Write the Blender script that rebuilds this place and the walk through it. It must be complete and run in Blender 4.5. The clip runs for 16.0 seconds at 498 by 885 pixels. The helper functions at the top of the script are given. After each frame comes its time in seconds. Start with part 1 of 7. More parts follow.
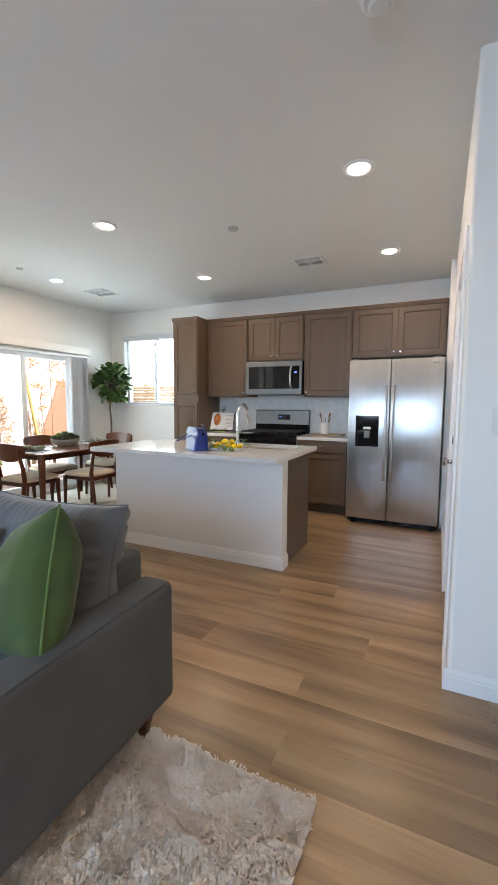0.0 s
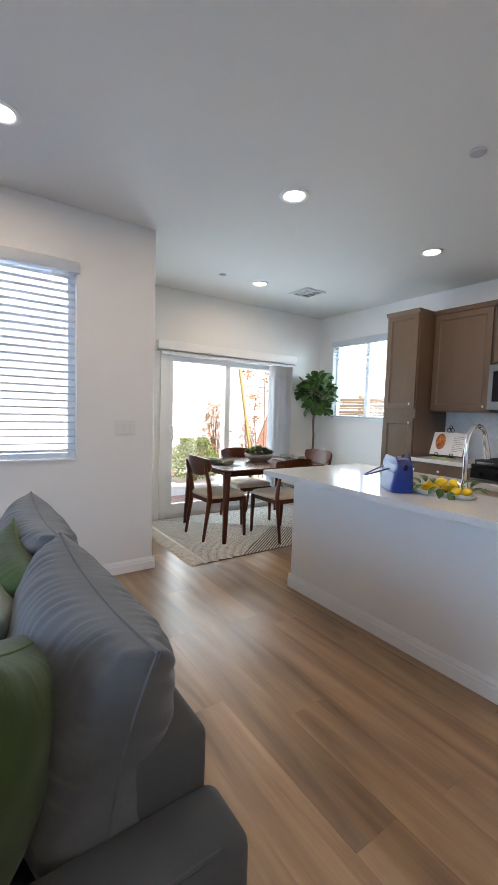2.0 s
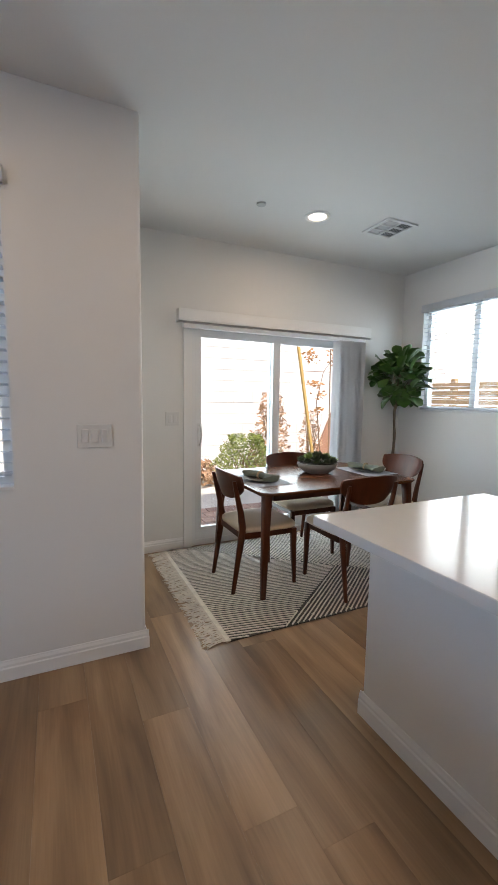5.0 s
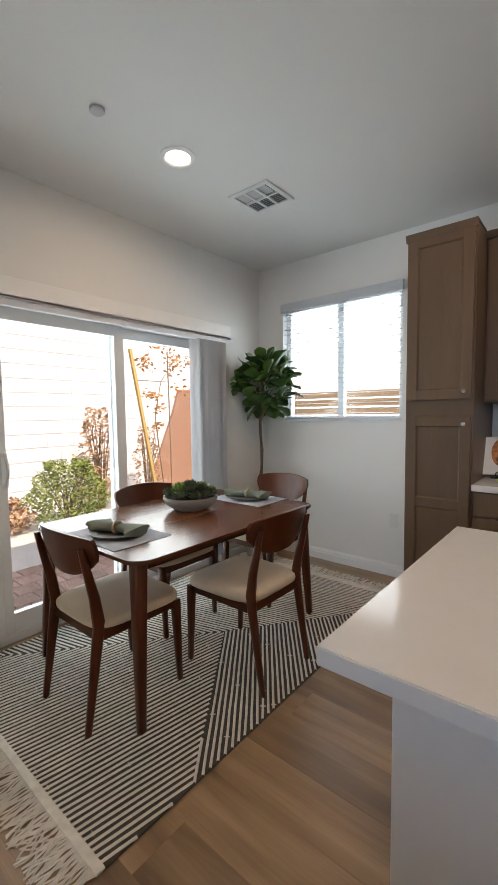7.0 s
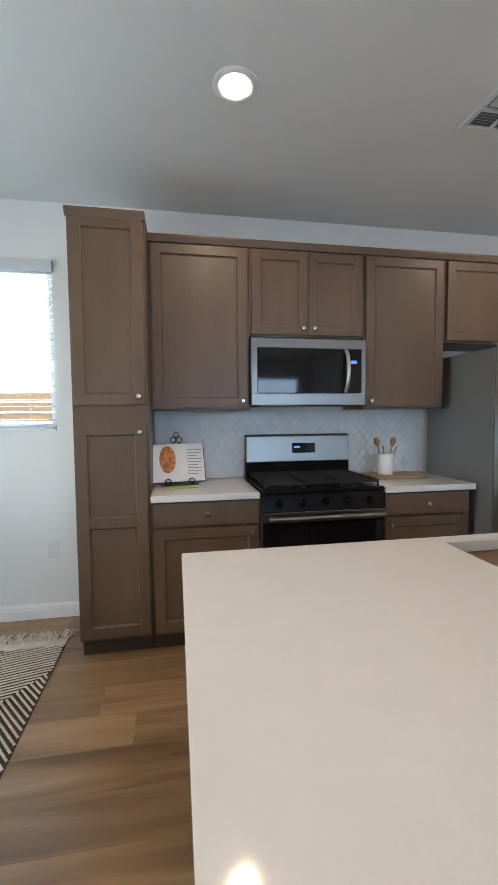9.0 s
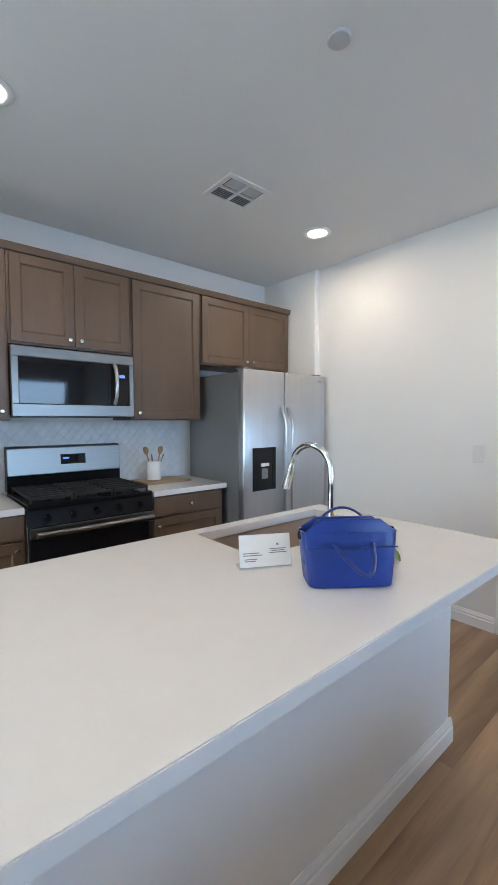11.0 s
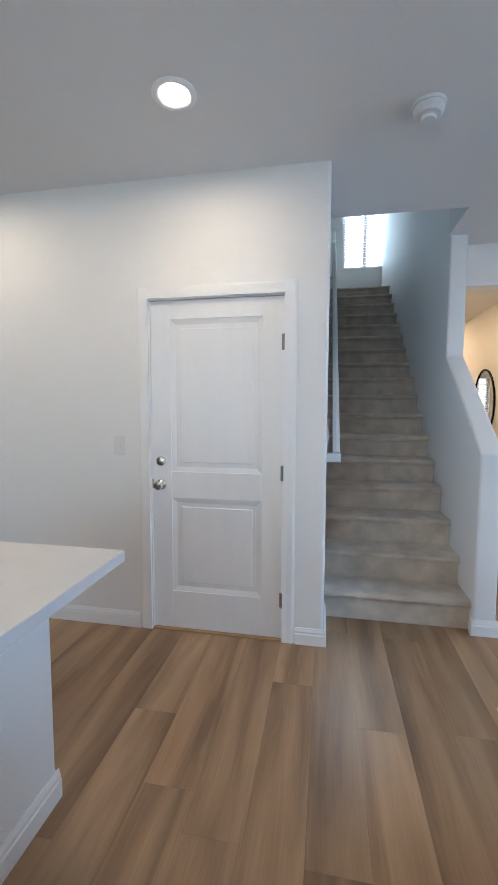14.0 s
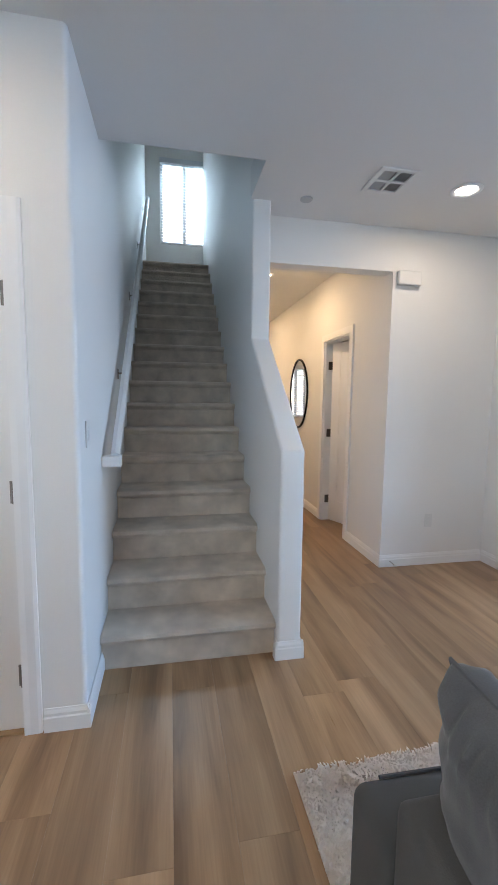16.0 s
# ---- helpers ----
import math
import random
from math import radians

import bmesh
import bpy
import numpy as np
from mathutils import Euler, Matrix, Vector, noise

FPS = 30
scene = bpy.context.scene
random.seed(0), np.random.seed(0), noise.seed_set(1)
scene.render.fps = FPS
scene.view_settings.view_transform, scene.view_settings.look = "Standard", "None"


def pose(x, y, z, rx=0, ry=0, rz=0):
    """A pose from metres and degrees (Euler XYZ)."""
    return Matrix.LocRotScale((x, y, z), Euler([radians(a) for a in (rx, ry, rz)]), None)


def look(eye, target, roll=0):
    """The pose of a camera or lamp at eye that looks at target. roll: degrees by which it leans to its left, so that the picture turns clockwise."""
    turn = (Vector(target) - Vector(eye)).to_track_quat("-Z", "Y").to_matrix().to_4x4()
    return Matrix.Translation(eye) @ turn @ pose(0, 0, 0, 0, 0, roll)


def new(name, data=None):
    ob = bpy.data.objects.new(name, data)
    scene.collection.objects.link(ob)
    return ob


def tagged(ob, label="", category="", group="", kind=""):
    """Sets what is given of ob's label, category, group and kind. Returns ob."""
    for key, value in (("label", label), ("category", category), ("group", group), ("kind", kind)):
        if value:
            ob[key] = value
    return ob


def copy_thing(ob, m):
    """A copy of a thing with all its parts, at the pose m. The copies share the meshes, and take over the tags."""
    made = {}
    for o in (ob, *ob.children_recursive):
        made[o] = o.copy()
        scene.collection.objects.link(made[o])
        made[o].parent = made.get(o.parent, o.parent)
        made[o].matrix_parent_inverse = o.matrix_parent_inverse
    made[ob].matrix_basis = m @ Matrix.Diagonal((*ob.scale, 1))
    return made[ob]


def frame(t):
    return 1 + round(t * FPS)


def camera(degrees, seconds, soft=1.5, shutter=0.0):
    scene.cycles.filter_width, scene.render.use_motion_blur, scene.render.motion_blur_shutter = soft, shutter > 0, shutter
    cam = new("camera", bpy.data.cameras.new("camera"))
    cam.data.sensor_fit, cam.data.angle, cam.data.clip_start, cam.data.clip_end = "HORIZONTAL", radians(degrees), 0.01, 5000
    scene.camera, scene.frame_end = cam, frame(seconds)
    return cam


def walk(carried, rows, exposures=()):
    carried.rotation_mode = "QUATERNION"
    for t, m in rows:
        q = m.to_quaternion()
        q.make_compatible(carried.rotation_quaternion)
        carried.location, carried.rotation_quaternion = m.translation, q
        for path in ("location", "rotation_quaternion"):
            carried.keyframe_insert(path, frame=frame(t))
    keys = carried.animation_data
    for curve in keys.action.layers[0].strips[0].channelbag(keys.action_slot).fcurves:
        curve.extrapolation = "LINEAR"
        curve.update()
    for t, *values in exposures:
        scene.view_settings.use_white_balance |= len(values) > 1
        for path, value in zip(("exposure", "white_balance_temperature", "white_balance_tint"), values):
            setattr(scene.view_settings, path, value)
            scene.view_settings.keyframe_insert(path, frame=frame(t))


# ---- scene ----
cam = camera(62.2, 16.0)
PATH = [
    (0, (0.322, 0.479, 1.307), (-0.515, 2.286, 1.118), 0.4),
    (0.5, (0.223, 0.685, 1.314), (-0.823, 2.379, 1.124), 0.9),
    (1, (0.182, 0.937, 1.311), (-1.085, 2.474, 1.129), 1.3),
    (1.5, (0.083, 1.157, 1.311), (-1.376, 2.514, 1.137), 1.6),
    (2, (-0.08, 1.381, 1.34), (-1.719, 2.518, 1.187), 1.8),
    (2.5, (-0.188, 1.602, 1.347), (-1.957, 2.521, 1.184), 1.9),
    (3, (-0.285, 1.798, 1.357), (-2.132, 2.544, 1.181), 1.9),
    (3.2, (-0.336, 1.869, 1.353), (-2.201, 2.57, 1.174), 1.9),
    (5.5, (-1.392, 2.327, 1.383), (-3.139, 3.277, 1.169), 0.2),
    (6, (-1.654, 2.407, 1.372), (-3.328, 3.485, 1.182), -0.1),
    (6.5, (-1.906, 2.469, 1.346), (-3.464, 3.71, 1.168), 0.3),
    (7, (-2.088, 2.529, 1.349), (-3.368, 4.06, 1.208), -0.7),
    (7.5, (-2.242, 2.597, 1.343), (-3.223, 4.336, 1.219), -0.8),
    (8, (-2.357, 2.725, 1.347), (-2.972, 4.624, 1.234), -0.0),
    (8.5, (-2.411, 2.834, 1.341), (-2.563, 4.825, 1.235), 0.3),
    (9, (-2.481, 2.893, 1.347), (-2.135, 4.859, 1.224), -0.5),
    (9.2, (-2.5, 2.894, 1.344), (-1.989, 4.823, 1.222), -0.7),
    (11.3, (-2.535, 2.648, 1.404), (-1.157, 4.094, 1.295), -0.1),
    (11.5, (-2.523, 2.629, 1.407), (-1.09, 4.02, 1.297), -0.2),
    (12, (-2.47, 2.575, 1.401), (-0.903, 3.812, 1.288), -0.3),
    (12.5, (-2.412, 2.53, 1.404), (-0.722, 3.593, 1.276), -0.3),
    (13, (-2.287, 2.572, 1.39), (-0.472, 3.401, 1.246), -0.3),
    (13.5, (-2.107, 2.584, 1.399), (-0.198, 3.162, 1.25), -0.1),
    (14, (-1.986, 2.507, 1.396), (-0.026, 2.872, 1.236), 0.2),
    (14.5, (-1.843, 2.375, 1.411), (0.143, 2.536, 1.245), 0.7),
    (15, (-1.734, 2.255, 1.409), (0.258, 2.212, 1.231), 0.9),
    (15.5, (-1.563, 2.194, 1.39), (0.417, 1.978, 1.206), 0.9),
    (16, (-1.332, 2.145, 1.397), (0.621, 1.769, 1.189), 0.7),
]
STOPS = [(0.0, 1.74, 7700, 18), (1.0, 1.69, 7400, 18), (2.0, 1.46, 7050, 18), (3.0, 1.20, 7050, 18), (5.5, 0.98, 7700, 21), (7.0, 0.95, 8000, 22),
         (9.0, 1.54, 7200, 16), (11.5, 1.75, 6400, 13), (13.0, 1.66, 6480, 14), (14.5, 1.52, 6500, 14), (16.0, 1.64, 6650, 15)]
walk(cam, [(t, look(eye, target, roll)) for t, eye, target, roll in PATH], STOPS)

# ---- world, sun and lights ----
world = bpy.data.worlds.new("world")
scene.world = world
world.use_nodes = True
wn = world.node_tree.nodes
sky = wn.new("ShaderNodeTexSky")
sky.sky_type = 'NISHITA'
sky.sun_disc = False
SUN_EL, SUN_AZ = 56.0, 98.0
sky.sun_elevation, sky.sun_rotation = radians(SUN_EL), radians(SUN_AZ)
world.node_tree.links.new(sky.outputs[0], wn["Background"].inputs[0])
wn["Background"].inputs[1].default_value = 0.15


def lamp(name, kind, energy, m, colour=(1, 1, 1), **kw):
    data = bpy.data.lights.new(name, kind)
    data.energy, data.color = energy, colour
    for key, value in kw.items():
        if key == "size":
            data.size = value
        if key == "size_y":
            data.size_y = value
        if key == "shape":
            data.shape = value
        if key == "angle":
            data.angle = value
        if key == "spread":
            data.spread = value
    ob = new(name, data)
    ob.matrix_world = m
    return ob


az, el = radians(SUN_AZ), radians(SUN_EL)
sun_from = Vector((math.sin(az) * math.cos(el), math.cos(az) * math.cos(el), math.sin(el)))
lamp("sun", 'SUN', 3.4, look(sun_from * 30, (0, 0, 0)), (1.0, 0.97, 0.93), angle=radians(0.5))

DAY = (0.58, 0.84, 1.0)
BLUE = (0.36, 0.63, 1.0)
WARM = (1.0, 0.84, 0.64)
# the sky's light in each opening
lamp("daylight", 'AREA', 21.5, look((-4.90, 4.27, 1.05), (0, 4.27, 0.95)), DAY, shape='RECTANGLE', size=1.7, size_y=1.9)
lamp("daylight", 'AREA', 11, look((-3.83, 6.03, 1.8), (-3.83, 0, 1.6)), DAY, shape='RECTANGLE', size=1.05, size_y=1.0)
lamp("daylight", 'AREA', 19, look((-4.15, 1.48, 2.45), (-1.6, 1.48, 0.9)), BLUE, shape='RECTANGLE', size=1.3, size_y=1.2)
lamp("daylight", 'AREA', 22, look((-0.6, -2.40, 1.6), (-0.6, 3, -0.6)), BLUE, shape='RECTANGLE', size=2.3, size_y=1.45, spread=radians(115))
lamp("daylight", 'AREA', 18, look((6.25, 1.87, 4.75), (3.5, 1.97, 3.5)), DAY, shape='RECTANGLE', size=0.9, size_y=1.3)
CANS = [(-0.20, 3.17), (-2.232, 3.17), (-0.184, 4.68), (-2.21, 4.695), (-3.872, 4.09), (1.14, 0.28), (-2.52, 1.55)]
for cx, cy in CANS:
    lamp("can_lamp", 'AREA', 2.1, look((cx, cy, 2.722), (cx, cy, 0)), WARM, shape='DISK', size=0.13)
for cx in (3.18, 5.0):
    lamp("can_lamp", 'AREA', 3.8, look((cx, 1.12, 2.722), (cx, 1.12, 0)), (1.0, 0.70, 0.38), shape='DISK', size=0.13)

# ---- materials ----


def mat(name, colour, rough=0.5, metal=0.0, vary=0.08, scale=6.0, bump=0.0, bump_scale=60.0, stretch=(1, 1, 1),
        sheen=0.0, random_amount=0.0, coat=0.0, second=None, spec=0.5, transmission=0.0, alpha=1.0, bump_dist=0.002, aniso=0.0):
    """A surface with colour variation at two scales, roughness variation and fine relief."""
    m = bpy.data.materials.new(name)
    m.use_nodes = True
    nt = m.node_tree
    p = nt.nodes["Principled BSDF"]
    L = nt.links.new
    tc = nt.nodes.new("ShaderNodeTexCoord")
    mp = nt.nodes.new("ShaderNodeMapping")
    mp.inputs["Scale"].default_value = stretch
    L(tc.outputs["Object"], mp.inputs[0])
    n1 = nt.nodes.new("ShaderNodeTexNoise")
    n1.inputs["Scale"].default_value = scale
    n1.inputs["Detail"].default_value = 6
    L(mp.outputs[0], n1.inputs["Vector"])
    n2 = nt.nodes.new("ShaderNodeTexNoise")
    n2.inputs["Scale"].default_value = bump_scale
    n2.inputs["Detail"].default_value = 4
    L(mp.outputs[0], n2.inputs["Vector"])
    ramp = nt.nodes.new("ShaderNodeValToRGB")
    a, b = ramp.color_ramp.elements
    a.position, b.position = 0.3, 0.7
    c2 = second or [c * (1 - vary * 2) for c in colour]
    a.color, b.color = (*c2, 1), (*[min(1, c * (1 + vary)) for c in colour], 1)
    mixf = nt.nodes.new("ShaderNodeMath")
    mixf.operation = 'MULTIPLY_ADD'
    mixf.inputs[1].default_value = 0.3
    L(n2.outputs[0], mixf.inputs[0])
    half = nt.nodes.new("ShaderNodeMath")
    half.operation = 'MULTIPLY'
    half.inputs[1].default_value = 0.7
    L(n1.outputs[0], half.inputs[0])
    L(half.outputs[0], mixf.inputs[2])
    L(mixf.outputs[0], ramp.inputs[0])
    col = ramp.outputs[0]
    if random_amount:
        oi = nt.nodes.new("ShaderNodeObjectInfo")
        mr = nt.nodes.new("ShaderNodeMapRange")
        mr.inputs[3].default_value, mr.inputs[4].default_value = 1 - random_amount, 1 + random_amount
        L(oi.outputs["Random"], mr.inputs[0])
        hs = nt.nodes.new("ShaderNodeHueSaturation")
        L(mr.outputs[0], hs.inputs["Value"])
        L(col, hs.inputs["Color"])
        col = hs.outputs[0]
    L(col, p.inputs["Base Color"])
    rr = nt.nodes.new("ShaderNodeMapRange")
    rr.inputs[3].default_value, rr.inputs[4].default_value = rough * 0.85, min(1, rough * 1.15)
    L(n1.outputs[0], rr.inputs[0])
    L(rr.outputs[0], p.inputs["Roughness"])
    p.inputs["Metallic"].default_value = metal
    p.inputs["Specular IOR Level"].default_value = spec
    p.inputs["Sheen Weight"].default_value = sheen
    p.inputs["Coat Weight"].default_value = coat
    p.inputs["Transmission Weight"].default_value = transmission
    p.inputs["Alpha"].default_value = alpha
    if aniso:
        tg = nt.nodes.new("ShaderNodeTangent")
        tg.direction_type, tg.axis = 'RADIAL', 'Z'
        L(tg.outputs[0], p.inputs["Tangent"])
        p.inputs["Anisotropic"].default_value = aniso
    if bump:
        bp = nt.nodes.new("ShaderNodeBump")
        bp.inputs["Strength"].default_value = bump
        bp.inputs["Distance"].default_value = bump_dist
        L(n2.outputs[0], bp.inputs["Height"])
        L(bp.outputs[0], p.inputs["Normal"])
    return m


def glow(name, colour, strength):
    m = bpy.data.materials.new(name)
    m.use_nodes = True
    p = m.node_tree.nodes["Principled BSDF"]
    p.inputs["Base Color"].default_value = (*colour, 1)
    p.inputs["Emission Color"].default_value = (*colour, 1)
    p.inputs["Emission Strength"].default_value = strength
    return m


def glass(name, colour=(0.97, 1, 1), rough=0.0):
    m = bpy.data.materials.new(name)
    m.use_nodes = True
    nt = m.node_tree
    nt.nodes.remove(nt.nodes["Principled BSDF"])
    tr = nt.nodes.new("ShaderNodeBsdfTransparent")
    tr.inputs[0].default_value = (*colour, 1)
    gl = nt.nodes.new("ShaderNodeBsdfGlossy")
    gl.inputs["Roughness"].default_value = rough
    lw = nt.nodes.new("ShaderNodeLayerWeight")
    lw.inputs[0].default_value = 0.5
    pw = nt.nodes.new("ShaderNodeMath")
    pw.operation = 'POWER'
    pw.inputs[1].default_value = 5.0
    nt.links.new(lw.outputs["Facing"], pw.inputs[0])
    fr = nt.nodes.new("ShaderNodeMath")
    fr.operation = 'MULTIPLY_ADD'
    fr.inputs[1].default_value, fr.inputs[2].default_value = 0.85, 0.04
    nt.links.new(pw.outputs[0], fr.inputs[0])
    mx = nt.nodes.new("ShaderNodeMixShader")
    nt.links.new(fr.outputs[0], mx.inputs[0])
    nt.links.new(tr.outputs[0], mx.inputs[1])
    nt.links.new(gl.outputs[0], mx.inputs[2])
    nt.links.new(mx.outputs[0], nt.nodes["Material Output"].inputs[0])
    return m


def plank_material():
    """Vinyl oak planks: long grain along x, knots of darker tone, one tone a plank."""
    m = bpy.data.materials.new("oak_plank")
    m.use_nodes = True
    nt = m.node_tree
    L = nt.links.new
    p = nt.nodes["Principled BSDF"]
    geo = nt.nodes.new("ShaderNodeNewGeometry")
    oi = nt.nodes.new("ShaderNodeObjectInfo")
    off = nt.nodes.new("ShaderNodeVectorMath")
    off.operation = 'ADD'
    sc = nt.nodes.new("ShaderNodeVectorMath")
    sc.operation = 'SCALE'
    L(oi.outputs["Location"], sc.inputs[0])
    sc.inputs["Scale"].default_value = 3.7
    L(geo.outputs["Position"], off.inputs[0])
    L(sc.outputs[0], off.inputs[1])

    def grain(stretch, scale, detail=5, distort=0.0):
        mp = nt.nodes.new("ShaderNodeMapping")
        mp.inputs["Scale"].default_value = stretch
        L(off.outputs[0], mp.inputs[0])
        n = nt.nodes.new("ShaderNodeTexNoise")
        n.inputs["Scale"].default_value = scale
        n.inputs["Detail"].default_value = detail
        n.inputs["Distortion"].default_value = distort
        L(mp.outputs[0], n.inputs["Vector"])
        return n.outputs[0]

    broad = grain((0.55, 5.0, 1), 1.6, 4, 0.45)
    fine = grain((1.3, 34, 1), 4, 6, 0.25)
    r1 = nt.nodes.new("ShaderNodeValToRGB")
    e = r1.color_ramp.elements
    e[0].position, e[0].color = 0.31, (0.175, 0.098, 0.049, 1)
    e[1].position, e[1].color = 0.71, (0.43, 0.274, 0.153, 1)
    mid = e.new(0.5)
    mid.color = (0.312, 0.187, 0.098, 1)
    L(broad, r1.inputs[0])
    r2 = nt.nodes.new("ShaderNodeMapRange")
    r2.inputs[1].default_value, r2.inputs[2].default_value = 0.3, 0.7
    r2.inputs[3].default_value, r2.inputs[4].default_value = 0.91, 1.05
    L(fine, r2.inputs[0])
    tone = nt.nodes.new("ShaderNodeMapRange")
    tone.inputs[3].default_value, tone.inputs[4].default_value = 0.80, 1.13
    L(oi.outputs["Random"], tone.inputs[0])
    mul = nt.nodes.new("ShaderNodeMath")
    mul.operation = 'MULTIPLY'
    L(r2.outputs[0], mul.inputs[0])
    L(tone.outputs[0], mul.inputs[1])
    hs = nt.nodes.new("ShaderNodeHueSaturation")
    L(r1.outputs[0], hs.inputs["Color"])
    L(mul.outputs[0], hs.inputs["Value"])
    L(hs.outputs[0], p.inputs["Base Color"])
    rr = nt.nodes.new("ShaderNodeMapRange")
    rr.inputs[3].default_value, rr.inputs[4].default_value = 0.24, 0.38
    L(fine, rr.inputs[0])
    L(rr.outputs[0], p.inputs["Roughness"])
    p.inputs["Specular IOR Level"].default_value = 0.55
    bp = nt.nodes.new("ShaderNodeBump")
    bp.inputs["Strength"].default_value = 0.07
    bp.inputs["Distance"].default_value = 0.001
    L(fine, bp.inputs["Height"])
    L(bp.outputs[0], p.inputs["Normal"])
    return m


M_WALL = mat("wall_paint", (0.79, 0.785, 0.77), 0.62, vary=0.012, scale=1.2, bump=0.12, bump_scale=170)
M_CEIL = mat("ceiling_paint", (0.74, 0.735, 0.725), 0.8, vary=0.012, scale=0.8, bump=0.15, bump_scale=140)
M_TRIM = mat("white_trim", (0.83, 0.83, 0.825), 0.38, vary=0.01, scale=3)
M_DOOR = mat("door_paint", (0.82, 0.82, 0.82), 0.36, vary=0.012, scale=2.0, bump=0.03, bump_scale=30, stretch=(6, 6, 0.5))
M_PLANK = plank_material()
M_SUB = mat("floor_joint", (0.11, 0.068, 0.038), 0.8)
M_CAB = mat("brown_stained_maple", (0.125, 0.077, 0.047), 0.40, vary=0.10, scale=2.2, bump=0.04, bump_scale=26, stretch=(3, 3, 0.5), random_amount=0.05)
# cabinet brown darkened for the shade under the fronts; also the cookbook cover
M_CAB_DARK = mat("cabinet_recess_shade", (0.060, 0.040, 0.028), 0.6)
M_QUARTZ = mat("white_quartz", (0.66, 0.645, 0.63), 0.09, vary=0.012, scale=14, bump_scale=220, spec=0.36)
M_STEEL = mat("brushed_steel", (0.54, 0.54, 0.545), 0.31, 1.0, vary=0.04, scale=5, bump_scale=40, stretch=(2.0, 2.0, 0.05), bump=0.06, bump_dist=0.004, aniso=0.85)
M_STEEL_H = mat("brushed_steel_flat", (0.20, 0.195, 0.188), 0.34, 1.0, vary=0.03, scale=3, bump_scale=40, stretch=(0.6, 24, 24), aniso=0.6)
M_STEEL_SIDE = mat("grey_fridge_side", (0.21, 0.215, 0.22), 0.42, 0.3, vary=0.03, scale=4, bump=0.04, bump_scale=160)
M_CHROME = mat("chrome", (0.80, 0.81, 0.82), 0.06, 1.0, vary=0.01, scale=5)
M_NICKEL = mat("satin_nickel", (0.62, 0.59, 0.55), 0.24, 1.0, vary=0.02, scale=20)
M_BLACKGLASS = mat("black_glass", (0.008, 0.008, 0.010), 0.05, vary=0.1, scale=3, spec=0.35)
M_BLACK = mat("black_enamel", (0.007, 0.007, 0.008), 0.16, vary=0.1, scale=30, bump_scale=120, spec=0.14)
M_IRON = mat("cast_iron", (0.011, 0.011, 0.012), 0.65, vary=0.2, scale=40, bump=0.3, bump_scale=200)
M_WHITEPL = mat("white_plastic", (0.72, 0.72, 0.71), 0.35, vary=0.01, scale=8)
M_VINYL = mat("white_vinyl_frame", (0.80, 0.81, 0.82), 0.35, vary=0.01, scale=5)
M_BLIND = mat("white_blind_slat", (0.66, 0.69, 0.73), 0.5, vary=0.02, scale=9)
nt = M_BLIND.node_tree
thin = nt.nodes.new("ShaderNodeBsdfTranslucent")
thin.inputs[0].default_value = (0.80, 0.83, 0.86, 1)
blend = nt.nodes.new("ShaderNodeMixShader")
blend.inputs[0].default_value = 0.18
nt.links.new(nt.nodes["Principled BSDF"].outputs[0], blend.inputs[1])
nt.links.new(thin.outputs[0], blend.inputs[2])
nt.links.new(blend.outputs[0], nt.nodes["Material Output"].inputs[0])
M_VANE = mat("grey_vertical_vane", (0.66, 0.66, 0.68), 0.6, vary=0.04, scale=6, bump=0.2, bump_scale=120, stretch=(1, 1, 0.1))
M_GLASS = glass("window_glass")
M_CARPET = mat("taupe_carpet", (0.66, 0.56, 0.455), 0.95, vary=0.14, scale=7, bump=0.9, bump_scale=330, sheen=0.15, bump_dist=0.006, second=(0.42, 0.35, 0.28))
M_SOFA = mat("grey_velvet", (0.070, 0.070, 0.069), 0.9, vary=0.14, scale=5, bump=0.3, bump_scale=420, sheen=0.06)
M_CUSH = mat("grey_velvet_cushion", (0.102, 0.107, 0.114), 0.85, vary=0.25, scale=6, bump=0.3, bump_scale=420, sheen=0.22)
M_GREEN = mat("green_velvet", (0.040, 0.072, 0.006), 0.75, vary=0.3, scale=5, bump=0.3, bump_scale=420, sheen=0.16, second=(0.008, 0.030, 0.006))
M_SAGE = mat("sage_velvet", (0.33, 0.37, 0.30), 0.8, vary=0.12, scale=6, bump=0.3, bump_scale=400, sheen=0.1)
M_PIPING = mat("green_piping", (0.085, 0.14, 0.035), 0.7, vary=0.1, scale=30)
M_SHAG = mat("cream_shag", (0.87, 0.80, 0.72), 0.9, vary=0.10, scale=7, second=(0.74, 0.65, 0.57), sheen=0.1)
nt = M_SHAG.node_tree
thin = nt.nodes.new("ShaderNodeBsdfTranslucent")
thin.inputs[0].default_value = (0.86, 0.78, 0.70, 1)
blend = nt.nodes.new("ShaderNodeMixShader")
blend.inputs[0].default_value = 0.5
nt.links.new(nt.nodes["Principled BSDF"].outputs[0], blend.inputs[1])
nt.links.new(thin.outputs[0], blend.inputs[2])
nt.links.new(blend.outputs[0], nt.nodes["Material Output"].inputs[0])
M_WALNUT = mat("walnut_stain", (0.085, 0.0195, 0.0062), 0.30, vary=0.16, scale=3, bump=0.05, bump_scale=26, stretch=(7, 7, 0.8), spec=0.3)
M_WALNUT_TOP = mat("walnut_top", (0.125, 0.040, 0.015), 0.26, vary=0.16, scale=2.4, bump=0.04, bump_scale=24, stretch=(7, 0.7, 7), coat=0.1)
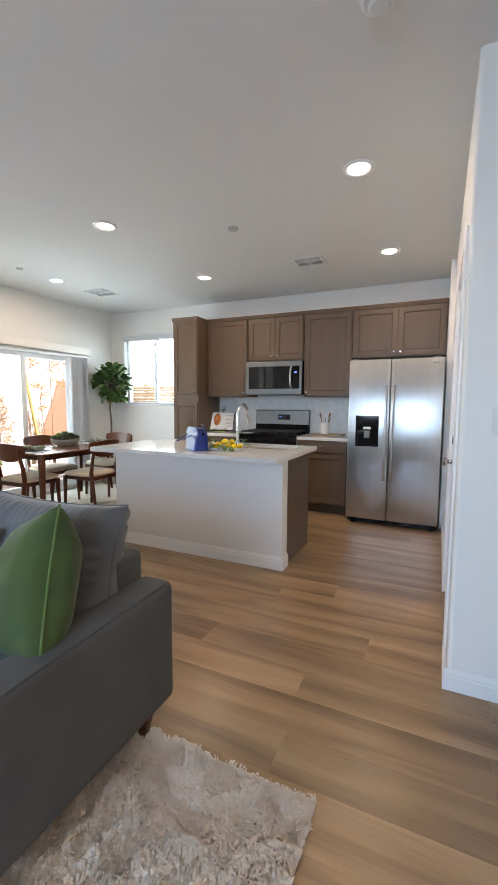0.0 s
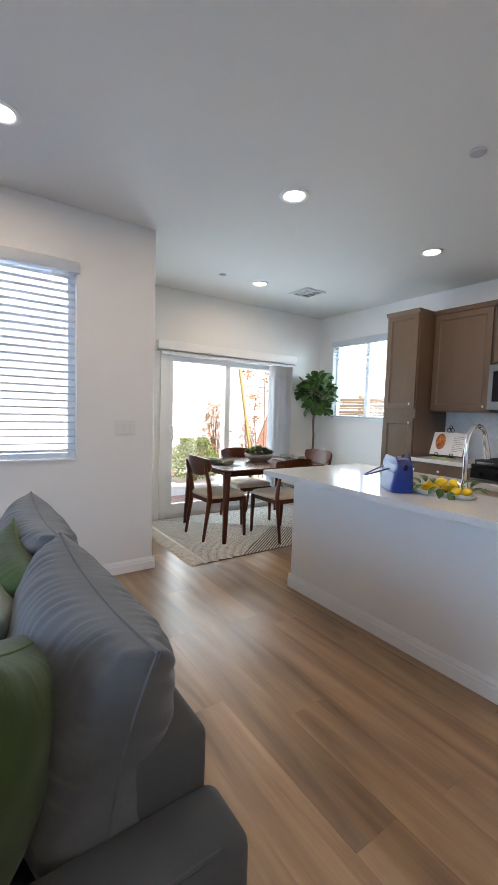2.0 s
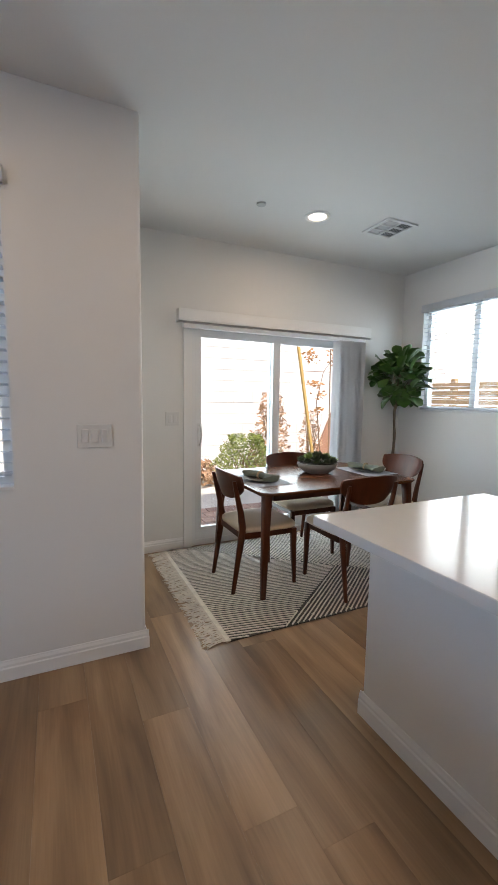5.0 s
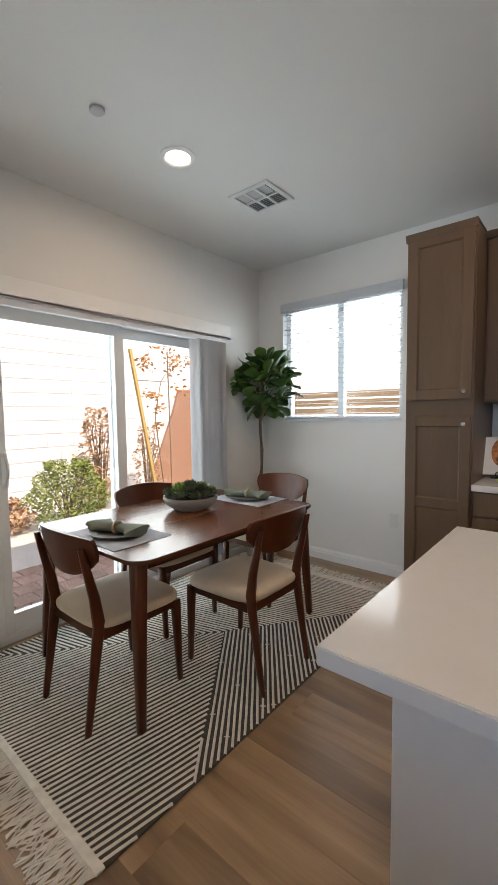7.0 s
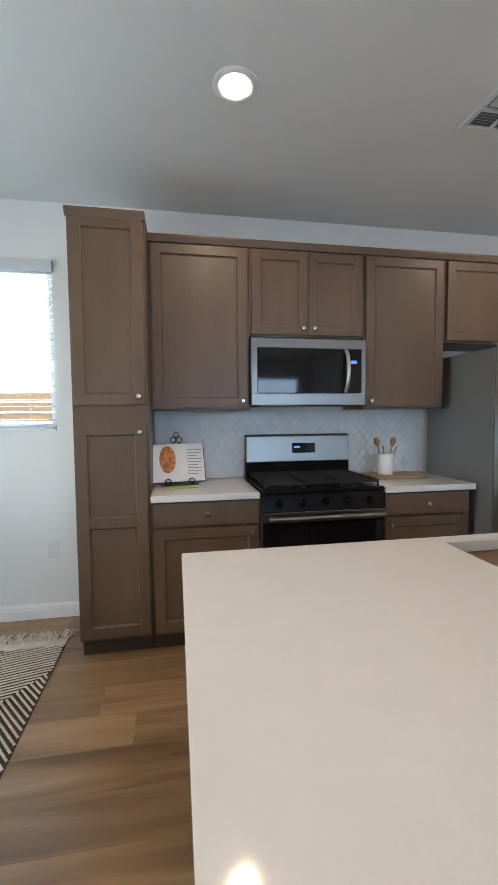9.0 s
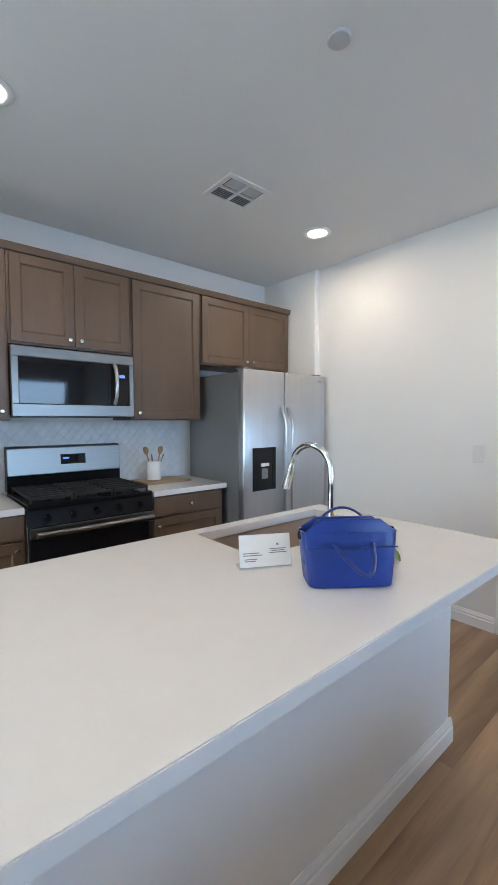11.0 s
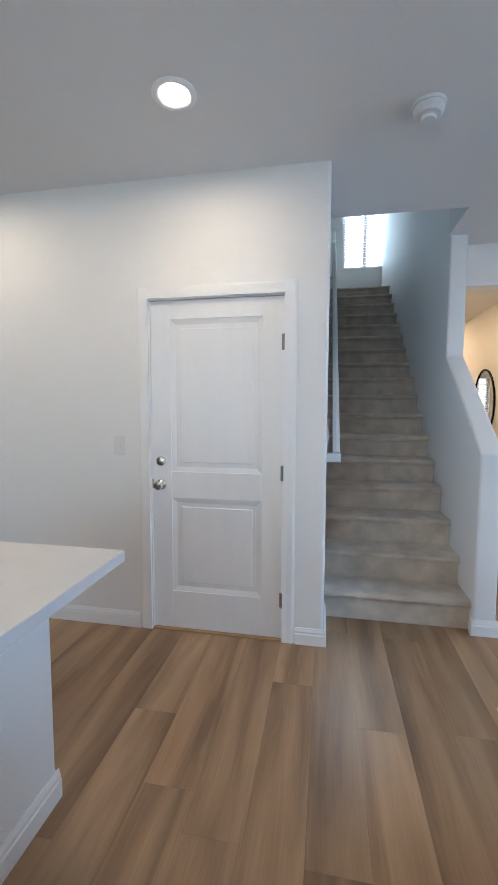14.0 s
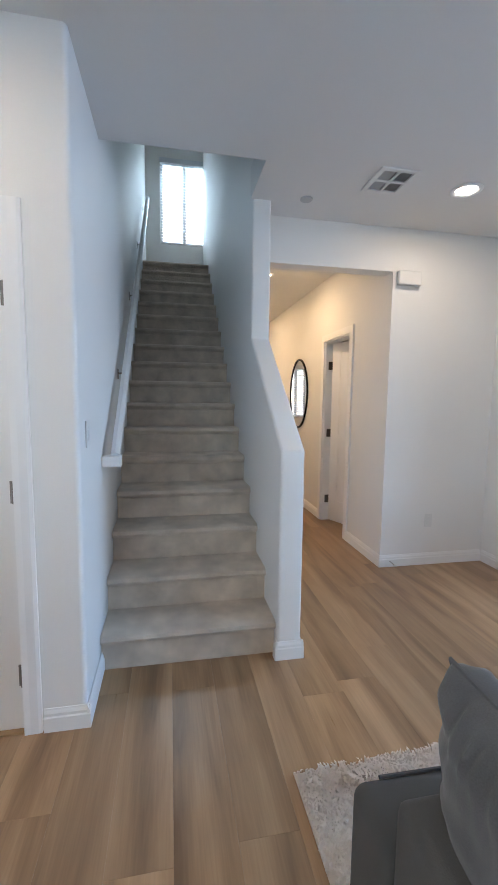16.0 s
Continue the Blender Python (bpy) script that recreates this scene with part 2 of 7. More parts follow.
M_SEAT = mat("beige_upholstery", (0.58, 0.455, 0.325), 0.85, vary=0.06, scale=8, bump=0.3, bump_scale=380, sheen=0.2)
M_RUGDARK = mat("charcoal_weave", (0.070, 0.055, 0.045), 0.95, vary=0.25, scale=60, bump=0.8, bump_scale=300)
M_RUGCORD = mat("ivory_cord", (0.74, 0.67, 0.58), 0.9, vary=0.1, scale=30, bump=0.5, bump_scale=400)
M_LEAF = mat("fig_leaf", (0.060, 0.135, 0.024), 0.34, vary=0.3, scale=6, bump=0.2, bump_scale=40, second=(0.022, 0.065, 0.014))
M_BARK = mat("grey_bark", (0.17, 0.125, 0.09), 0.9, vary=0.25, scale=20, bump=0.8, bump_scale=60, stretch=(3, 3, 0.6))
M_POT = mat("pale_pot", (0.55, 0.53, 0.49), 0.7, vary=0.08, scale=8, bump=0.2, bump_scale=90)
M_BOWL = mat("grey_stoneware", (0.27, 0.245, 0.22), 0.5, vary=0.12, scale=10, bump=0.15, bump_scale=80)
M_SUCC = mat("succulent", (0.060, 0.085, 0.034), 0.55, vary=0.3, scale=14, second=(0.045, 0.055, 0.035), random_amount=0.3)
M_SUCC2 = mat("light_succulent", (0.17, 0.25, 0.055), 0.5, vary=0.25, scale=14, second=(0.08, 0.14, 0.03))
M_MATCLOTH = mat("grey_placemat", (0.36, 0.375, 0.41), 0.9, vary=0.06, scale=20, bump=0.5, bump_scale=260)
M_PLATE = mat("speckled_plate", (0.17, 0.165, 0.15), 0.35, vary=0.15, scale=30)
M_NAPKIN = mat("sage_napkin", (0.15, 0.17, 0.13), 0.9, vary=0.12, scale=16, bump=0.5, bump_scale=240)
M_RING = mat("wooden_ring", (0.42, 0.31, 0.2), 0.6, vary=0.1, scale=30)
M_BAG = mat("cobalt_leather", (0.006, 0.032, 0.22), 0.36, vary=0.12, scale=9, bump=0.25, bump_scale=180)
M_NAVY = mat("navy_strap", (0.008, 0.024, 0.15), 0.35, vary=0.1, scale=20)
M_ACRYLIC = glass("acrylic", (0.96, 0.98, 1.0))
M_PAPER = mat("white_paper", (0.84, 0.84, 0.83), 0.7, vary=0.01, scale=10)
M_INK = mat("grey_ink", (0.26, 0.26, 0.27), 0.8, vary=0.05, scale=20)
M_LEMON = mat("lemon_peel", (0.80, 0.50, 0.010), 0.4, vary=0.08, scale=14, bump=0.35, bump_scale=160, random_amount=0.06)
M_TRAY = mat("pale_ceramic_tray", (0.66, 0.63, 0.57), 0.3, vary=0.05, scale=12)
M_STEM = mat("dark_stem", (0.05, 0.055, 0.02), 0.7)
M_CROCK = mat("white_ceramic", (0.80, 0.79, 0.77), 0.25, vary=0.02, scale=10)
M_UTENSIL = mat("wooden_utensil", (0.33, 0.19, 0.10), 0.6, vary=0.15, scale=14, stretch=(1, 1, 0.3))
M_BOARD = mat("cutting_board", (0.36, 0.24, 0.14), 0.55, vary=0.14, scale=5, stretch=(1, 8, 8))
M_FOOD = mat("printed_food_photo", (0.62, 0.20, 0.05), 0.5, vary=0.5, scale=30, second=(0.13, 0.05, 0.025))
M_GREENBOOK = mat("green_booklet", (0.36, 0.50, 0.10), 0.5, vary=0.1, scale=9)
M_TILE = mat("pale_backsplash_tile", (0.70, 0.72, 0.735), 0.34, vary=0.05, scale=9, random_amount=0.05)
M_GROUT = mat("pale_grout", (0.72, 0.72, 0.71), 0.85, vary=0.03, scale=20)
M_LOUVRE = mat("grey_louvre", (0.50, 0.505, 0.51), 0.5, vary=0.03, scale=10)
M_GRILLE = mat("white_register", (0.72, 0.72, 0.715), 0.45, vary=0.02, scale=10)
# dark grey that imitates shade inside a duct
M_DUCT_SHADE = mat("duct_shade", (0.16, 0.165, 0.17), 0.8)
M_DISPLAY = glow("blue_display", (0.10, 0.22, 0.9), 0.35)
M_LENS = glow("lamp_lens", (1.0, 0.93, 0.82), 6.0)
M_MIRROR = mat("mirror", (0.92, 0.93, 0.93), 0.02, 1.0, vary=0.0, scale=1)
M_BRASS = mat("oak_threshold", (0.42, 0.26, 0.13), 0.5, vary=0.1, scale=5)
M_HINGE = mat("aged_nickel_hinge", (0.26, 0.245, 0.23), 0.42, 0.9, vary=0.05, scale=20)
M_BRONZE = mat("dark_hinge", (0.10, 0.085, 0.07), 0.4, 0.8, vary=0.05, scale=20)
M_SOIL = mat("soil", (0.05, 0.035, 0.022), 0.95, vary=0.3, scale=40, bump=1, bump_scale=120)
# outdoors
M_GROUND = mat("yard_ground", (0.36, 0.29, 0.22), 0.95, vary=0.2, scale=2, bump=0.6, bump_scale=40)
M_CONC = mat("concrete_slab", (0.52, 0.50, 0.47), 0.9, vary=0.06, scale=3, bump=0.3, bump_scale=80)
M_PAVER = mat("brick_paver", (0.36, 0.225, 0.185), 0.9, vary=0.14, scale=8, bump=0.4, bump_scale=70, random_amount=0.2)
M_BLOCK = mat("pale_block", (0.70, 0.69, 0.68), 0.92, vary=0.03, scale=4, bump=0.3, bump_scale=70, random_amount=0.02)
M_MORTAR = mat("mortar", (0.62, 0.60, 0.58), 0.95, vary=0.05, scale=6)
M_FENCE = mat("tan_fence_board", (0.45, 0.31, 0.18), 0.75, vary=0.12, scale=3, stretch=(0.5, 4, 4), random_amount=0.08)
# brown of the yard panel, with the wall's diagonal shade included
M_SHADED_PANEL = mat("brown_shaded_panel", (0.33, 0.175, 0.115), 0.75, vary=0.08, scale=3)
M_BUSH = mat("bush_leaf", (0.20, 0.23, 0.05), 0.6, vary=0.3, scale=10, second=(0.09, 0.14, 0.03))
M_DRY = mat("dry_leaf", (0.44, 0.27, 0.16), 0.8, vary=0.25, scale=10, second=(0.30, 0.18, 0.10))
M_RUST = mat("rust_leaf", (0.42, 0.17, 0.035), 0.7, vary=0.25, scale=10, second=(0.30, 0.16, 0.05))
M_TWIG = mat("twig", (0.20, 0.13, 0.08), 0.9, vary=0.2, scale=20)
M_STAKE = mat("yellow_stake", (0.50, 0.33, 0.11), 0.8, vary=0.12, scale=6, stretch=(6, 6, 0.5))

# ---- mesh helpers ----


def part(name, bm, material, parent=None, label=""):
    """Links a bmesh as one mesh object, under a thing or a part."""
    me = bpy.data.meshes.new(name)
    bm.to_mesh(me)
    bm.free()
    me.materials.append(material)
    ob = new(name, me)
    if parent is not None:
        ob.parent = parent
    if label:
        ob["label"] = label
    return ob


def smooth(ob, angle=40):
    me = ob.data
    me.polygons.foreach_set("use_smooth", [True] * len(me.polygons))
    me.set_sharp_from_angle(angle=radians(angle))
    return ob


def thing(name, at, label, category, group="", rz=0.0):
    ob = new(name)
    ob.empty_display_size = 0.05
    ob.matrix_world = pose(*at, 0, 0, rz)
    return tagged(ob, label, category, group)


def setting(name, bm, material, label, category):
    return tagged(part(name, bm, material), label, category, "", "structure")


def box(x0, y0, z0, x1, y1, z1, r=0.0, seg=2):
    bm = bmesh.new()
    vs = [bm.verts.new(c) for c in ((x0, y0, z0), (x1, y0, z0), (x1, y1, z0), (x0, y1, z0),
                                    (x0, y0, z1), (x1, y0, z1), (x1, y1, z1), (x0, y1, z1))]
    for f in ((0, 3, 2, 1), (4, 5, 6, 7), (0, 1, 5, 4), (1, 2, 6, 5), (2, 3, 7, 6), (3, 0, 4, 7)):
        bm.faces.new([vs[i] for i in f])
    if r > 0:
        bmesh.ops.bevel(bm, geom=bm.edges[:], offset=r, segments=seg, profile=0.5, affect='EDGES', clamp_overlap=True)
    return bm


def merge(*bms):
    out = bmesh.new()
    for b in bms:
        me = bpy.data.meshes.new("tmp")
        b.to_mesh(me)
        b.free()
        out.from_mesh(me)
        bpy.data.meshes.remove(me)
    return out


def moved(bm, m):
    bmesh.ops.transform(bm, matrix=m, verts=bm.verts[:])
    return bm


def prism(poly, axis, lo, hi, r=0.0, seg=2):
    """A polygon extruded along an axis; the polygon's two numbers are the other two axes in order."""
    bm = bmesh.new()

    def at(p, v):
        return {"x": (v, p[0], p[1]), "y": (p[0], v, p[1]), "z": (p[0], p[1], v)}[axis]
    a = [bm.verts.new(at(p, lo)) for p in poly]
    b = [bm.verts.new(at(p, hi)) for p in poly]
    n = len(poly)
    bm.faces.new(a[::-1])
    bm.faces.new(b)
    for i in range(n):
        bm.faces.new((a[i], a[(i + 1) % n], b[(i + 1) % n], b[i]))
    bmesh.ops.recalc_face_normals(bm, faces=bm.faces[:])
    if r > 0:
        bmesh.ops.bevel(bm, geom=bm.edges[:], offset=r, segments=seg, profile=0.5, affect='EDGES', clamp_overlap=True)
    return bm


def lathe(profile, seg=28, at=(0, 0, 0)):
    """Turns (radius, height) pairs round a vertical axis."""
    bm = bmesh.new()
    rings = []
    for r, z in profile:
        if r < 1e-5:
            rings.append([bm.verts.new((at[0], at[1], at[2] + z))])
        else:
            rings.append([bm.verts.new((at[0] + r * math.cos(2 * math.pi * i / seg), at[1] + r * math.sin(2 * math.pi * i / seg), at[2] + z)) for i in range(seg)])
    for a, b in zip(rings, rings[1:]):
        for i in range(seg):
            j = (i + 1) % seg
            if len(a) == 1 and len(b) == 1:
                continue
            if len(a) == 1:
                bm.faces.new((a[0], b[j], b[i]))
            elif len(b) == 1:
                bm.faces.new((a[i], a[j], b[0]))
            else:
                bm.faces.new((a[i], a[j], b[j], b[i]))
    bmesh.ops.recalc_face_normals(bm, faces=bm.faces[:])
    return bm


def tube(points, radius, seg=10, flat=1.0):
    """A pipe along points; radius a number or one a point; flat squeezes it in its second direction."""
    bm = bmesh.new()
    pts = [Vector(p) for p in points]
    n = len(pts)
    rad = radius if isinstance(radius, (list, tuple)) else [radius] * n
    up = None
    rings = []
    for i, p in enumerate(pts):
        d = (pts[min(i + 1, n - 1)] - pts[max(i - 1, 0)]).normalized()
        if up is None:
            up = d.orthogonal().normalized() if abs(d.z) > 0.95 else Vector((0, 0, 1))
        side = d.cross(up)
        if side.length < 1e-4:
            side = d.orthogonal()
        side.normalize()
        up = side.cross(d).normalized()
        rings.append([bm.verts.new(p + side * math.cos(a) * rad[i] + up * math.sin(a) * rad[i] * flat) for a in (2 * math.pi * k / seg for k in range(seg))])
    for a, b in zip(rings, rings[1:]):
        for k in range(seg):
            bm.faces.new((a[k], a[(k + 1) % seg], b[(k + 1) % seg], b[k]))
    bm.faces.new(rings[0][::-1])
    bm.faces.new(rings[-1])
    bmesh.ops.recalc_face_normals(bm, faces=bm.faces[:])
    return bm


def taper(p0, p1, s0, s1, r=0.004):
    """A square leg from p0 to p1 with half widths s0 and s1 (numbers or (x, y) pairs)."""
    a = s0 if isinstance(s0, tuple) else (s0, s0)
    b = s1 if isinstance(s1, tuple) else (s1, s1)
    bm = bmesh.new()
    lo = [bm.verts.new((p0[0] + sx * a[0], p0[1] + sy * a[1], p0[2])) for sx, sy in ((-1, -1), (1, -1), (1, 1), (-1, 1))]
    hi = [bm.verts.new((p1[0] + sx * b[0], p1[1] + sy * b[1], p1[2])) for sx, sy in ((-1, -1), (1, -1), (1, 1), (-1, 1))]
    bm.faces.new(lo[::-1])
    bm.faces.new(hi)
    for i in range(4):
        bm.faces.new((lo[i], lo[(i + 1) % 4], hi[(i + 1) % 4], hi[i]))
    bmesh.ops.recalc_face_normals(bm, faces=bm.faces[:])
    if r:
        bmesh.ops.bevel(bm, geom=bm.edges[:], offset=r, segments=2, profile=0.5, affect='EDGES', clamp_overlap=True)
    return bm


def pillow(w, h, d, n=14, pinch=0.82, pleat=0.0, sharp=0.42):
    """A stuffed cushion, w wide (x), h high (z), d thick (y), with pulled-in edges and sharp corners."""
    bm = bmesh.new()
    grid = {}
    for s in (1, -1):
        for i in range(n + 1):
            for j in range(n + 1):
                u, v = 2 * i / n - 1, 2 * j / n - 1
                edge = i in (0, n) or j in (0, n)
                if edge and s < 0:
                    grid[s, i, j] = grid[1, i, j]
                    continue
                fu, fv = 1 - abs(u) ** 2.6, 1 - abs(v) ** 2.6
                t = (max(fu, 0) * max(fv, 0)) ** sharp
                k = 1 - (1 - pinch) * (1 - abs(u) ** 2) * abs(v) ** 6 * 0.6
                k2 = 1 - (1 - pinch) * (1 - abs(v) ** 2) * abs(u) ** 6 * 0.6
                wob = noise.noise(Vector((u * 2.2 + w * 7, v * 2.2, s * 3.0))) * 0.05
                # gathers that run in from the seam and die out towards the middle
                ease = min(1.0, 22 * (1 - abs(u))) * min(1.0, 22 * (1 - abs(v)))
                gu = math.sin(u * 66 + 9.0 * noise.noise(Vector((u * 3.5, v * 1.2, s * 2.0)))) * math.exp(-(1 - abs(v)) / 0.22)
                gv = math.sin(v * 26 + 4.0 * noise.noise(Vector((u * 1.5, v * 3, s * 5.0)))) * math.exp(-(1 - abs(u)) / 0.14)
                fold = pleat * ease * (gu * (0.25 + abs(noise.noise(Vector((u * 7, s * 7.0, 1.0)))) * 1.7) + 0.7 * gv)
                grid[s, i, j] = bm.verts.new((u * w / 2 * k2, s * (d / 2 * t * (1 + wob * 2) + fold), v * h / 2 * k + wob * 0.05 * h))
        for i in range(n):
            for j in range(n):
                q = [grid[s, i, j], grid[s, i + 1, j], grid[s, i + 1, j + 1], grid[s, i, j + 1]]
                bm.faces.new(q if s < 0 else q[::-1])
    bmesh.ops.recalc_face_normals(bm, faces=bm.faces[:])
    return bm


def slab_with_openings(axis, lo, hi, a0, a1, z0, z1, openings=()):
    """A wall between lo and hi on its axis, along a0..a1, pierced by (b0, b1, zb, zt) openings."""
    def bx(u0, u1, v0, v1):
        return box(lo, u0, v0, hi, u1, v1) if axis == "x" else box(u0, lo, v0, u1, hi, v1)
    out, at = [], a0
    for b0, b1, zb, zt in sorted(openings):
        out.append(bx(at, b0, z0, z1))
        if zb > z0:
            out.append(bx(b0, b1, z0, zb))
        if zt < z1:
            out.append(bx(b0, b1, zt, z1))
        at = b1
    out.append(bx(at, a1, z0, z1))
    bm = merge(*out)
    bmesh.ops.remove_doubles(bm, verts=bm.verts[:], dist=1e-5)
    return bm


CEIL = 2.74
UP = 5.75
# ---- walls ----
setting("wall_north", slab_with_openings("y", 5.82, 5.97, -4.84, 0.35, 0, CEIL, [(-4.40, -3.262, 1.265, 2.35)]), M_WALL, "white painted kitchen and dining wall with a window", "wall")
setting("wall_west", slab_with_openings("x", -4.84, -4.69, 2.52, 5.82, 0, CEIL, [(3.36, 5.19, 0.0, 2.03)]), M_WALL, "white painted dining wall with a sliding door", "wall")
setting("wall_jog", box(-4.69, 2.52, 0, -3.46, 2.67, CEIL), M_WALL, "short white painted wall of the dining nook", "wall")
setting("wall_living", merge(slab_with_openings("x", -3.46, -3.31, -2.2, 2.58, 0, CEIL, [(0.89, 2.07, 0.935, 2.34)]), prism([(-3.46, 2.58), (-3.31, 2.58)] + [(-3.33 + 0.02 * math.cos(radians(a)), 2.65 + 0.02 * math.sin(radians(a))) for a in range(0, 91, 15)] + [(-3.46, 2.67)], "z", 0, CEIL)), M_WALL, "white painted living room wall with a window", "wall")
setting("wall_south", slab_with_openings("y", -2.35, -2.2, -3.48, 1.07, 0, CEIL, [(-1.8, 0.6, 0.9, 2.35)]), M_WALL, "white painted living room wall with a wide window", "wall")
setting("wall_closet", slab_with_openings("x", 0.40, 0.52, 2.62, 5.15, 0, CEIL, [(2.745, 3.572, 0.0, 2.052)]), M_WALL, "white painted wall with a panelled door", "wall")
setting("wall_alcove", box(0.35, 5.15, 0, 0.52, 5.97, CEIL, 0.012, 3), M_WALL, "white painted wall projection beside the refrigerator", "wall")
setting("wall_stair_north", merge(prism([(0.62, 2.62), (0.62, 2.50)] + [(0.42 - 0.02 * math.sin(radians(a)), 2.52 - 0.02 * math.cos(radians(a))) for a in range(0, 91, 15)] + [(0.40, 2.62)], "z", 0, CEIL), box(0.62, 2.50, 0, 6.0, 2.62, UP)), M_WALL, "white painted wall along the stairs", "wall")
setting("wall_stair_south", merge(prism([(0.70, 0), (5.85, 0), (5.85, UP), (1.545, UP), (1.545, 1.82), (0.70, 1.135)], "y", 1.455, 1.585, 0.014, 3)), M_WALL, "white painted half wall rising beside the stairs", "wall")
setting("wall_stair_upper", merge(box(1.09, 1.47, CEIL + 0.2, 1.55, 1.60, UP), box(0.97, 1.47, CEIL + 0.2, 1.09, 2.5, UP)), M_WALL, "white painted upper stairwell wall", "wall")
setting("wall_stair_end", slab_with_openings("x", 5.85, 6.0, 1.47, 2.50, 0, UP, [(1.43 + 0.06, 2.27, 3.90, 5.20)]), M_WALL, "white painted wall at the top of the stairs", "wall")
setting("wall_hall", merge(box(1.766, -0.56, 0, 1.90, 0.41, CEIL), box(1.766, 0.41, 2.41, 1.90, 1.47, CEIL)), M_WALL, "white painted wall with a wide hall opening", "wall")
setting("wall_hall_side", slab_with_openings("y", 0.29, 0.41, 1.90, 6.5, 0, CEIL, [(2.50, 3.17, 0.0, 2.05)]), M_WALL, "white painted hall wall with a doorway", "wall")
setting("wall_hall_end", slab_with_openings("x", 6.5, 6.65, 0.29, 1.60, 0, CEIL, [(0.95, 1.35, 1.05, 2.05)]), M_WALL, "white painted end wall of the hall", "wall")
setting("wall_hall_stair", box(5.85, 1.47, 0, 6.5, 1.60, CEIL), M_WALL, "white painted wall at the end of the hall", "wall")
setting("wall_room", merge(box(1.90, -1.4, 0, 4.2, -1.28, CEIL), box(4.2, -1.4, 0, 4.32, 0.29, CEIL)), M_WALL, "white painted walls of the side room", "wall")
setting("wall_return", box(0.95, -0.68, 0, 1.90, -0.56, CEIL), M_WALL, "white painted return wall of the living room", "wall")
setting("wall_east", box(0.95, -2.2, 0, 1.07, -0.68, CEIL), M_WALL, "white painted living room wall", "wall")
setting("ceiling", merge(box(-4.84, -2.35, CEIL, 1.09, 5.97, CEIL + 0.2), box(1.09, 1.535, CEIL, 1.55, 1.60, CEIL + 0.2), box(1.09, -2.35, CEIL, 6.65, 1.535, CEIL + 0.2), box(0.62, 2.63, CEIL, 1.09, 2.64, CEIL + 0.2)), M_CEIL, "flat white painted ceiling", "ceiling")
setting("ceiling_stair", box(0.97, 1.47, UP, 6.0, 2.62, UP + 0.2), M_CEIL, "flat white stairwell ceiling", "ceiling")
setting("floor_slab", box(-4.69, -2.2, -0.12, 6.5, 5.82, -0.010), M_SUB, "dark sub-floor under the planks", "floor")


def base_profile(h=0.10, d=0.014):
    return [(0, 0), (d, 0), (d, h * 0.62), (d * 0.72, h * 0.68), (d * 0.72, h * 0.80), (d * 0.4, h * 0.92), (d * 0.25, h), (0, h)]


def baseboard(p0, p1, nrm):
    """A moulded skirting from p0 to p1 on the floor, its face towards nrm."""
    bm = bmesh.new()
    prof = base_profile()
    rings = []
    for p in (p0, p1):
        rings.append([bm.verts.new((p[0] + nrm[0] * (d + 0.002), p[1] + nrm[1] * (d + 0.002), z)) for d, z in prof])
    n = len(prof)
    for i in range(n):
        bm.faces.new((rings[0][i], rings[0][(i + 1) % n], rings[1][(i + 1) % n], rings[1][i]))
    bm.faces.new(rings[0])
    bm.faces.new(rings[1][::-1])
    bmesh.ops.recalc_face_normals(bm, faces=bm.faces[:])
    setting("baseboard", bm, M_TRIM, "white moulded baseboard along the wall", "baseboard")


for p0, p1, nn in [((-3.31, -2.18), (-3.31, 2.6845), (1, 0)), ((-4.69, 2.67), (-3.2955, 2.67), (0, 1)), ((-4.69, 2.686), (-4.69, 3.28), (1, 0)),
                   ((-4.69, 5.25), (-4.69, 5.80), (1, 0)), ((-4.674, 5.82), (-3.03, 5.82), (0, -1)),
                   ((0.40, 2.4855), (0.40, 2.67), (-1, 0)), ((0.3855, 2.50), (0.765, 2.50), (0, -1)), ((0.40, 3.647), (0.40, 5.13), (-1, 0)),
                   ((1.766, -0.544), (1.766, 0.4245), (-1, 0)), ((1.7515, 0.41), (2.43, 0.41), (0, 1)), ((3.24, 0.41), (6.48, 0.41), (0, 1)),
                   ((0.6855, 1.455), (6.48, 1.455), (0, -1)), ((0.70, 1.4405), (0.70, 1.5995), (-1, 0)), ((0.6855, 1.585), (0.735, 1.585), (0, 1)), ((0.97, -0.56), (1.75, -0.56), (0, 1))]:
    baseboard(p0, p1, nn)

# ---- stairs ----
RISE, RUN, X0 = 0.194, 0.253, 0.765
stairs = tagged(thing("staircase", (X0, 2.042, 0), "", ""), "carpeted taupe staircase climbing between white walls", "stairs", "", "structure")
for k in range(17):
    x, z = k * RUN, (k + 1) * RISE
    end = x + RUN + 0.05 if k < 16 else 5.85 - X0
    poly = [(x, z - RISE - 0.02 if k else 0.0), (x, z - 0.055), (x - 0.022, z - 0.046), (x - 0.034, z - 0.026), (x - 0.028, z - 0.008), (x - 0.008, z), (end, z), (end, z - RISE - 0.02 if k else 0.0)]
    smooth(part("step", prism(poly, "y", -0.4555, 0.4555), M_CARPET, stairs), 35)


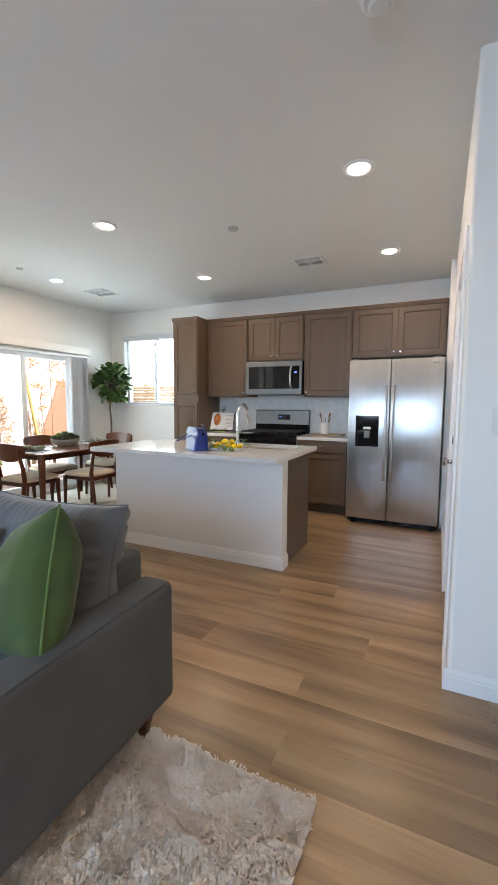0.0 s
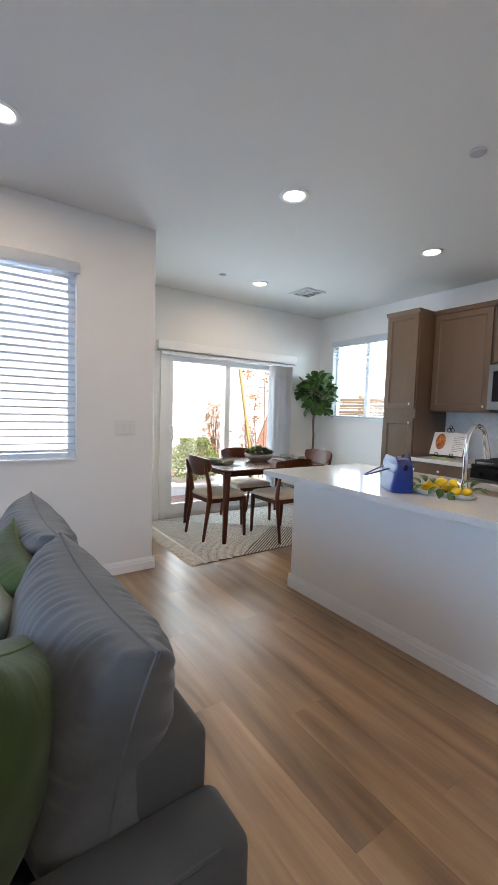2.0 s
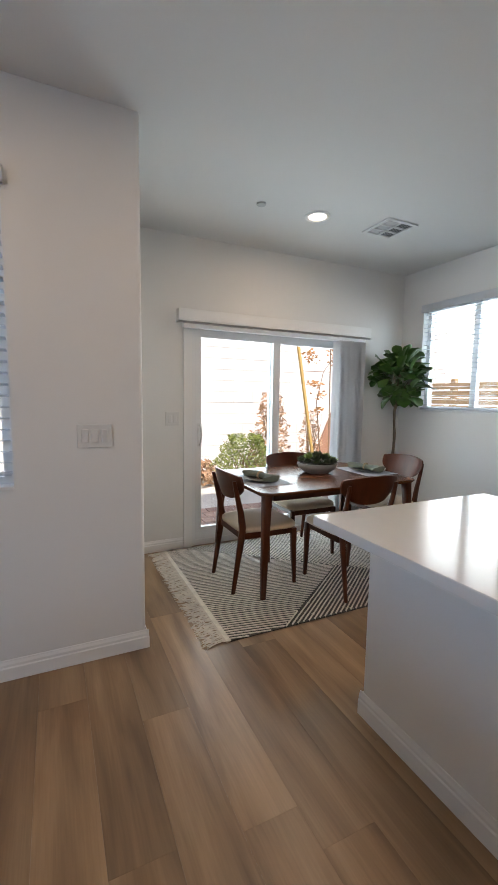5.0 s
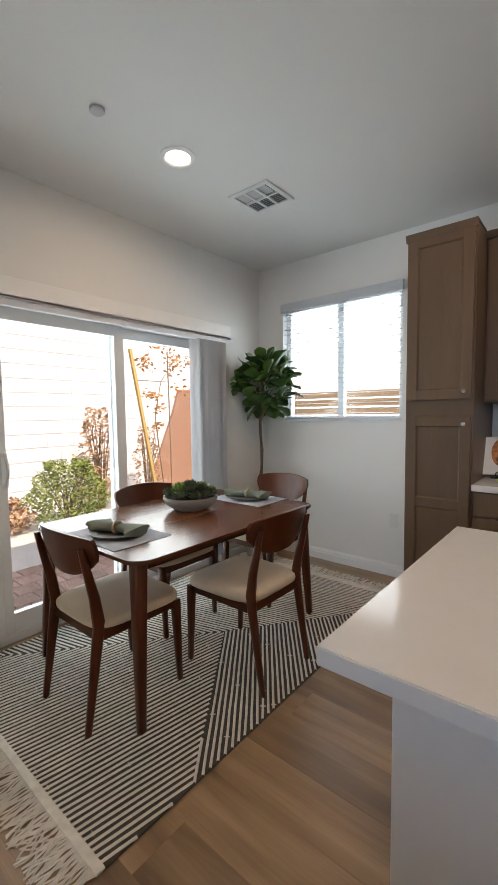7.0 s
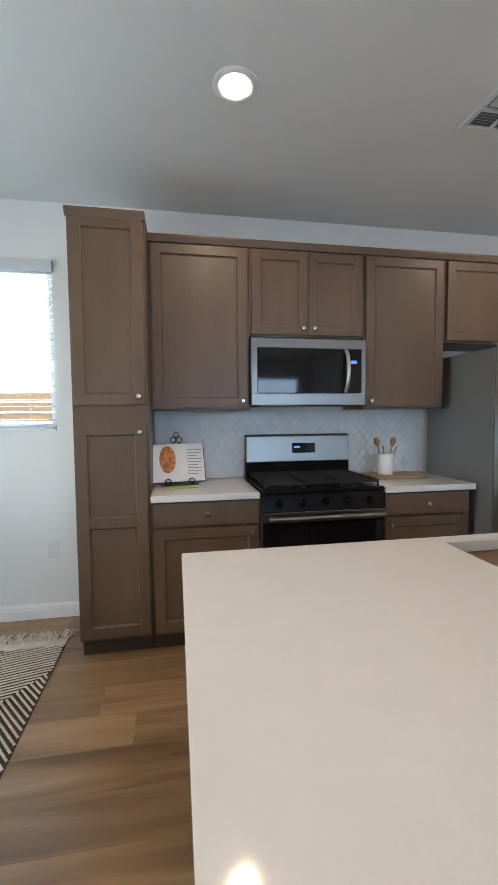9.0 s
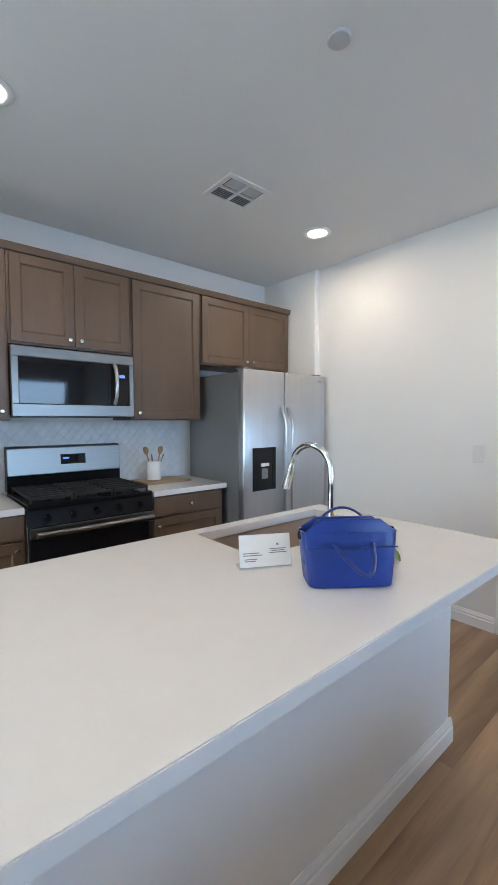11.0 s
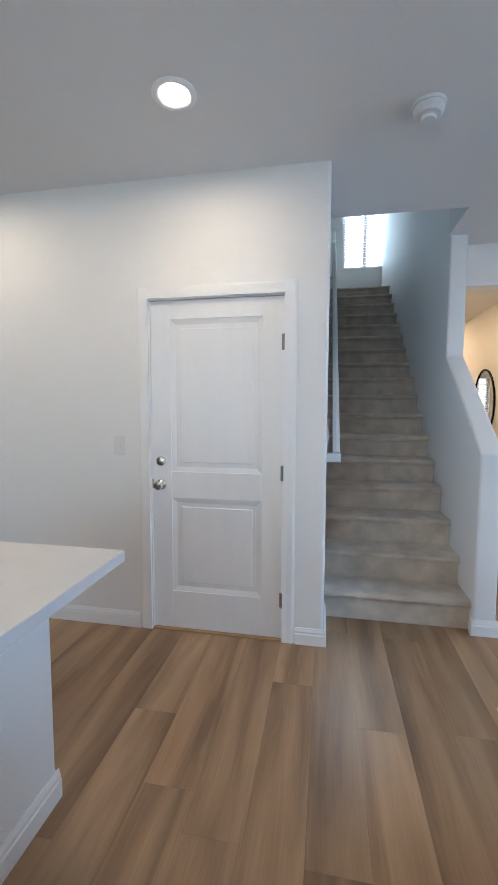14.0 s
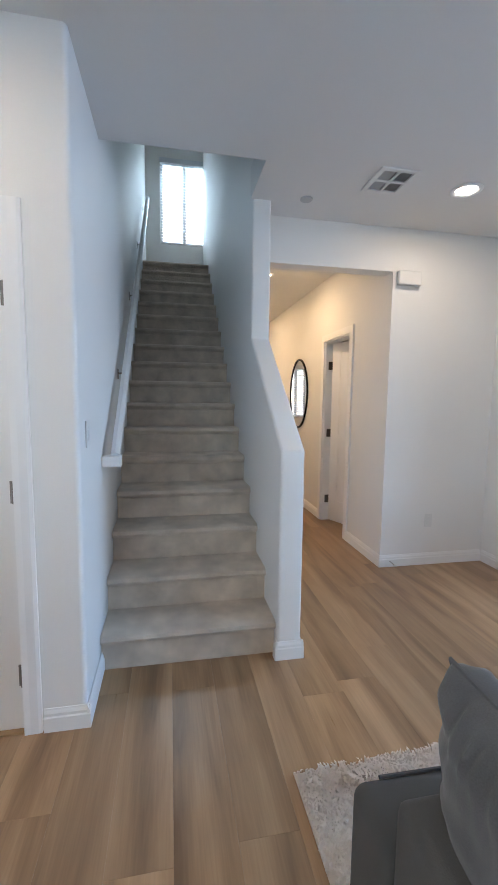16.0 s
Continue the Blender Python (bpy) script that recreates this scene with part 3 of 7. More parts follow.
def handrail():
    h = thing("handrail", (0.95, 2.42, 1.04), "white wooden handrail on metal brackets by the stairs", "handrail")
    a, b = Vector((0.95, 2.432, 1.08)), Vector((5.05, 2.432, 4.225))
    d = (b - a).normalized()
    up = Vector((-d.z, 0, d.x))
    prof = [(-0.022, -0.03), (0.022, -0.03), (0.026, 0.0), (0.022, 0.026), (0.0, 0.034), (-0.022, 0.026), (-0.026, 0.0)]
    bm = bmesh.new()
    rings = [[bm.verts.new(p + Vector((0, s, 0)) + up * t - Vector((0.95, 2.42, 1.04))) for s, t in prof] for p in (a, b)]
    n = len(prof)
    for i in range(n):
        bm.faces.new((rings[0][i], rings[0][(i + 1) % n], rings[1][(i + 1) % n], rings[1][i]))
    bm.faces.new(rings[0])
    bm.faces.new(rings[1][::-1])
    bmesh.ops.recalc_face_normals(bm, faces=bm.faces[:])
    part("rail", bm, M_TRIM, h)
    part("return", box(-0.03, -0.02, -0.01, 0.03, 0.08, 0.05, 0.006), M_TRIM, h)
    for f in (0.18, 0.42, 0.68, 0.95):
        p = a.lerp(b, f) - Vector((0.95, 2.42, 1.04))
        part("bracket", merge(tube([p + Vector((0, 0.006, -0.03)), p + Vector((0, 0.03, -0.075)), p + Vector((0, 0.074, -0.085))], 0.007, 8),
                              box(p.x - 0.02, 0.072, p.z - 0.12, p.x + 0.02, 0.08, p.z - 0.05, 0.003)), M_NICKEL, h, "metal bracket")


handrail()

# ---- doors and windows ----


def panel_door(w, h):
    """A moulded two-panel door in the y-z plane, face at x=0, hinge at y=0, towards -x."""
    t, st, mid = 0.036, 0.125, 0.125
    z1, z2, z3, z4 = 0.24, 0.835, 1.00, 1.92
    fr = [box(0, 0, 0, t, st, h, 0.002), box(0, w - st, 0, t, w, h, 0.002), box(0.0005, st, 0, t, w - st, z1, 0.0015),
          box(0.0005, st, z2, t, w - st, z3, 0.0015), box(0.0005, st, z4, t, w - st, h, 0.0015)]
    for a, b in ((z1, z2), (z3, z4)):
        fr.append(box(0.014, st, a, t - 0.004, w - st, b))
        for i in range(4):
            y0, y1 = st, w - st
            sides = [[(y0, a), (y1, a), (y1 - 0.03, a + 0.03), (y0 + 0.03, a + 0.03)], [(y1, a), (y1, b), (y1 - 0.03, b - 0.03), (y1 - 0.03, a + 0.03)],
                     [(y1, b), (y0, b), (y0 + 0.03, b - 0.03), (y1 - 0.03, b - 0.03)], [(y0, b), (y0, a), (y0 + 0.03, a + 0.03), (y0 + 0.03, b - 0.03)]][i]
            bm = bmesh.new()
            depth = (0.004, 0.004, 0.013, 0.013)
            bm.faces.new([bm.verts.new((d, *p)) for d, p in zip(depth, sides)])
            fr.append(bm)
        fr.append(box(0.007, st + 0.055, a + 0.055, 0.018, w - st - 0.055, b - 0.055, 0.005, 2))
    bm = merge(*fr)
    bmesh.ops.recalc_face_normals(bm, faces=bm.faces[:])
    return bm


def knob_set(parent, x, y, z):
    m = pose(x, y, z, 0, -90, 0)
    smooth(part("deadbolt", moved(lathe([(0, 0), (0.030, 0), (0.031, 0.006), (0.026, 0.014), (0.016, 0.017), (0.0, 0.017)], 24), pose(x, y, z + 0.145, 0, -90, 0)), M_NICKEL, parent, "satin nickel deadbolt"))
    smooth(part("door_knob", moved(lathe([(0, 0), (0.032, 0), (0.032, 0.006), (0.014, 0.014), (0.013, 0.03), (0.026, 0.040), (0.029, 0.052), (0.024, 0.062), (0, 0.066)], 24), m), M_NICKEL, parent, "satin nickel door knob"))


def closet_door():
    d = tagged(thing("door_1", (0.414, 2.752, 0.012), "", ""), "closed white two-panel door with nickel knob and deadbolt", "door", "", "structure")
    part("slab", panel_door(0.812, 2.03), M_DOOR, d)
    knob_set(d, 0.0, 0.755, 0.918)
    for z in (0.24, 1.01, 1.77):
        smooth(part("hinge", merge(tube([(-0.012, -0.004, z - 0.045), (-0.012, -0.004, z + 0.045)], 0.0075, 10), box(-0.006, -0.004, z - 0.045, -0.001, 0.012, z + 0.045)), M_HINGE, d, "dull nickel hinge"))
    part("latch_plate", box(-0.004, 0.806, 0.89, 0.004, 0.8195, 0.95), M_NICKEL, d, "steel latch plate")
    y0, y1, zt = 2.745, 3.572, 2.052
    jam = merge(box(0.402, y0 - 0.0, 0, 0.52, y0 + 0.006, zt), box(0.402, y1 - 0.006, 0, 0.52, y1, zt), box(0.402, y0 + 0.006, zt - 0.006, 0.52, y1 - 0.006, zt),
                box(0.480, y0 + 0.006, 0, 0.52, y1 - 0.006, zt - 0.006))
    setting("door_frame", jam, M_TRIM, "white painted door jamb", "door frame")
    for a in ("l", "r", "t"):
        w = 0.068
        prof = lambda o: [(0.384, o), (0.3995, o), (0.3995, o + w), (0.390, o + w), (0.386, o + w * 0.8), (0.386, o + w * 0.35)]
        if a == "l":
            bm = prism([(x, y1 + (y - 0)) for x, y in prof(0.0)], "z", 0, zt + w)
        elif a == "r":
            bm = prism([(x, y0 - y) for x, y in prof(0.0)], "z", 0, zt + w)
        else:
            bm = bmesh.new()
            pr = prof(0.0)
            A = [bm.verts.new((x, y0, zt + y)) for x, y in pr]
            B = [bm.verts.new((x, y1, zt + y)) for x, y in pr]
            bm.faces.new(A)
            bm.faces.new(B[::-1])
            for i in range(len(pr)):
                bm.faces.new((A[i], A[(i + 1) % len(pr)], B[(i + 1) % len(pr)], B[i]))
            bmesh.ops.recalc_face_normals(bm, faces=bm.faces[:])
        setting("trim", bm, M_TRIM, "white moulded door casing", "trim")
    setting("threshold", box(0.39, 2.751, 0.0, 0.50, 3.566, 0.011, 0.003), M_BRASS, "oak threshold strip under the door", "threshold")


closet_door()


def hall_door():
    setting("trim", merge(box(2.43, 0.4105, 0, 2.50, 0.428, 2.12), box(3.17, 0.4105, 0, 3.24, 0.428, 2.12), box(2.50, 0.4105, 2.05, 3.17, 0.428, 2.12)), M_TRIM, "white moulded casing round the hall doorway", "trim")
    setting("door_frame", merge(box(2.50, 0.29, 0, 2.515, 0.41, 2.05), box(3.155, 0.29, 0, 3.17, 0.41, 2.05), box(2.515, 0.29, 2.035, 3.155, 0.41, 2.05)), M_TRIM, "white painted hall door jamb", "door frame")
    d = tagged(thing("door_2", (3.15, 0.30, 0.012), "", "", "", 112), "white panelled hall door standing open", "door", "", "structure")
    part("slab", panel_door(0.63, 2.02), M_DOOR, d)
    for z in (0.24, 1.01, 1.77):
        o = part("hinge", box(3.141, 0.325, z - 0.03, 3.1535, 0.375, z + 0.06, 0.002), M_BRONZE, d, "dark hinge")
        o.matrix_local = d.matrix_world.inverted()


hall_door()


def blind_window(name, axis, at, inward, a0, a1, z0, z1, label, slats=True, tilt=8.0, pitch=0.044, drop=1.0):
    """A white vinyl slider window in a wall opening, with a horizontal blind. at: the wall's inner face; inward: +1 or -1."""
    w = thing(name, ((at, (a0 + a1) / 2, z0) if axis == "x" else ((a0 + a1) / 2, at, z0)), label, "window")
    tagged(w, "", "", "", "structure")
    cx = (a0 + a1) / 2
    W, H = a1 - a0, z1 - z0

    def bx(u0, d0, v0, u1, d1, v1, r=0.0):
        """u along the wall from its middle, d outward from the inner face, v up from the sill."""
        lo, hi = sorted((-d0 * inward, -d1 * inward))
        if axis == "x":
            return box(lo, u0, v0, hi, u1, v1, r)
        return box(u0, lo, v0, u1, hi, v1, r)
    h = W / 2
    part("window_frame", merge(bx(-h, 0.07, 0, -h + 0.045, 0.13, H), bx(h - 0.045, 0.07, 0, h, 0.13, H), bx(-h + 0.045, 0.07, 0, h - 0.045, 0.13, 0.05), bx(-h + 0.045, 0.07, H - 0.045, h - 0.045, 0.13, H),
                               bx(-0.03, 0.075, 0.05, 0.03, 0.125, H - 0.045)), M_VINYL, w)
    for u0, u1 in ((-h + 0.045, -0.03), (0.03, h - 0.045)):
        g = part("pane", bx(u0, 0.098, 0.05, u1, 0.102, H - 0.045), M_GLASS, w, "clear window pane")
        g.visible_shadow = False
    part("window_sill", bx(-h + 0.001, -0.012, 0.001, h - 0.001, 0.07, 0.016, 0.003), M_TRIM, w)
    if slats:
        part("headrail", bx(-h + 0.004, -0.002, H - 0.062, h - 0.004, 0.055, H - 0.002, 0.004), M_BLIND, w)
        part("valance", bx(-h - 0.012, -0.03, H - 0.06, h + 0.012, -0.006, H + 0.018, 0.004), M_BLIND, w)
        n = int((H - 0.11) / pitch * drop)
        c, s = math.cos(radians(tilt)) * 0.024, math.sin(radians(tilt)) * 0.024
        me = None
        for i in range(n):
            v = H - 0.085 - i * pitch
            if me is None:
                d0, d1 = 0.03 - c, 0.03 + c
                poly = [(-d0 * inward, 0.0015 - s), (-0.03 * inward, 0.0035), (-d1 * inward, 0.0015 + s), (-d1 * inward, -0.0015 + s), (-0.03 * inward, 0.0005), (-d0 * inward, -0.0015 - s)]
                if axis == "x":
                    bm = bmesh.new()
                    A = [bm.verts.new((x, -h + 0.008, z)) for x, z in poly]
                    B = [bm.verts.new((x, h - 0.008, z)) for x, z in poly]
                else:
                    bm = bmesh.new()
                    A = [bm.verts.new((-h + 0.008, y, z)) for y, z in poly]
                    B = [bm.verts.new((h - 0.008, y, z)) for y, z in poly]
                bm.faces.new(A)
                bm.faces.new(B[::-1])
                for k in range(6):
                    bm.faces.new((A[k], A[(k + 1) % 6], B[(k + 1) % 6], B[k]))
                bmesh.ops.recalc_face_normals(bm, faces=bm.faces[:])
                ob = part("slat", bm, M_BLIND, w)
                me = ob.data
            else:
                ob = new("slat", me)
                ob.parent = w
            ob.location = (0, 0, v)
        v = H - 0.085 - n * pitch
        part("bottom_rail", bx(-h + 0.008, 0.006, v - 0.008, h - 0.008, 0.054, v + 0.008, 0.003), M_BLIND, w)
        for u in (-h + 0.16, h - 0.16):
            part("ladder_cord", bx(u - 0.001, 0.004, v, u + 0.001, 0.006, H - 0.06), M_BLIND, w)
    return w


blind_window("window_1", "y", 5.82, -1, -4.40, -3.262, 1.265, 2.35, "white vinyl window with an open horizontal blind", tilt=3.0)
blind_window("window_2", "x", -3.31, 1, 0.89, 2.07, 0.935, 2.34, "living room window with an open white slatted blind", tilt=-11.0, pitch=0.052)
blind_window("window_3", "y", -2.2, 1, -1.8, 0.6, 0.9, 2.35, "wide living room window with white frame", slats=False)
blind_window("window_4", "x", 5.85, -1, 1.49, 2.27, 3.90, 5.20, "stairwell window with a lowered white slatted blind", tilt=32.0)
blind_window("window_5", "x", 6.5, -1, 0.95, 1.35, 1.05, 2.05, "small hall window with a white slatted blind", tilt=20.0)


def slider():
    y0, y1, zt = 3.36, 5.19, 2.03
    s = tagged(thing("sliding_door", (-4.69, 3.36, 0.0), "", ""), "white framed sliding glass patio door with curved handle", "sliding door", "", "structure")
    w = y1 - y0
    part("frame", merge(box(-0.12, 0, 0, -0.012, 0.045, zt), box(-0.12, w - 0.045, 0, -0.012, w, zt), box(-0.12, 0.045, zt - 0.05, -0.012, w - 0.045, zt), box(-0.13, 0.045, 0, -0.012, w - 0.045, 0.055)), M_VINYL, s)
    for name, a, b, d in (("sash", 0.046, 0.905, -0.035), ("fixed_panel", 0.82, w - 0.046, -0.085)):
        lw = 0.085 if name == "sash" else 0.075
        left = 0.05 if name == "sash" else 0.025
        z0, z1 = 0.056, zt - 0.051
        sash = part(name, merge(box(d - 0.02, a, z0, d + 0.02, a + lw - 0.05 if name != "sash" else a + 0.05, z1, 0.002), box(d - 0.02, b - lw + 0.01, z0, d + 0.02, b, z1, 0.002),
                                box(d - 0.0195, a + left, z0, d + 0.0195, b - lw + 0.01, z0 + 0.115), box(d - 0.0195, a + left, z1 - 0.075, d + 0.0195, b - lw + 0.01, z1)), M_VINYL, s)
        g = part("pane", box(d - 0.003, a + 0.02, z0 + 0.1, d + 0.003, b - 0.06, z1 - 0.06), M_GLASS, sash, "clear glass pane")
        g.visible_shadow = False
    hb = [(-0.014 + 0.0 + 0.05 * math.sin(math.pi * i / 12), 0.085, 0.94 + 0.19 * i / 12) for i in range(13)]
    smooth(part("handle", merge(tube(hb, 0.009, 10), box(-0.016, 0.062, 0.93, -0.008, 0.10, 1.14, 0.003)), M_WHITEPL, s, "white curved pull handle"))
    setting("trim", merge(box(-4.69, 3.285, 0.0, -4.672, 3.358, 2.10), box(-4.69, 5.192, 0.0, -4.672, 5.262, 2.10), box(-4.69, 3.358, 2.032, -4.672, 5.192, 2.10)), M_TRIM, "white casing round the sliding door", "trim")
    v = thing("vertical_blind", (-4.655, 4.25, 2.0), "grey vertical blind drawn aside under a white valance", "blind")
    part("valance", merge(box(-0.012, -1.03, 0.005, 0.062, 1.04, 0.02, 0.002), box(0.05, -1.03, 0.005, 0.062, 1.04, 0.118, 0.003), box(-0.012, -1.03, 0.02, 0.05, -1.018, 0.118, 0.002), box(-0.012, 1.028, 0.02, 0.05, 1.04, 0.118, 0.002)), M_TRIM, v, "white cornice valance")
    part("headrail", box(0.0, -0.98, -0.035, 0.04, 0.99, 0.004, 0.003), M_VINYL, v)
    vane = None
    for i in range(15):
        bm = None
        if vane is None:
            n = 6
            bm = bmesh.new()
            A, B = [], []
            for k in range(n + 1):
                u = -0.045 + 0.09 * k / n
                b = 0.006 * (1 - (2 * k / n - 1) ** 2)
                A.append(bm.verts.new((u, b, -1.9)))
                B.append(bm.verts.new((u, b, -0.03)))
            for k in range(n):
                bm.faces.new((A[k], A[k + 1], B[k + 1], B[k]))
            bmesh.ops.solidify(bm, geom=bm.faces[:], thickness=0.0012)
            o = smooth(part("vane", bm, M_VANE, v, "grey fabric vane"))
            vane = o.data
        else:
            o = new("vane", vane)
            o.parent = v
        o.matrix_local = pose(0.022, 0.635 + i * 0.0225, 0, 0, 0, 24 + (i % 3) * 4)


slider()


def wall_plate(name, at, nrm, w, h, label, cat, rockers):
    """A switch or outlet plate; nrm one of +-x, +-y."""
    ob = thing(name, at, label, cat, "", {(-1, 0): 0, (1, 0): 180, (0, -1): 90, (0, 1): -90}[nrm])
    part("plate", box(-0.007, -w / 2, -h / 2, -0.001, w / 2, h / 2, 0.003), M_WHITEPL, ob)
    for i in range(rockers):
        y = (i - (rockers - 1) / 2) * 0.046
        if cat == "outlet":
            for z in (-0.02, 0.02):
                part("socket", box(-0.009, y - 0.016, z - 0.014, -0.006, y + 0.016, z + 0.014, 0.002), M_WHITEPL, ob)
        else:
            part("rocker", box(-0.0105, y - 0.016, -0.033, -0.006, y + 0.016, 0.033, 0.003), M_WHITEPL, ob)


wall_plate("light_switch", (0.40, 3.774, 1.17), (-1, 0), 0.075, 0.118, "white single rocker light switch on the wall", "switch", 1)
wall_plate("light_switch", (-3.31, 2.43, 1.178), (1, 0), 0.165, 0.118, "white triple rocker light switch on the wall", "switch", 3)
wall_plate("light_switch", (-4.69, 3.185, 1.185), (1, 0), 0.12, 0.118, "white double rocker light switch by the patio door", "switch", 2)
wall_plate("light_switch", (0.56, 2.50, 1.24), (0, -1), 0.075, 0.118, "white rocker light switch at the foot of the stairs", "switch", 1)
wall_plate("outlet", (1.766, -0.02, 0.386), (-1, 0), 0.07, 0.115, "white wall outlet above the baseboard", "outlet", 1)
wall_plate("outlet", (-3.31, 5.82, 0.464), (0, -1), 0.07, 0.115, "white wall outlet beside the pantry", "outlet", 1)


def ceiling_can(x, y, group):
    c = thing("recessed_light", (x, y, CEIL), "round white recessed ceiling light, switched on", "ceiling light", group)
    smooth(part("trim_ring", lathe([(0.070, -0.001), (0.096, -0.001), (0.097, -0.006), (0.090, -0.010), (0.076, -0.012), (0.066, -0.006), (0.064, -0.001)], 36), M_TRIM, c))
    part("lens", lathe([(0.064, -0.003), (0.03, -0.0065), (0.0, -0.0075)], 36), M_LENS, c, "glowing frosted lens")


for cx, cy in CANS:
    ceiling_can(cx, cy, "recessed lights of the main room")
for cx in (3.18, 5.0):
    ceiling_can(cx, 1.12, "recessed lights of the hall")


def ceiling_vent(x, y, sx, sy, n, label):
    v = thing("ceiling_vent", (x, y, CEIL), label, "vent")
    a, b = sx / 2, sy / 2
    f = 0.03
    part("frame", merge(box(-a, -b, -0.012, a, -b + f, -0.001, 0.003), box(-a, b - f, -0.012, a, b, -0.001, 0.003), box(-a, -b + f, -0.012, -a + f, b - f, -0.001, 0.003), box(a - f, -b + f, -0.012, a, b - f, -0.001, 0.003)), M_GRILLE, v)
    # no duct is built: a flat sheet carries its shade as colour
    part("backing", box(-a + f, -b + f, -0.003, a - f, b - f, -0.001), M_DUCT_SHADE, v, "flat dark sheet imitating the shade of the duct")
    for i in range(1, n):
        x0 = -a + f + (sx - 2 * f) * i / n
        part("divider", box(x0 - 0.008, -b + f, -0.012, x0 + 0.008, b - f, -0.003), M_GRILLE, v)
    part("cross_bar", box(-a + f, -0.008, -0.0125, a - f, 0.008, -0.003), M_GRILLE, v)
    for k in range(n):
        for h in (-1, 1):
            xs = -a + f + (sx - 2 * f) * k / n
            for j in range(5):
                yy = h * (0.02 + (b - f - 0.02) * (j + 0.5) / 5)
                part("louvre", moved(box(xs + 0.01, -0.006, -0.0008, xs + (sx - 2 * f) / n - 0.01, 0.006, 0.0008), pose(0, yy, -0.007, 35 * h)), M_LOUVRE, v)


ceiling_vent(-3.79, 4.72, 0.31, 0.30, 3, "square white ceiling register with six louvre panes")
ceiling_vent(-0.955, 4.64, 0.31, 0.27, 2, "white ceiling register with louvres")
ceiling_vent(1.14, 0.81, 0.28, 0.25, 2, "white ceiling register with louvres")


def disc_cap(x, y, r, label):
    c = thing("sprinkler_cover", (x, y, CEIL), label, "sprinkler cover")
    smooth(part("cap", lathe([(0, -0.012), (r - 0.004, -0.012), (r, -0.008), (r, -0.001), (0, -0.001)], 30), M_LOUVRE, c), 30)


disc_cap(-1.30, 3.64, 0.042, "round white flush sprinkler cover")
disc_cap(-3.88, 3.62, 0.034, "round white flush sprinkler cover")
disc_cap(1.469, 1.234, 0.042, "round white flush sprinkler cover")


def smoke_alarm():
    s = thing("smoke_alarm", (0.06, 2.085, CEIL), "round white smoke alarm on the ceiling", "smoke alarm")
    smooth(part("base", lathe([(0, -0.014), (0.070, -0.014), (0.072, -0.010), (0.072, -0.001), (0, -0.001)], 36), M_WHITEPL, s), 30)
    smooth(part("body", lathe([(0.064, -0.014), (0.066, -0.018), (0.062, -0.040), (0.050, -0.048), (0, -0.050)], 36), M_WHITEPL, s), 30)
    smooth(part("sensor_ring", lathe([(0.030, -0.0495), (0.034, -0.060), (0.028, -0.066), (0, -0.067)], 30), M_GRILLE, s), 30)


smoke_alarm()
ch = thing("door_chime", (1.762, 0.283, 2.36), "white plastic door chime box high on the wall", "door chime")
part("cover", box(-0.045, -0.10, -0.055, -0.001, 0.10, 0.055, 0.012, 3), M_WHITEPL, ch)
ds = thing("door_stop", (1.745, 0.33, 0.05), "small metal spring door stop on the baseboard", "door stop")
smooth(part("spring", tube([(0, 0, 0), (-0.03, 0, 0.0), (-0.075, 0.0, -0.004)], 0.005, 8), M_NICKEL, ds))
smooth(part("tip", tube([(-0.075, 0, -0.004), (-0.088, 0, -0.005)], 0.007, 8), M_WHITEPL, ds))


def oval_mirror():
    m = thing("oval_mirror", (4.10, 0.412, 1.48), "tall oval wall mirror with a thin black frame", "mirror")
    n = 48
    A, B = 0.36, 0.445
    fr = bmesh.new()
    rings = []
    for k in range(n):
        a = 2 * math.pi * k / n
        c, s = math.cos(a), math.sin(a)
        rings.append([fr.verts.new((c * (A + o), d, s * (B + o))) for o, d in ((0, 0.002), (0, 0.022), (0.02, 0.022), (0.02, 0.002))])
    for k in range(n):
        q, r = rings[k], rings[(k + 1) % n]
        for i in range(4):
            fr.faces.new((q[i], q[(i + 1) % 4], r[(i + 1) % 4], r[i]))
    bmesh.ops.recalc_face_normals(fr, faces=fr.faces[:])
    smooth(part("frame", fr, M_BLACK, m, "thin black metal frame"), 30)
    g = bmesh.new()
    g.faces.new([g.verts.new((math.cos(2 * math.pi * k / n) * A, 0.012, math.sin(2 * math.pi * k / n) * B)) for k in range(n)][::-1])
    bmesh.ops.recalc_face_normals(g, faces=g.faces[:])
    ret = bmesh.ops.extrude_face_region(g, geom=g.faces[:])
    for vv in [e for e in ret["geom"] if isinstance(e, bmesh.types.BMVert)]:
        vv.co.y -= 0.008
    bmesh.ops.recalc_face_normals(g, faces=g.faces[:])
    part("glass", g, M_MIRROR, m, "mirror glass")


oval_mirror()

# ---- kitchen ----


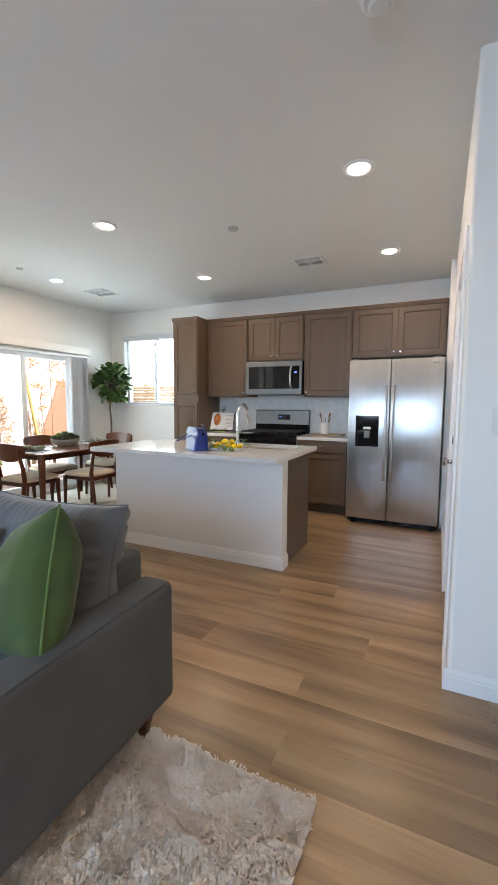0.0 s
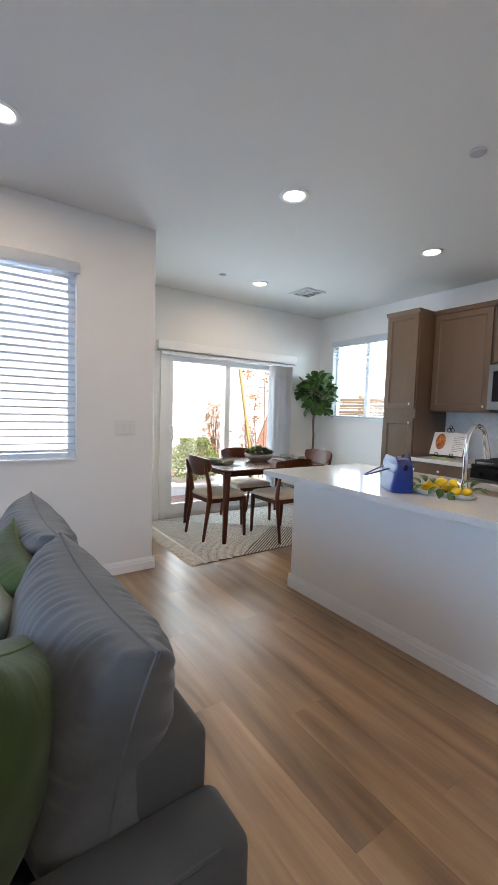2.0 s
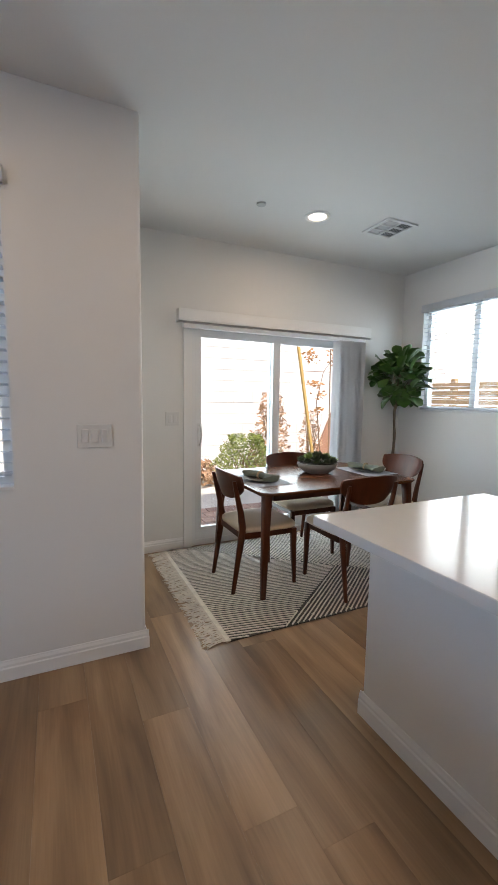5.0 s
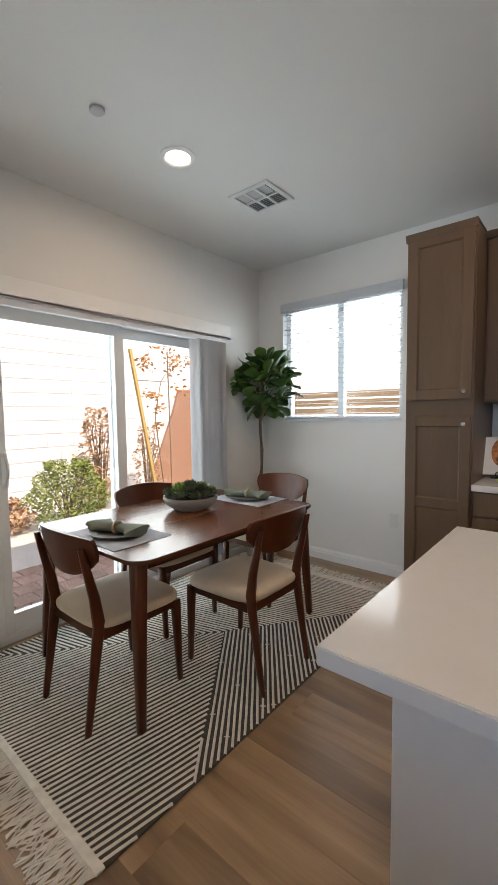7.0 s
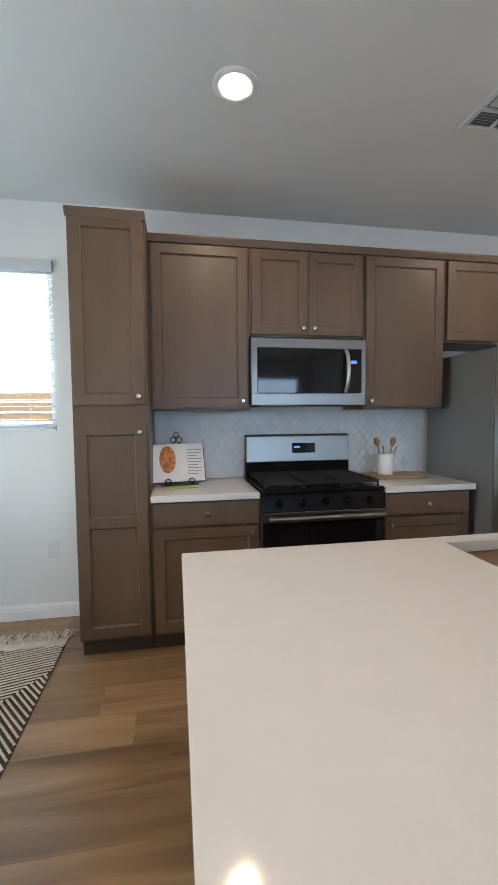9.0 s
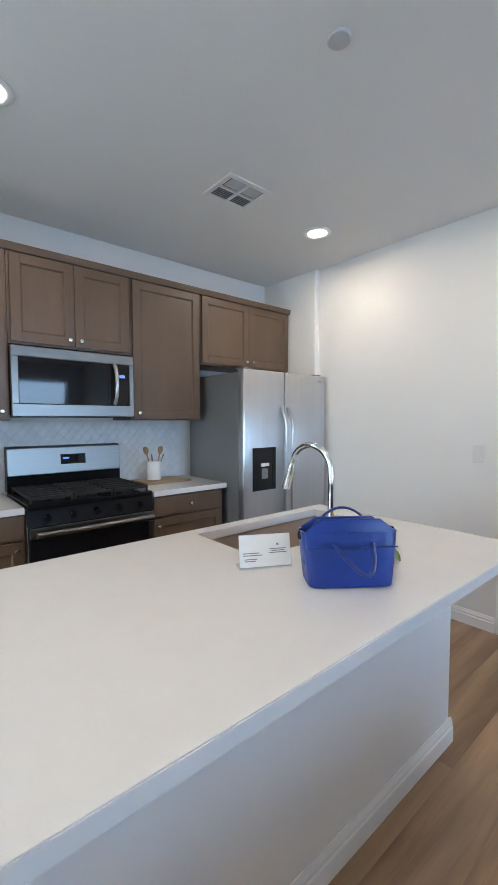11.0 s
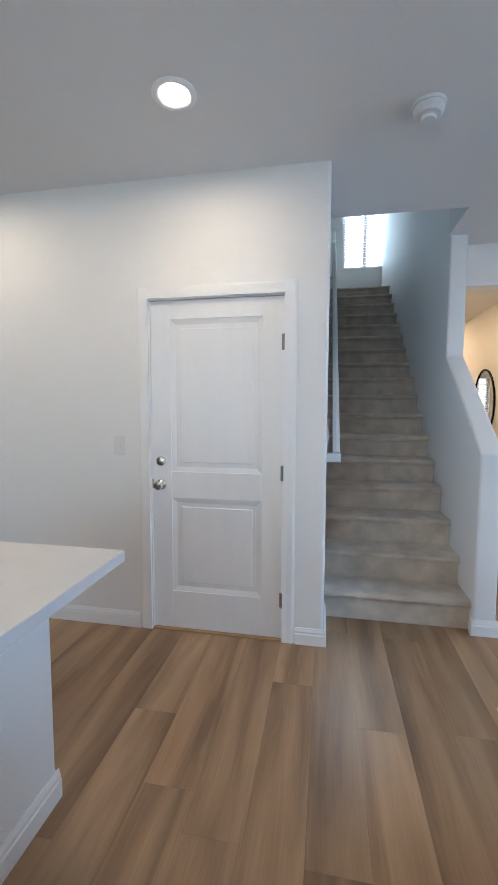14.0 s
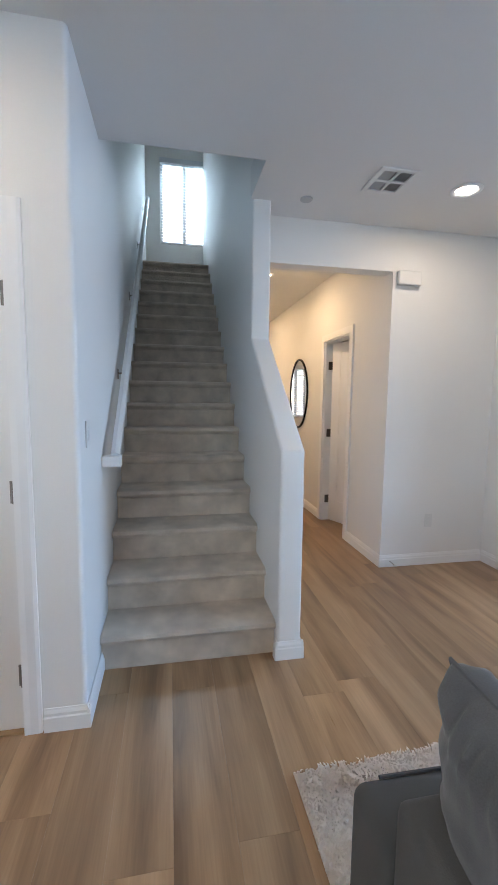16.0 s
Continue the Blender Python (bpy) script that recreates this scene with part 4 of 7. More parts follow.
def shaker(w, h, t=0.02, st=0.058, split=None):
    """A recessed-panel cabinet door, w by h, lower left front corner at the origin, facing -y."""
    bits = [box(0, -t, 0, st, 0, h, 0.0015), box(w - st, -t, 0, w, 0, h, 0.0015), box(st, -t + 0.0006, 0, w - st, 0, st, 0.0012), box(st, -t + 0.0006, h - st, w - st, 0, h, 0.0012)]
    zs = [(st, h - st)]
    if split:
        bits.append(box(st, -t + 0.0006, split - st / 2, w - st, 0, split + st / 2, 0.0012))
        zs = [(st, split - st / 2), (split + st / 2, h - st)]
    for a, b in zs:
        bits.append(box(st, -t + 0.011, a, w - st, -0.002, b))
        for q in ([(st, a), (w - st, a), (w - st - 0.008, a + 0.008), (st + 0.008, a + 0.008)], [(w - st, b), (st, b), (st + 0.008, b - 0.008), (w - st - 0.008, b - 0.008)],
                  [(st, b), (st, a), (st + 0.008, a + 0.008), (st + 0.008, b - 0.008)], [(w - st, a), (w - st, b), (w - st - 0.008, b - 0.008), (w - st - 0.008, a + 0.008)]):
            bm = bmesh.new()
            bm.faces.new([bm.verts.new((p[0], -t + d, p[1])) for p, d in zip(q, (0.004, 0.004, 0.0108, 0.0108))])
            bits.append(bm)
    bm = merge(*bits)
    bmesh.ops.recalc_face_normals(bm, faces=bm.faces[:])
    return bm


def knob(parent, x, y, z):
    smooth(part("knob", moved(lathe([(0, 0), (0.007, 0), (0.006, 0.012), (0.014, 0.018), (0.0155, 0.024), (0.012, 0.029), (0, 0.031)], 16), pose(x, y, z, 90)), M_NICKEL, parent, "satin nickel knob"))


def door_panel(w, a, b, t, st):
    """The recessed field of a panelled door with its sloped rim, from height a to b."""
    bits = [box(st, -t + 0.011, a, w - st, -0.002, b)]
    bm = bmesh.new()
    outer = [bm.verts.new((px, -t + 0.004, pz)) for px, pz in ((st, a), (w - st, a), (w - st, b), (st, b))]
    inner = [bm.verts.new((px, -t + 0.0108, pz)) for px, pz in ((st + 0.008, a + 0.008), (w - st - 0.008, a + 0.008), (w - st - 0.008, b - 0.008), (st + 0.008, b - 0.008))]
    for i in range(4):
        j = (i + 1) % 4
        bm.faces.new((outer[i], outer[j], inner[j], inner[i]))
    bits.append(bm)
    bm = merge(*bits)
    bmesh.ops.recalc_face_normals(bm, faces=bm.faces[:])
    return bm


def cabinet_door(cab, x, z, w, h, knob_at, split=None, y=0.0):
    t, st = 0.02, 0.058
    zs = [(st, split - st / 2), (split + st / 2, h - st)] if split else [(st, h - st)]
    d = part("door", door_panel(w, *zs[0], t, st), M_CAB, cab)
    for a, b in zs[1:]:
        part("panel", door_panel(w, a, b, t, st), M_CAB, d)
    for x0 in (0, w - st):
        part("stile", box(x0, -t, 0, x0 + st, 0, h, 0.0015), M_CAB, d)
    for z0 in [0, h - st] + ([split - st / 2] if split else []):
        part("rail", box(st, -t + 0.0006, z0, w - st, 0, z0 + st, 0.0012), M_CAB, d)
    d.location = (x, y, z)
    if knob_at:
        knob(d, knob_at[0], -0.02, knob_at[1])
    return d


def cabinet_body(cab, w, d, z0, z1, toe=False, crown=False):
    bits = [box(0, 0.001, z0, w, d, z1, 0.001)]
    part("body", merge(*bits), M_CAB, cab)
    if toe:
        part("toe_kick", box(0.0, 0.065, 0.0, w, d, z0 - 0.001), M_CAB_DARK, cab, "recessed brown toe kick with its shade put into the colour")
    if crown:
        part("crown", prism([(-0.001, z1 - 0.03), (-0.022, z1 - 0.03), (-0.034, z1 + 0.002), (-0.034, z1 + 0.012), (d, z1 + 0.012), (d, z1 + 0.001), (-0.001, z1 + 0.001)], "x", -0.004, w + 0.004), M_CAB, cab)


BACK = 5.818
# pantry
pf = 5.235
pantry = thing("pantry_cabinet", (-3.025, pf, 0), "tall brown stained pantry cabinet with two panelled doors", "cabinet")
cabinet_body(pantry, 0.395, BACK - pf, 0.11, 2.425, True, True)
cabinet_door(pantry, 0.012, 1.42, 0.371, 0.985, (0.335, 0.045))
cabinet_door(pantry, 0.012, 0.13, 0.371, 1.185, (0.335, 1.14), split=0.645)
# wall cabinets
uf = 5.49
UB = BACK - uf
for name, x, w, z0, doors, lab in [("wall_cabinet", -2.628, 0.609, 1.395, 1, "brown stained wall cabinet with one recessed-panel door"),
                                   ("wall_cabinet", -2.017, 0.764, 1.855, 2, "short brown wall cabinet with two doors above the microwave"),
                                   ("wall_cabinet", -1.251, 0.588, 1.395, 1, "brown stained wall cabinet with one recessed-panel door"),
                                   ("wall_cabinet", -0.661, 1.007, 1.845, 2, "short brown wall cabinet with two doors above the refrigerator")]:
    c = thing(name, (x, uf, 0), lab, "cabinet", "brown kitchen wall cabinets")
    cabinet_body(c, w, UB, z0, 2.425, False, True)
    h = 2.395 - z0 - 0.02
    if doors == 1:
        left = x < -2
        cabinet_door(c, 0.014, z0 + 0.014, w - 0.028, h, (w - 0.06, 0.04) if left else (0.034, 0.04))
    else:
        dw = (w - 0.032) / 2
        cabinet_door(c, 0.014, z0 + 0.014, dw, h, (dw - 0.034, 0.04))
        cabinet_door(c, 0.018 + dw, z0 + 0.014, dw, h, (0.034, 0.04))
# base cabinets
for x, w, right in [(-2.628, 0.621, False), (-1.239, 0.60, True)]:
    c = thing("base_cabinet", (x, pf, 0), "brown stained base cabinet with a drawer above a door", "cabinet", "brown kitchen base cabinets")
    cabinet_body(c, w, BACK - pf, 0.11, 0.876, True)
    dr = part("drawer_front", box(0.012, -0.02, 0.735, w - 0.012, -0.0005, 0.868, 0.002), M_CAB, c)
    knob(dr, w / 2, -0.02, 0.80)
    cabinet_door(c, 0.012, 0.13, w - 0.024, 0.59, ((0.034, 0.545) if right else (w - 0.06, 0.545)))
ct = thing("back_countertop", (-2.628, 5.2, 0.877), "white quartz countertop beside the range", "countertop", "white kitchen countertops")
part("slab", box(-0.0, 0.0, 0, 0.613, BACK - 5.2 - 0.001, 0.038, 0.003), M_QUARTZ, ct)
ct = thing("back_countertop", (-1.239, 5.2, 0.877), "white quartz countertop beside the refrigerator", "countertop", "white kitchen countertops")
part("slab", box(0.006, 0.0, 0, 0.625, BACK - 5.2 - 0.001, 0.038, 0.003), M_QUARTZ, ct)
# tiled splashback
bs = tagged(thing("backsplash", (-2.628, 5.812, 0.915), "", ""), "pale glossy diamond tile backsplash above the counter", "backsplash", "", "structure")
part("grout", box(0, 0.0, 0.0, 2.0, 0.007, 0.48), M_GROUT, bs)
tw, th = 0.0667, 0.08
tile_me = None
for j in range(-1, 12):
    for i in range(-1, 31):
        cx, cz = (i + (j % 2) * 0.5) * tw, j * th / 2
        if not (tw * 0.49 < cx < 2.0 - tw * 0.49 and th * 0.49 < cz < 0.48 - th * 0.49):
            continue
        if tile_me is None:
            poly = [(-tw / 2 + 0.0012, 0), (0, -th / 2 + 0.0015), (tw / 2 - 0.0012, 0), (0, th / 2 - 0.0015)]
            bm = bmesh.new()
            a = [bm.verts.new((p[0] * 0.96, -0.0026, p[1] * 0.96)) for p in poly]
            b = [bm.verts.new((p[0], -0.0005, p[1])) for p in poly]
            bm.faces.new(a)
            for k in range(4):
                bm.faces.new((a[k], b[k], b[(k + 1) % 4], a[(k + 1) % 4]))
            bmesh.ops.recalc_face_normals(bm, faces=bm.faces[:])
            o = part("tile", bm, M_TILE, bs)
            tile_me = o.data
        else:
            o = new("tile", tile_me)
            o.parent = bs
        o.location = (cx, 0, cz)


def microwave():
    m = thing("microwave", (-2.017, 5.425, 1.42), "stainless steel over-range microwave with black glass door", "microwave")
    w, h = 0.757, 0.418
    part("body", box(0, 0.03, 0.004, w, BACK - 5.425, h, 0.003), M_BLACK, m)
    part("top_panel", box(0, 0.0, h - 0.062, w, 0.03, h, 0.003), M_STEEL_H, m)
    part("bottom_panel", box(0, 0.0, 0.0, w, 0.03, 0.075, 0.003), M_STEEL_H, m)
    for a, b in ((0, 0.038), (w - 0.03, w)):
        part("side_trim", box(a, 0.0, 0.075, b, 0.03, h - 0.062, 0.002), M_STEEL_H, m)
    part("door", box(0.038, 0.004, 0.076, 0.60, 0.03, h - 0.063, 0.003), M_BLACKGLASS, m, "black glass door")
    part("control_panel", box(0.602, 0.004, 0.076, w - 0.031, 0.03, h - 0.063, 0.003), M_BLACKGLASS, m, "black control panel")
    part("display", box(0.655, 0.0025, 0.265, 0.695, 0.0045, 0.285), M_DISPLAY, m, "small blue lit display")
    pts = [(0.622, 0.0 - 0.045 * math.sin(math.pi * i / 12) ** 0.6 + 0.004, 0.085 + 0.265 * i / 12) for i in range(13)]
    smooth(part("handle", tube(pts, 0.012, 10), M_STEEL, m, "curved steel handle"))
    part("vent_grille", box(0.05, 0.02, -0.006, w - 0.05, 0.36, 0.004), M_BLACK, m)


microwave()


def gas_range():
    r = thing("gas_range", (-2.003, 5.17, 0), "stainless steel gas range with black cooktop and oven door", "range")
    w, d = 0.758, 5.80 - 5.17
    part("body", box(0.002, 0.05, 0.09, w - 0.002, d, 0.895, 0.003), M_STEEL_SIDE, r)
    part("base", box(0.02, 0.10, 0.0, w - 0.02, d - 0.05, 0.09), M_BLACK, r)
    part("cooktop", box(0.0, 0.02, 0.895, w, d - 0.05, 0.925, 0.008, 3), M_BLACK, r, "black enamel cooktop")
    part("control_panel", prism([(0.012, 0.80), (0.05, 0.80), (0.05, 0.893), (0.035, 0.893)], "x", 0.0, w), M_BLACK, r, "black front control panel")
    for i in range(5):
        x = 0.10 + 0.14 * i
        smooth(part("burner_knob", moved(lathe([(0, 0), (0.021, 0), (0.021, 0.008), (0.017, 0.03), (0, 0.032)], 20), pose(x, 0.024, 0.848, 103)), M_BLACK, r))
    door = part("oven_door", box(0.004, 0.01, 0.24, w - 0.004, 0.048, 0.795, 0.004), M_BLACKGLASS, r, "black glass oven door")
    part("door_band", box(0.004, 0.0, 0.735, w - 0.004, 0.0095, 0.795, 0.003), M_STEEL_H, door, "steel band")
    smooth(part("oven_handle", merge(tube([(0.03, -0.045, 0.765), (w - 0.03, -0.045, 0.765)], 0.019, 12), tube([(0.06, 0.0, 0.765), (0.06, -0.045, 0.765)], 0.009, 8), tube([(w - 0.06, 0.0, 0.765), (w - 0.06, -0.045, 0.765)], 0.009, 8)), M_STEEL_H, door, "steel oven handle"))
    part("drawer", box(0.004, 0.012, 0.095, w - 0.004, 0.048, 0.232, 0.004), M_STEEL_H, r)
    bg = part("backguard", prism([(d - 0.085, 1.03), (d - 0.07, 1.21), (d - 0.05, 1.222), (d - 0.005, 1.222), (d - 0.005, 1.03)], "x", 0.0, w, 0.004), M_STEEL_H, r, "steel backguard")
    part("backguard_base", box(0.0, d - 0.075, 0.925, w, d - 0.005, 1.03), M_BLACK, r)
    part("clock_display", moved(box(0.33, -0.003, -0.035, 0.50, 0.0, 0.035, 0.001), pose(0, d - 0.0795, 1.125, -4.8)), M_BLACKGLASS, bg, "black clock display")
    part("clock_digits", moved(box(0.345, -0.0035, 0.002, 0.385, -0.0031, 0.014), pose(0, d - 0.0795, 1.125, -4.8)), M_DISPLAY, bg)
    for x, y in ((0.19, 0.17), (0.57, 0.17), (0.19, 0.43), (0.57, 0.43), (0.38, 0.30)):
        smooth(part("burner", lathe([(0.05, 0.925), (0.048, 0.938), (0.034, 0.94), (0.034, 0.948), (0.0, 0.95)], 22, (x, y, 0)), M_IRON, r))
    for x0, x1 in ((0.02, 0.255), (0.262, 0.496), (0.503, 0.738)):
        bars = [box(x0, 0.05, 0.945, x0 + 0.012, 0.54, 0.962, 0.002), box(x1 - 0.012, 0.05, 0.945, x1, 0.54, 0.962, 0.002), box(x0 + 0.012, 0.05, 0.945, x1 - 0.012, 0.062, 0.962, 0.002), box(x0 + 0.012, 0.528, 0.945, x1 - 0.012, 0.54, 0.962, 0.002)]
        for y in (0.13, 0.21, 0.29, 0.37, 0.45):
            bars.append(box(x0 + 0.012, y, 0.947, x1 - 0.012, y + 0.010, 0.961, 0.002))
        for fx in (x0, x1 - 0.012):
            for fy in (0.05, 0.528):
                bars.append(box(fx + 0.001, fy + 0.001, 0.9255, fx + 0.011, fy + 0.011, 0.945))
        part("grate", merge(*bars), M_IRON, r, "cast iron grate")


gas_range()


def fridge():
    f = thing("refrigerator", (-0.594, 5.02, 0), "stainless steel side-by-side refrigerator with water dispenser", "refrigerator")
    w, h = 0.935, 1.775
    part("cabinet", box(0.004, 0.075, 0.05, w - 0.004, 0.74, h - 0.02, 0.004), M_STEEL_SIDE, f, "grey side panels")
    part("base_grille", box(0.02, 0.04, 0.02, w - 0.02, 0.12, 0.055), M_BLACK, f, "dark base grille")
    for x in (0.05, w - 0.09):
        part("foot", box(x, 0.03, 0.0, x + 0.05, 0.10, 0.025, 0.004), M_BLACK, f)
    split = 0.43
    for name, a, b in (("freezer_door", 0.0, split - 0.003), ("fridge_door", split + 0.003, w)):
        bm = box(a, 0.0, 0.06, b, 0.070, h, 0.012, 3)
        dr = smooth(part(name, bm, M_STEEL, f), 50)
        hx = b - 0.035 if name == "freezer_door" else a + 0.035
        pts = [(hx + (0.006 if name == "freezer_door" else -0.006) * math.sin(math.pi * i / 14), -0.052 * min(1, math.sin(math.pi * i / 14) * 3.2) + 0.0, 0.50 + 1.0 * i / 14) for i in range(15)]
        smooth(part("handle", tube(pts, 0.0135, 10), M_STEEL, dr, "long steel handle"))
        if name == "freezer_door":
            dx0, dx1, z0, z1 = 0.085, 0.325, 0.855, 1.185
            dp = part("dispenser", merge(box(dx0, -0.006, z0, dx0 + 0.03, 0.0005, z1, 0.002), box(dx1 - 0.03, -0.006, z0, dx1, 0.0005, z1, 0.002), box(dx0 + 0.03, -0.006, z0, dx1 - 0.03, 0.0005, z0 + 0.03, 0.002),
                                         box(dx0 + 0.03, -0.006, z1 - 0.12, dx1 - 0.03, 0.0005, z1, 0.002), box(dx0 + 0.03, -0.0015, z0 + 0.03, dx1 - 0.03, 0.0003, z1 - 0.12)), M_BLACKGLASS, dr, "black ice and water dispenser")
            part("paddle", box(dx0 + 0.09, -0.012, z0 + 0.09, dx1 - 0.09, -0.002, z0 + 0.17, 0.004), M_STEEL_SIDE, dp)
            part("spout", box(dx0 + 0.08, -0.016, z0 + 0.185, dx1 - 0.08, -0.002, z0 + 0.21, 0.003), M_WHITEPL, dp)
        else:
            part("badge", box(b - 0.11, -0.0015, h - 0.055, b - 0.05, 0.0005, h - 0.045), M_CHROME, dr, "small plain maker's badge")
    for x in (0.03, w - 0.11):
        part("hinge_cover", box(x, 0.03, h - 0.004, x + 0.08, 0.13, h + 0.014, 0.004), M_STEEL_SIDE, f)


fridge()


# island
isl = thing("kitchen_island", (-1.592, 3.435, 0), "white panelled kitchen island with brown cabinet end", "island")
part("panel_wall", merge(box(-0.832, 0.0, 0, 0.832, 0.12, 0.876, 0.004), box(-0.832, 0.12, 0, -0.80, 0.72, 0.876, 0.004)), M_WALL, isl, "white painted front and end panel")
part("cabinet_body", box(-0.799, 0.121, 0.11, 0.815, 0.70, 0.876, 0.002), M_CAB, isl, "brown stained cabinet body")
# toe kick in the brown with recess shade mixed in
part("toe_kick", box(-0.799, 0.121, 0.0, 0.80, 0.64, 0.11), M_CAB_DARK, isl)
part("end_panel", box(0.8155, 0.121, 0.0, 0.829, 0.705, 0.876, 0.0015), M_CAB, isl, "brown stained end panel")
for i in range(3):
    dd = part("door", moved(shaker(0.52, 0.72), pose(0, 0, 0, 0, 0, 180)), M_CAB, isl)
    dd.location = (-0.265 + i * 0.54, 0.701, 0.135)


def island_base(p0, p1, nrm):
    bm = bmesh.new()
    prof = base_profile(0.105, 0.014)
    rings = [[bm.verts.new((p[0] + nrm[0] * (d + 0.001), p[1] + nrm[1] * (d + 0.001), z)) for d, z in prof] for p in (p0, p1)]
    n = len(prof)
    for i in range(n):
        bm.faces.new((rings[0][i], rings[0][(i + 1) % n], rings[1][(i + 1) % n], rings[1][i]))
    bm.faces.new(rings[0])
    bm.faces.new(rings[1][::-1])
    bmesh.ops.recalc_face_normals(bm, faces=bm.faces[:])
    part("baseboard", bm, M_TRIM, isl, "white moulded baseboard")


island_base((-0.847, 0), (0.847, 0), (0, -1))
island_base((-0.832, -0.001), (-0.832, 0.72), (-1, 0))
island_base((0.832, -0.001), (0.832, 0.12), (1, 0))

SX0, SX1, SY0, SY1 = -1.585, -0.835, 3.75, 4.135
top = thing("island_countertop", (-1.59, 3.175, 0.877), "white quartz island countertop with a sink cut-out", "countertop", "white kitchen countertops")
x0, x1, y0, y1 = -2.472 + 1.59, -0.708 + 1.59, 0.0, 4.205 - 3.175
sx0, sx1, sy0, sy1 = SX0 + 1.59, SX1 + 1.59, SY0 - 3.175, SY1 - 3.175
bm = bmesh.new()
Z0, Z1 = 0.0, 0.038
out = [(x0, y0), (x1, y0), (x1, y1), (x0, y1)]
inn = [(sx0, sy0), (sx1, sy0), (sx1, sy1), (sx0, sy1)]
vt = [[bm.verts.new((*p, z)) for p in ring] for z in (Z0, Z1) for ring in (out, inn)]
for i in range(4):
    j = (i + 1) % 4
    bm.faces.new((vt[2][i], vt[2][j], vt[3][j], vt[3][i]))
    bm.faces.new((vt[0][j], vt[0][i], vt[1][i], vt[1][j]))
    bm.faces.new((vt[0][i], vt[0][j], vt[2][j], vt[2][i]))
    bm.faces.new((vt[1][j], vt[1][i], vt[3][i], vt[3][j]))
bmesh.ops.recalc_face_normals(bm, faces=bm.faces[:])
bmesh.ops.bevel(bm, geom=[e for e in bm.edges if len(e.link_faces) == 2 and e.calc_face_angle() > 1], offset=0.0025, segments=2, affect='EDGES')
part("slab", bm, M_QUARTZ, top)
sink = thing("sink", (SX0, SY0, 0.66), "undermount stainless steel kitchen sink", "sink")
w, d = SX1 - SX0, SY1 - SY0
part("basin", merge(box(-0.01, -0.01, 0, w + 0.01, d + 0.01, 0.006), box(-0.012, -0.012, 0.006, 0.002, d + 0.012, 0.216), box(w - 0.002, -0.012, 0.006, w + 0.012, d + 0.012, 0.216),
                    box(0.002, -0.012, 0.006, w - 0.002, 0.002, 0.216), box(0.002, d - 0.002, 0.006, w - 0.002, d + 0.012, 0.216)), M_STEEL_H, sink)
smooth(part("drain", lathe([(0.045, 0.006), (0.045, 0.010), (0.03, 0.008), (0, 0.0075)], 24, (w / 2, d / 2, 0)), M_CHROME, sink))


def faucet():
    f = thing("faucet", (-1.27, 3.68, 0.915), "tall chrome gooseneck kitchen faucet with pull-down spout", "faucet")
    smooth(part("base", lathe([(0, 0), (0.027, 0), (0.027, 0.006), (0.021, 0.012), (0.019, 0.06), (0.0165, 0.07), (0, 0.07)], 24), M_CHROME, f))
    pts = [(0, 0, 0.06), (0, 0, 0.12), (0, 0, 0.18), (0, 0.0, 0.235)]
    for i in range(1, 13):
        a = math.pi * i / 12 * 0.94
        pts.append((0, 0.105 - 0.105 * math.cos(a), 0.275 + 0.105 * math.sin(a)))
    p = Vector(pts[-1])
    smooth(part("neck", tube(pts, 0.0125, 14), M_CHROME, f))
    q = p + (p - Vector(pts[-2])).normalized() * 0.11
    smooth(part("spray_head", tube([p, p.lerp(q, 0.15), p.lerp(q, 0.6), q], [0.0135, 0.0155, 0.018, 0.019], 16), M_CHROME, f))
    smooth(part("lever", merge(tube([(-0.015, 0, 0.045), (-0.04, 0, 0.047)], 0.013, 12), tube([(-0.04, 0, 0.048), (-0.075, -0.005, 0.066), (-0.115, -0.01, 0.078)], [0.008, 0.007, 0.006], 10)), M_CHROME, f))


faucet()

# ---- island and counter things ----


